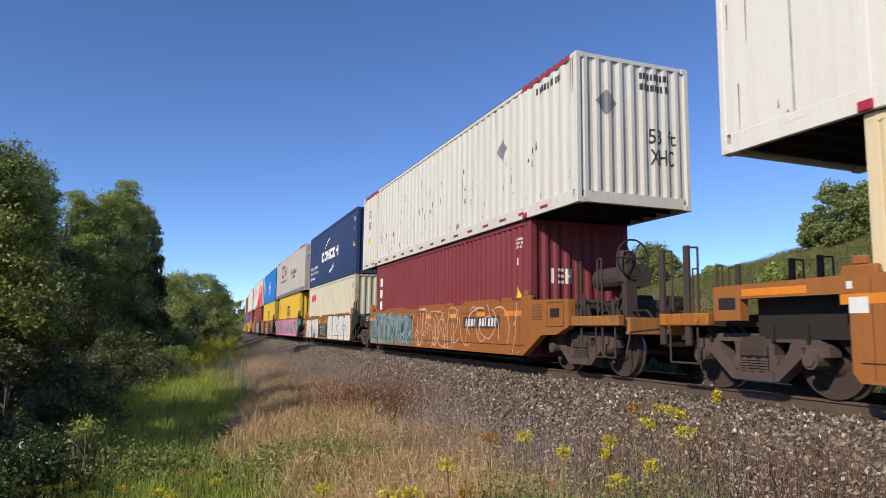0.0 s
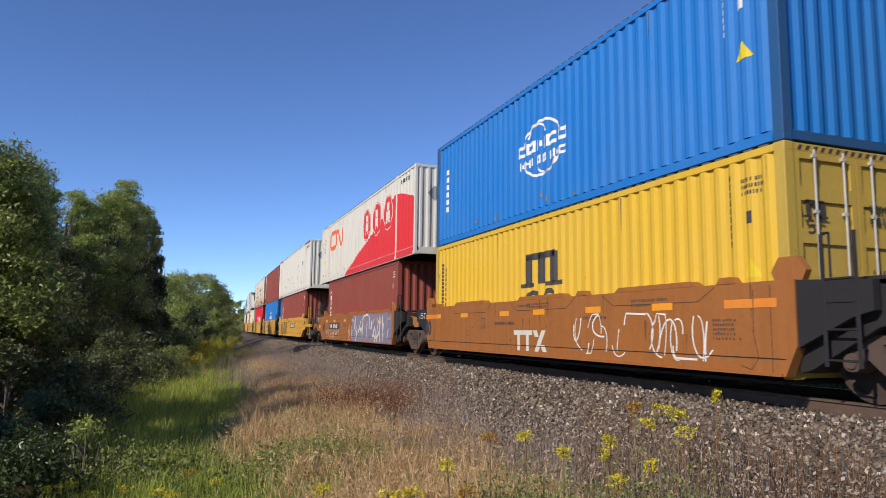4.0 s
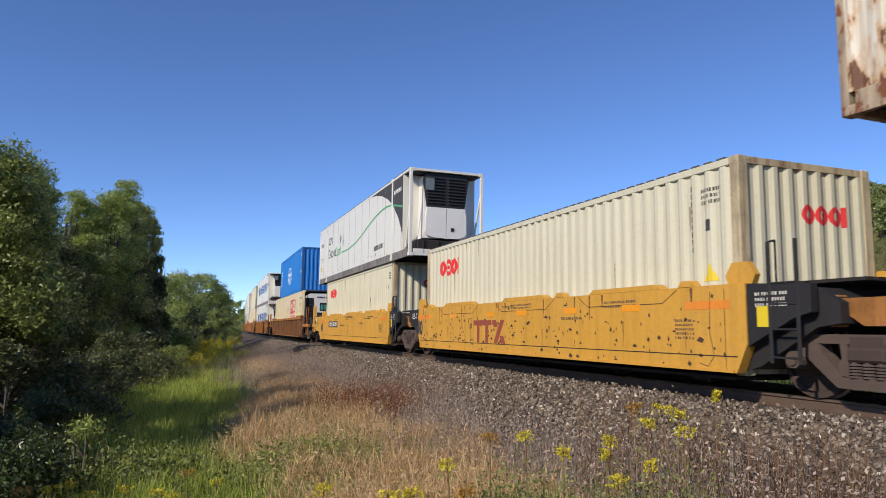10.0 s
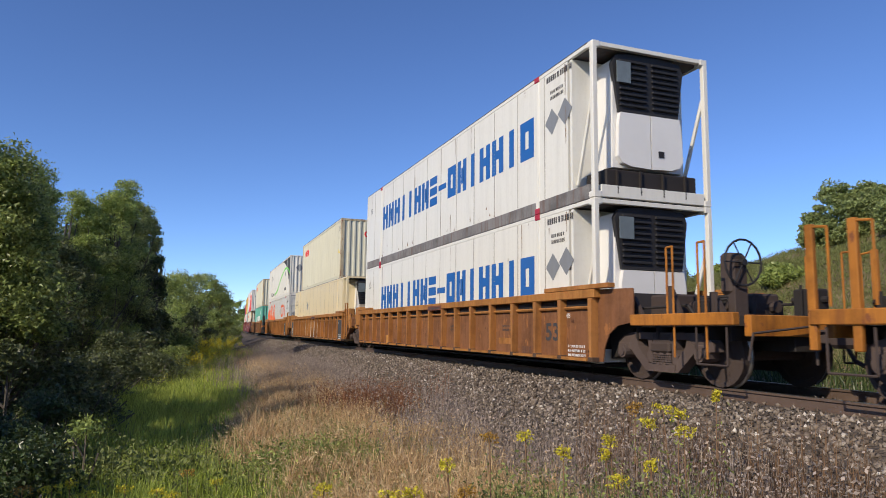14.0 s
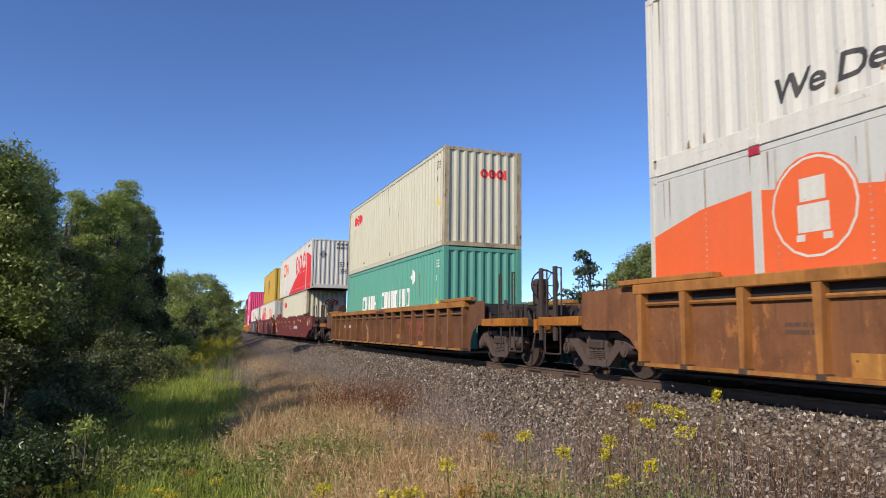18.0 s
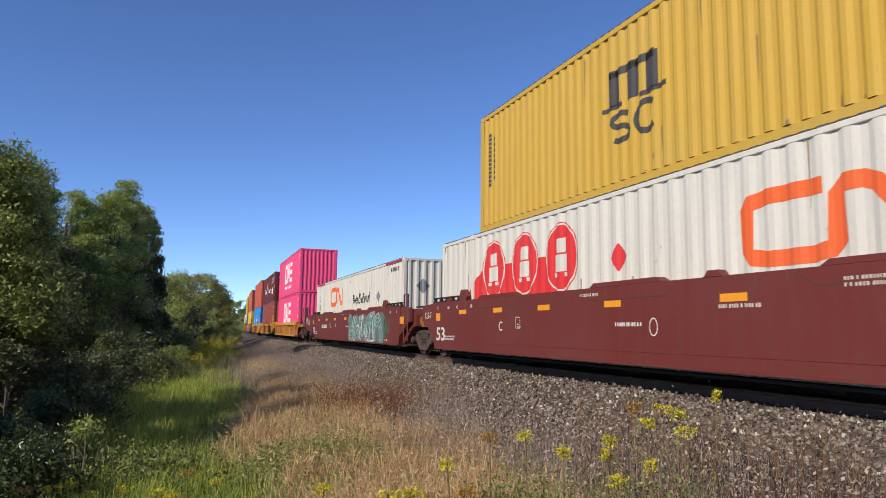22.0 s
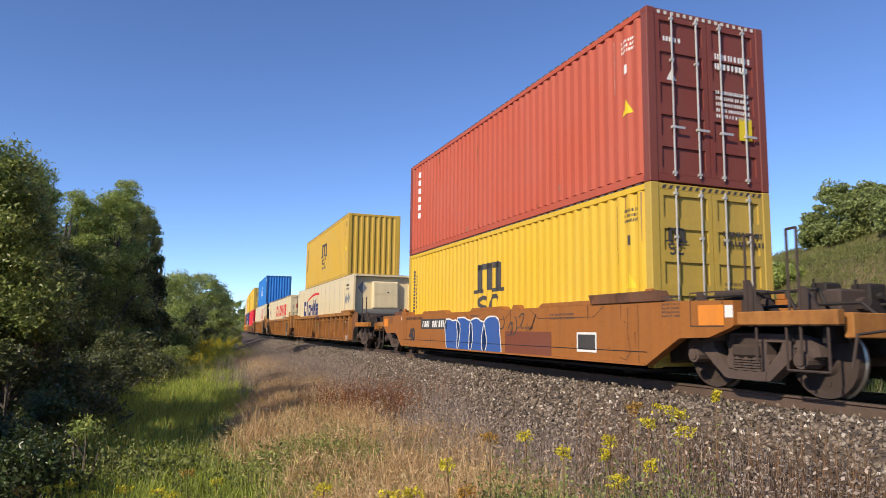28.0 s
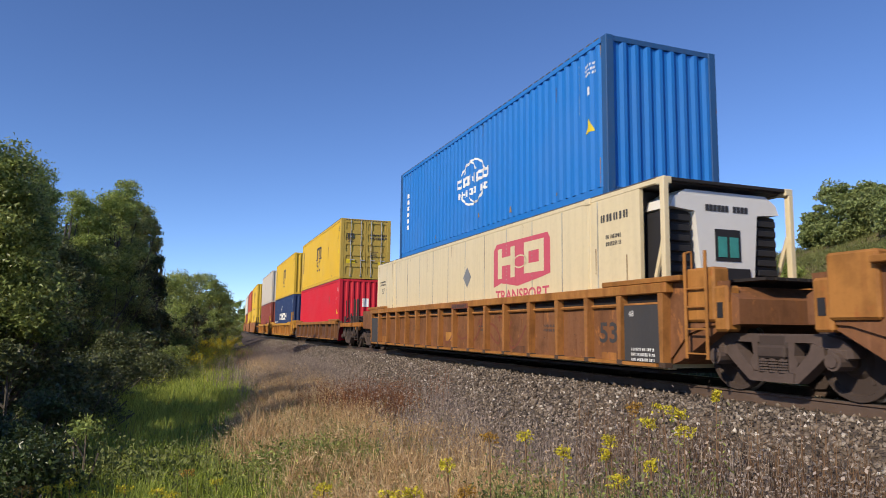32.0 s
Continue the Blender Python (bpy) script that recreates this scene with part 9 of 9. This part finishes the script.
b, s = tufts(6200, 2.0, 40, 1.5, lambda q: 3.5 + 0.3 * math.sin(q * 0.9), lambda q: 5.1 + 0.4 * math.sin(q * 1.7), rg, 7, 0.12)
v, f = blades(b, rg.uniform(0.15, 0.5, len(b)), rg.uniform(0.004, 0.008, len(b)) * (1 + s * 0.02), rg.uniform(0.0, 0.4, len(b)), rg)
stuff("dead_stalks", v, f, WEED, "dark brown dead weed stalks along the ballast edge", "weeds")
top = b + np.array([0, 0, 1.0]) * rg.uniform(0.25, 0.7, (len(b), 1))
top = top[::4]
v, f = leaves(np.repeat(top, 3, 0) + rg.normal(0, (0.05, 0.05, 0.12), (len(top) * 3, 3)), 0.016, rg)
stuff("stalk_leaves", v, f, WEED, "withered leaves on the dead stalks", "weeds")


def patch(px, d, radius, count, h, mat, label, seed, leafsize=0.03):
    """A patch of upright weeds with small leaves or seeds along their stalks."""
    q = np.random.default_rng(seed)
    x, y = spot(px, d)
    lat0 = TRACK_X + BEND * y * y / 2 - x
    s, lat = y + q.normal(0, radius, count), lat0 + q.normal(0, radius, count)
    base = on_ground(s, lat)
    hh = q.uniform(0.6, 1.0, count) * h
    v1, f1 = blades(base, hh, np.full(count, 0.012), q.uniform(0, 0.25, count), q)
    k = 12
    pos = np.repeat(base, k, 0) + np.stack([q.normal(0, 0.05, count * k), q.normal(0, 0.05, count * k), np.repeat(hh, k) * q.uniform(0.3, 1.0, count * k)], 1)
    v2, f2 = leaves(pos, leafsize, q)
    stuff("weed_patch", np.concatenate([v1, v2]), np.concatenate([f1, f2 + len(v1)]), mat, label, "weeds")


for i, (px, d, rad, n, h) in enumerate([(645, 13.2, 0.55, 420, 0.8), (690, 12.3, 0.45, 260, 0.65), (560, 22, 0.4, 120, 0.8), (475, 24, 0.8, 420, 0.75), (500, 21, 0.7, 420, 0.7), (520, 19, 0.6, 300, 0.6), (450, 30, 0.9, 300, 0.9), (566, 21, 0.22, 160, 0.75)]):
    patch(px, d, rad, n, h, RUST_DOCK if i < 2 else WEED, "rust-brown dock gone to seed" if i < 2 else "clump of dark dead weeds on the bank", 700 + i, 0.016)
for i, (px, d, rad, n, h) in enumerate([(890, 4.6, 0.16, 110, 0.95), (950, 4.5, 0.18, 150, 1.0), (1180, 4.4, 0.2, 110, 0.95), (1010, 4.4, 0.2, 110, 0.9), (1120, 4.6, 0.22, 90, 0.95), (1330, 4.1, 0.4, 60, 0.6), (780, 4.6, 0.3, 80, 0.5), (560, 9.5, 0.8, 260, 0.5), (520, 12.0, 0.9, 240, 0.5), (620, 8.0, 0.6, 140, 0.45)]):
    patch(px, d, rad, n, h, SAGE, "grey-green leafy weeds on the bank", 720 + i, 0.015)
for i, (px, d, rad, n, h) in enumerate([(850, 4.5, 0.12, 200, 0.66), (905, 4.5, 0.16, 340, 0.74), (960, 4.4, 0.16, 300, 0.68), (1010, 4.3, 0.14, 150, 0.55), (1140, 4.3, 0.18, 130, 0.55), (1190, 4.5, 0.12, 110, 0.62), (545, 8.6, 0.4, 380, 0.5), (590, 7.2, 0.3, 160, 0.36), (820, 3.9, 0.15, 140, 0.35), (700, 3.9, 0.2, 140, 0.3)]):
    patch(px, d, rad, n, h, TANSY_LEAF, "leafy yellow-green tansy stems on the bank", 760 + i, 0.021)
for i, (px, d, rad, n, h) in enumerate([(385, 36, 1.0, 380, 1.0), (120, 9.5, 0.5, 60, 0.6), (250, 9.5, 0.5, 60, 0.45), (330, 9.0, 0.6, 60, 0.4), (300, 26, 1.0, 160, 0.9)]):
    patch(px, d, rad, n, h, SAGE if i else GREEN, "leafy goldenrod stems in the ditch", 740 + i, 0.03)


def tansy(px, py, d, seed, size=0.05):
    """A flower head on its stalk: a flat-topped cluster of small yellow buttons."""
    q = np.random.default_rng(seed)
    x, y = spot(px, d)
    cosx = math.cos(math.atan((px - 784) / 1204.9))
    z = 0.891 + d * cosx * math.tan(math.atan((441 - py - (px - 784) * -0.0119) / 1204.9) + PITCH)
    lat = TRACK_X + BEND * y * y / 2 - x
    gz = ground_z(lat, y)
    ob = thing("tansy_plant", "withering brown-yellow tansy flower head on a thin stalk" if seed % 5 == 3 else "yellow tansy flower head on a thin stalk", "flower", "tansy on the bank")
    ob.location = (x, y, gz)
    h = max(0.25, z - gz)
    part("stalk", lambda bm: tube(bm, [(q.normal(0, 0.04), q.normal(0, 0.04), -0.05), (q.normal(0, 0.02), 0, h * 0.6), (0, 0, h)], 0.005, 4), DOCK, ob)
    n = 44
    size = size * 1.6
    a, r = q.random(n) * 6.283, np.sqrt(q.random(n)) * size * 0.85
    c = np.stack([np.cos(a) * r, np.sin(a) * r, h + q.choice((-0.035, -0.012, 0.0, 0.012), n) + q.uniform(-0.006, 0.006, n) - r * 0.2], 1)
    v, f = leaves(np.repeat(c, 5, 0) + q.normal(0, 0.006, (n * 5, 3)), 0.009, q, 2.0)
    fl = stuff("flower_head", v, f, OLD_FLOWER if seed % 5 == 3 else FLOWER, "", "")
    fl.parent = ob
    pos = np.stack([q.normal(0, 0.035, 70), q.normal(0, 0.035, 70), h * q.uniform(0.2, 0.95, 70)], 1)
    v, f = leaves(pos, 0.013, q)
    lf = stuff("leaves", v, f, TANSY_LEAF, "", "")
    lf.parent = ob


for i, (px, py, d, sz) in enumerate([(1204, 757, 4.6, 0.05), (1075, 775, 4.5, 0.035), (1068, 799, 4.5, 0.03), (1120, 717, 4.8, 0.04), (1168, 719, 4.8, 0.05), (1195, 728, 4.8, 0.04), (1143, 745, 4.7, 0.04), (1262, 697, 5.0, 0.02), (868, 771, 4.5, 0.045), (930, 767, 4.6, 0.04), (995, 796, 4.3, 0.035), (1145, 818, 4.2, 0.03), (1088, 846, 4.0, 0.04), (825, 866, 3.8, 0.05), (740, 868, 3.8, 0.05), (695, 874, 3.8, 0.05), (585, 862, 4.0, 0.04), (795, 818, 4.2, 0.035), (350, 832, 8.0, 0.06), (245, 862, 7.5, 0.07), (300, 866, 7.4, 0.06), (120, 862, 7.0, 0.07), (150, 852, 7.2, 0.06), (70, 864, 6.8, 0.06), (180, 872, 7.0, 0.07), (325, 874, 7.0, 0.06), (400, 850, 7.6, 0.05)]):
    tansy(px, py, d, 800 + i, sz)
q = np.random.default_rng(31)
c = []
for px, d, h, rad, n in ((345, 30, 1.3, 0.45, 60), (366, 33, 1.5, 0.6, 70), (388, 38, 1.5, 0.7, 60), (350, 29, 0.8, 0.6, 16), (285, 24, 0.9, 0.9, 22), (325, 27, 0.7, 0.9, 22)):
    x, y = spot(px, d)
    g = ground_z(TRACK_X + BEND * y * y / 2 - x, y)
    k = q.normal(0, 1, (n, 3)) * np.array([rad, rad, 0.12]) + np.array([x, y, g + h])
    c.append(np.repeat(k, 40, 0) + q.normal(0, (0.06, 0.06, 0.07), (n * 40, 3)))
v, f = leaves(np.concatenate(c), 0.026, q, 1.0)
stuff("goldenrod", v, f, FLOWER, "yellow goldenrod plumes in the ditch", "flowers")
# far verge weeds, coloured dark to stand for the shade behind the train
b, s = tufts(3400, 0, 60, 1.4, lambda q: -9.0, lambda q: -4.5, rg, 6, 0.2)
v, f = blades(b, rg.uniform(0.3, 0.75, len(b)), rg.uniform(0.02, 0.05, len(b)), rg.uniform(0.1, 0.6, len(b)), rg)
stuff("verge_weeds", v, f, LEAF_E_SHADE, "dark green weeds on the far verge of the track", "weeds")
HILL = leafy("rough_hill_grass", (0.085, 0.105, 0.03), (0.33, 0.35, 0.115), 0.8, 0.3, 0.4)
b, s = tufts(15000, 8, 60, 1.3, lambda q: -20.0, lambda q: -9.0, rg, 7, 0.25)
b2, s2 = tufts(9000, 4, 28, 1.0, lambda q: -17.0, lambda q: -8.4, rg, 7, 0.25)
b, s = np.concatenate([b, b2]), np.concatenate([s, s2])
v, f = slivers(b + np.array([0, 0, 0.1]), rg.uniform(0.07, 0.15, len(b)), rg, -0.6, 0.07)
stuff("hill_grass", v, f, HILL, "rough green grass on the rise across the track", "grass")
q = np.random.default_rng(77)
for i in range(650):
    px = 1600 - 580 * q.random() ** 1.4
    d = (TRACK_X - q.uniform(2.9, 4.7)) / math.sin(YAW + math.atan((px - 784) / 1204.9))
    if i % 130 == 0:
        parts_v, parts_f, at_ = [], [], 0
    x, y = spot(px, d)
    lat0 = TRACK_X + BEND * y * y / 2 - x
    base = on_ground(np.array([y]), np.array([lat0]))
    hh = q.uniform(0.3, 0.8)
    v1, f1 = blades(np.repeat(base, 2, 0), np.full(2, hh), np.full(2, 0.008), np.full(2, q.uniform(0, 0.18)), q)
    pos = np.repeat(base, 16, 0) + np.stack([q.normal(0, 0.02, 16), q.normal(0, 0.02, 16), hh * q.uniform(0.35, 1.0, 16)], 1)
    v2, f2 = leaves(pos, 0.008, q)
    parts_v += [v1, v2]
    parts_f += [f1 + at_, f2 + at_ + len(v1)]
    at_ += len(v1) + len(v2)
    if i % 130 == 129:
        stuff("tall_weed_stalks", np.concatenate(parts_v), np.concatenate(parts_f), DOCK, "tall thin brown seed stalks by the ballast", "weeds")

motions()
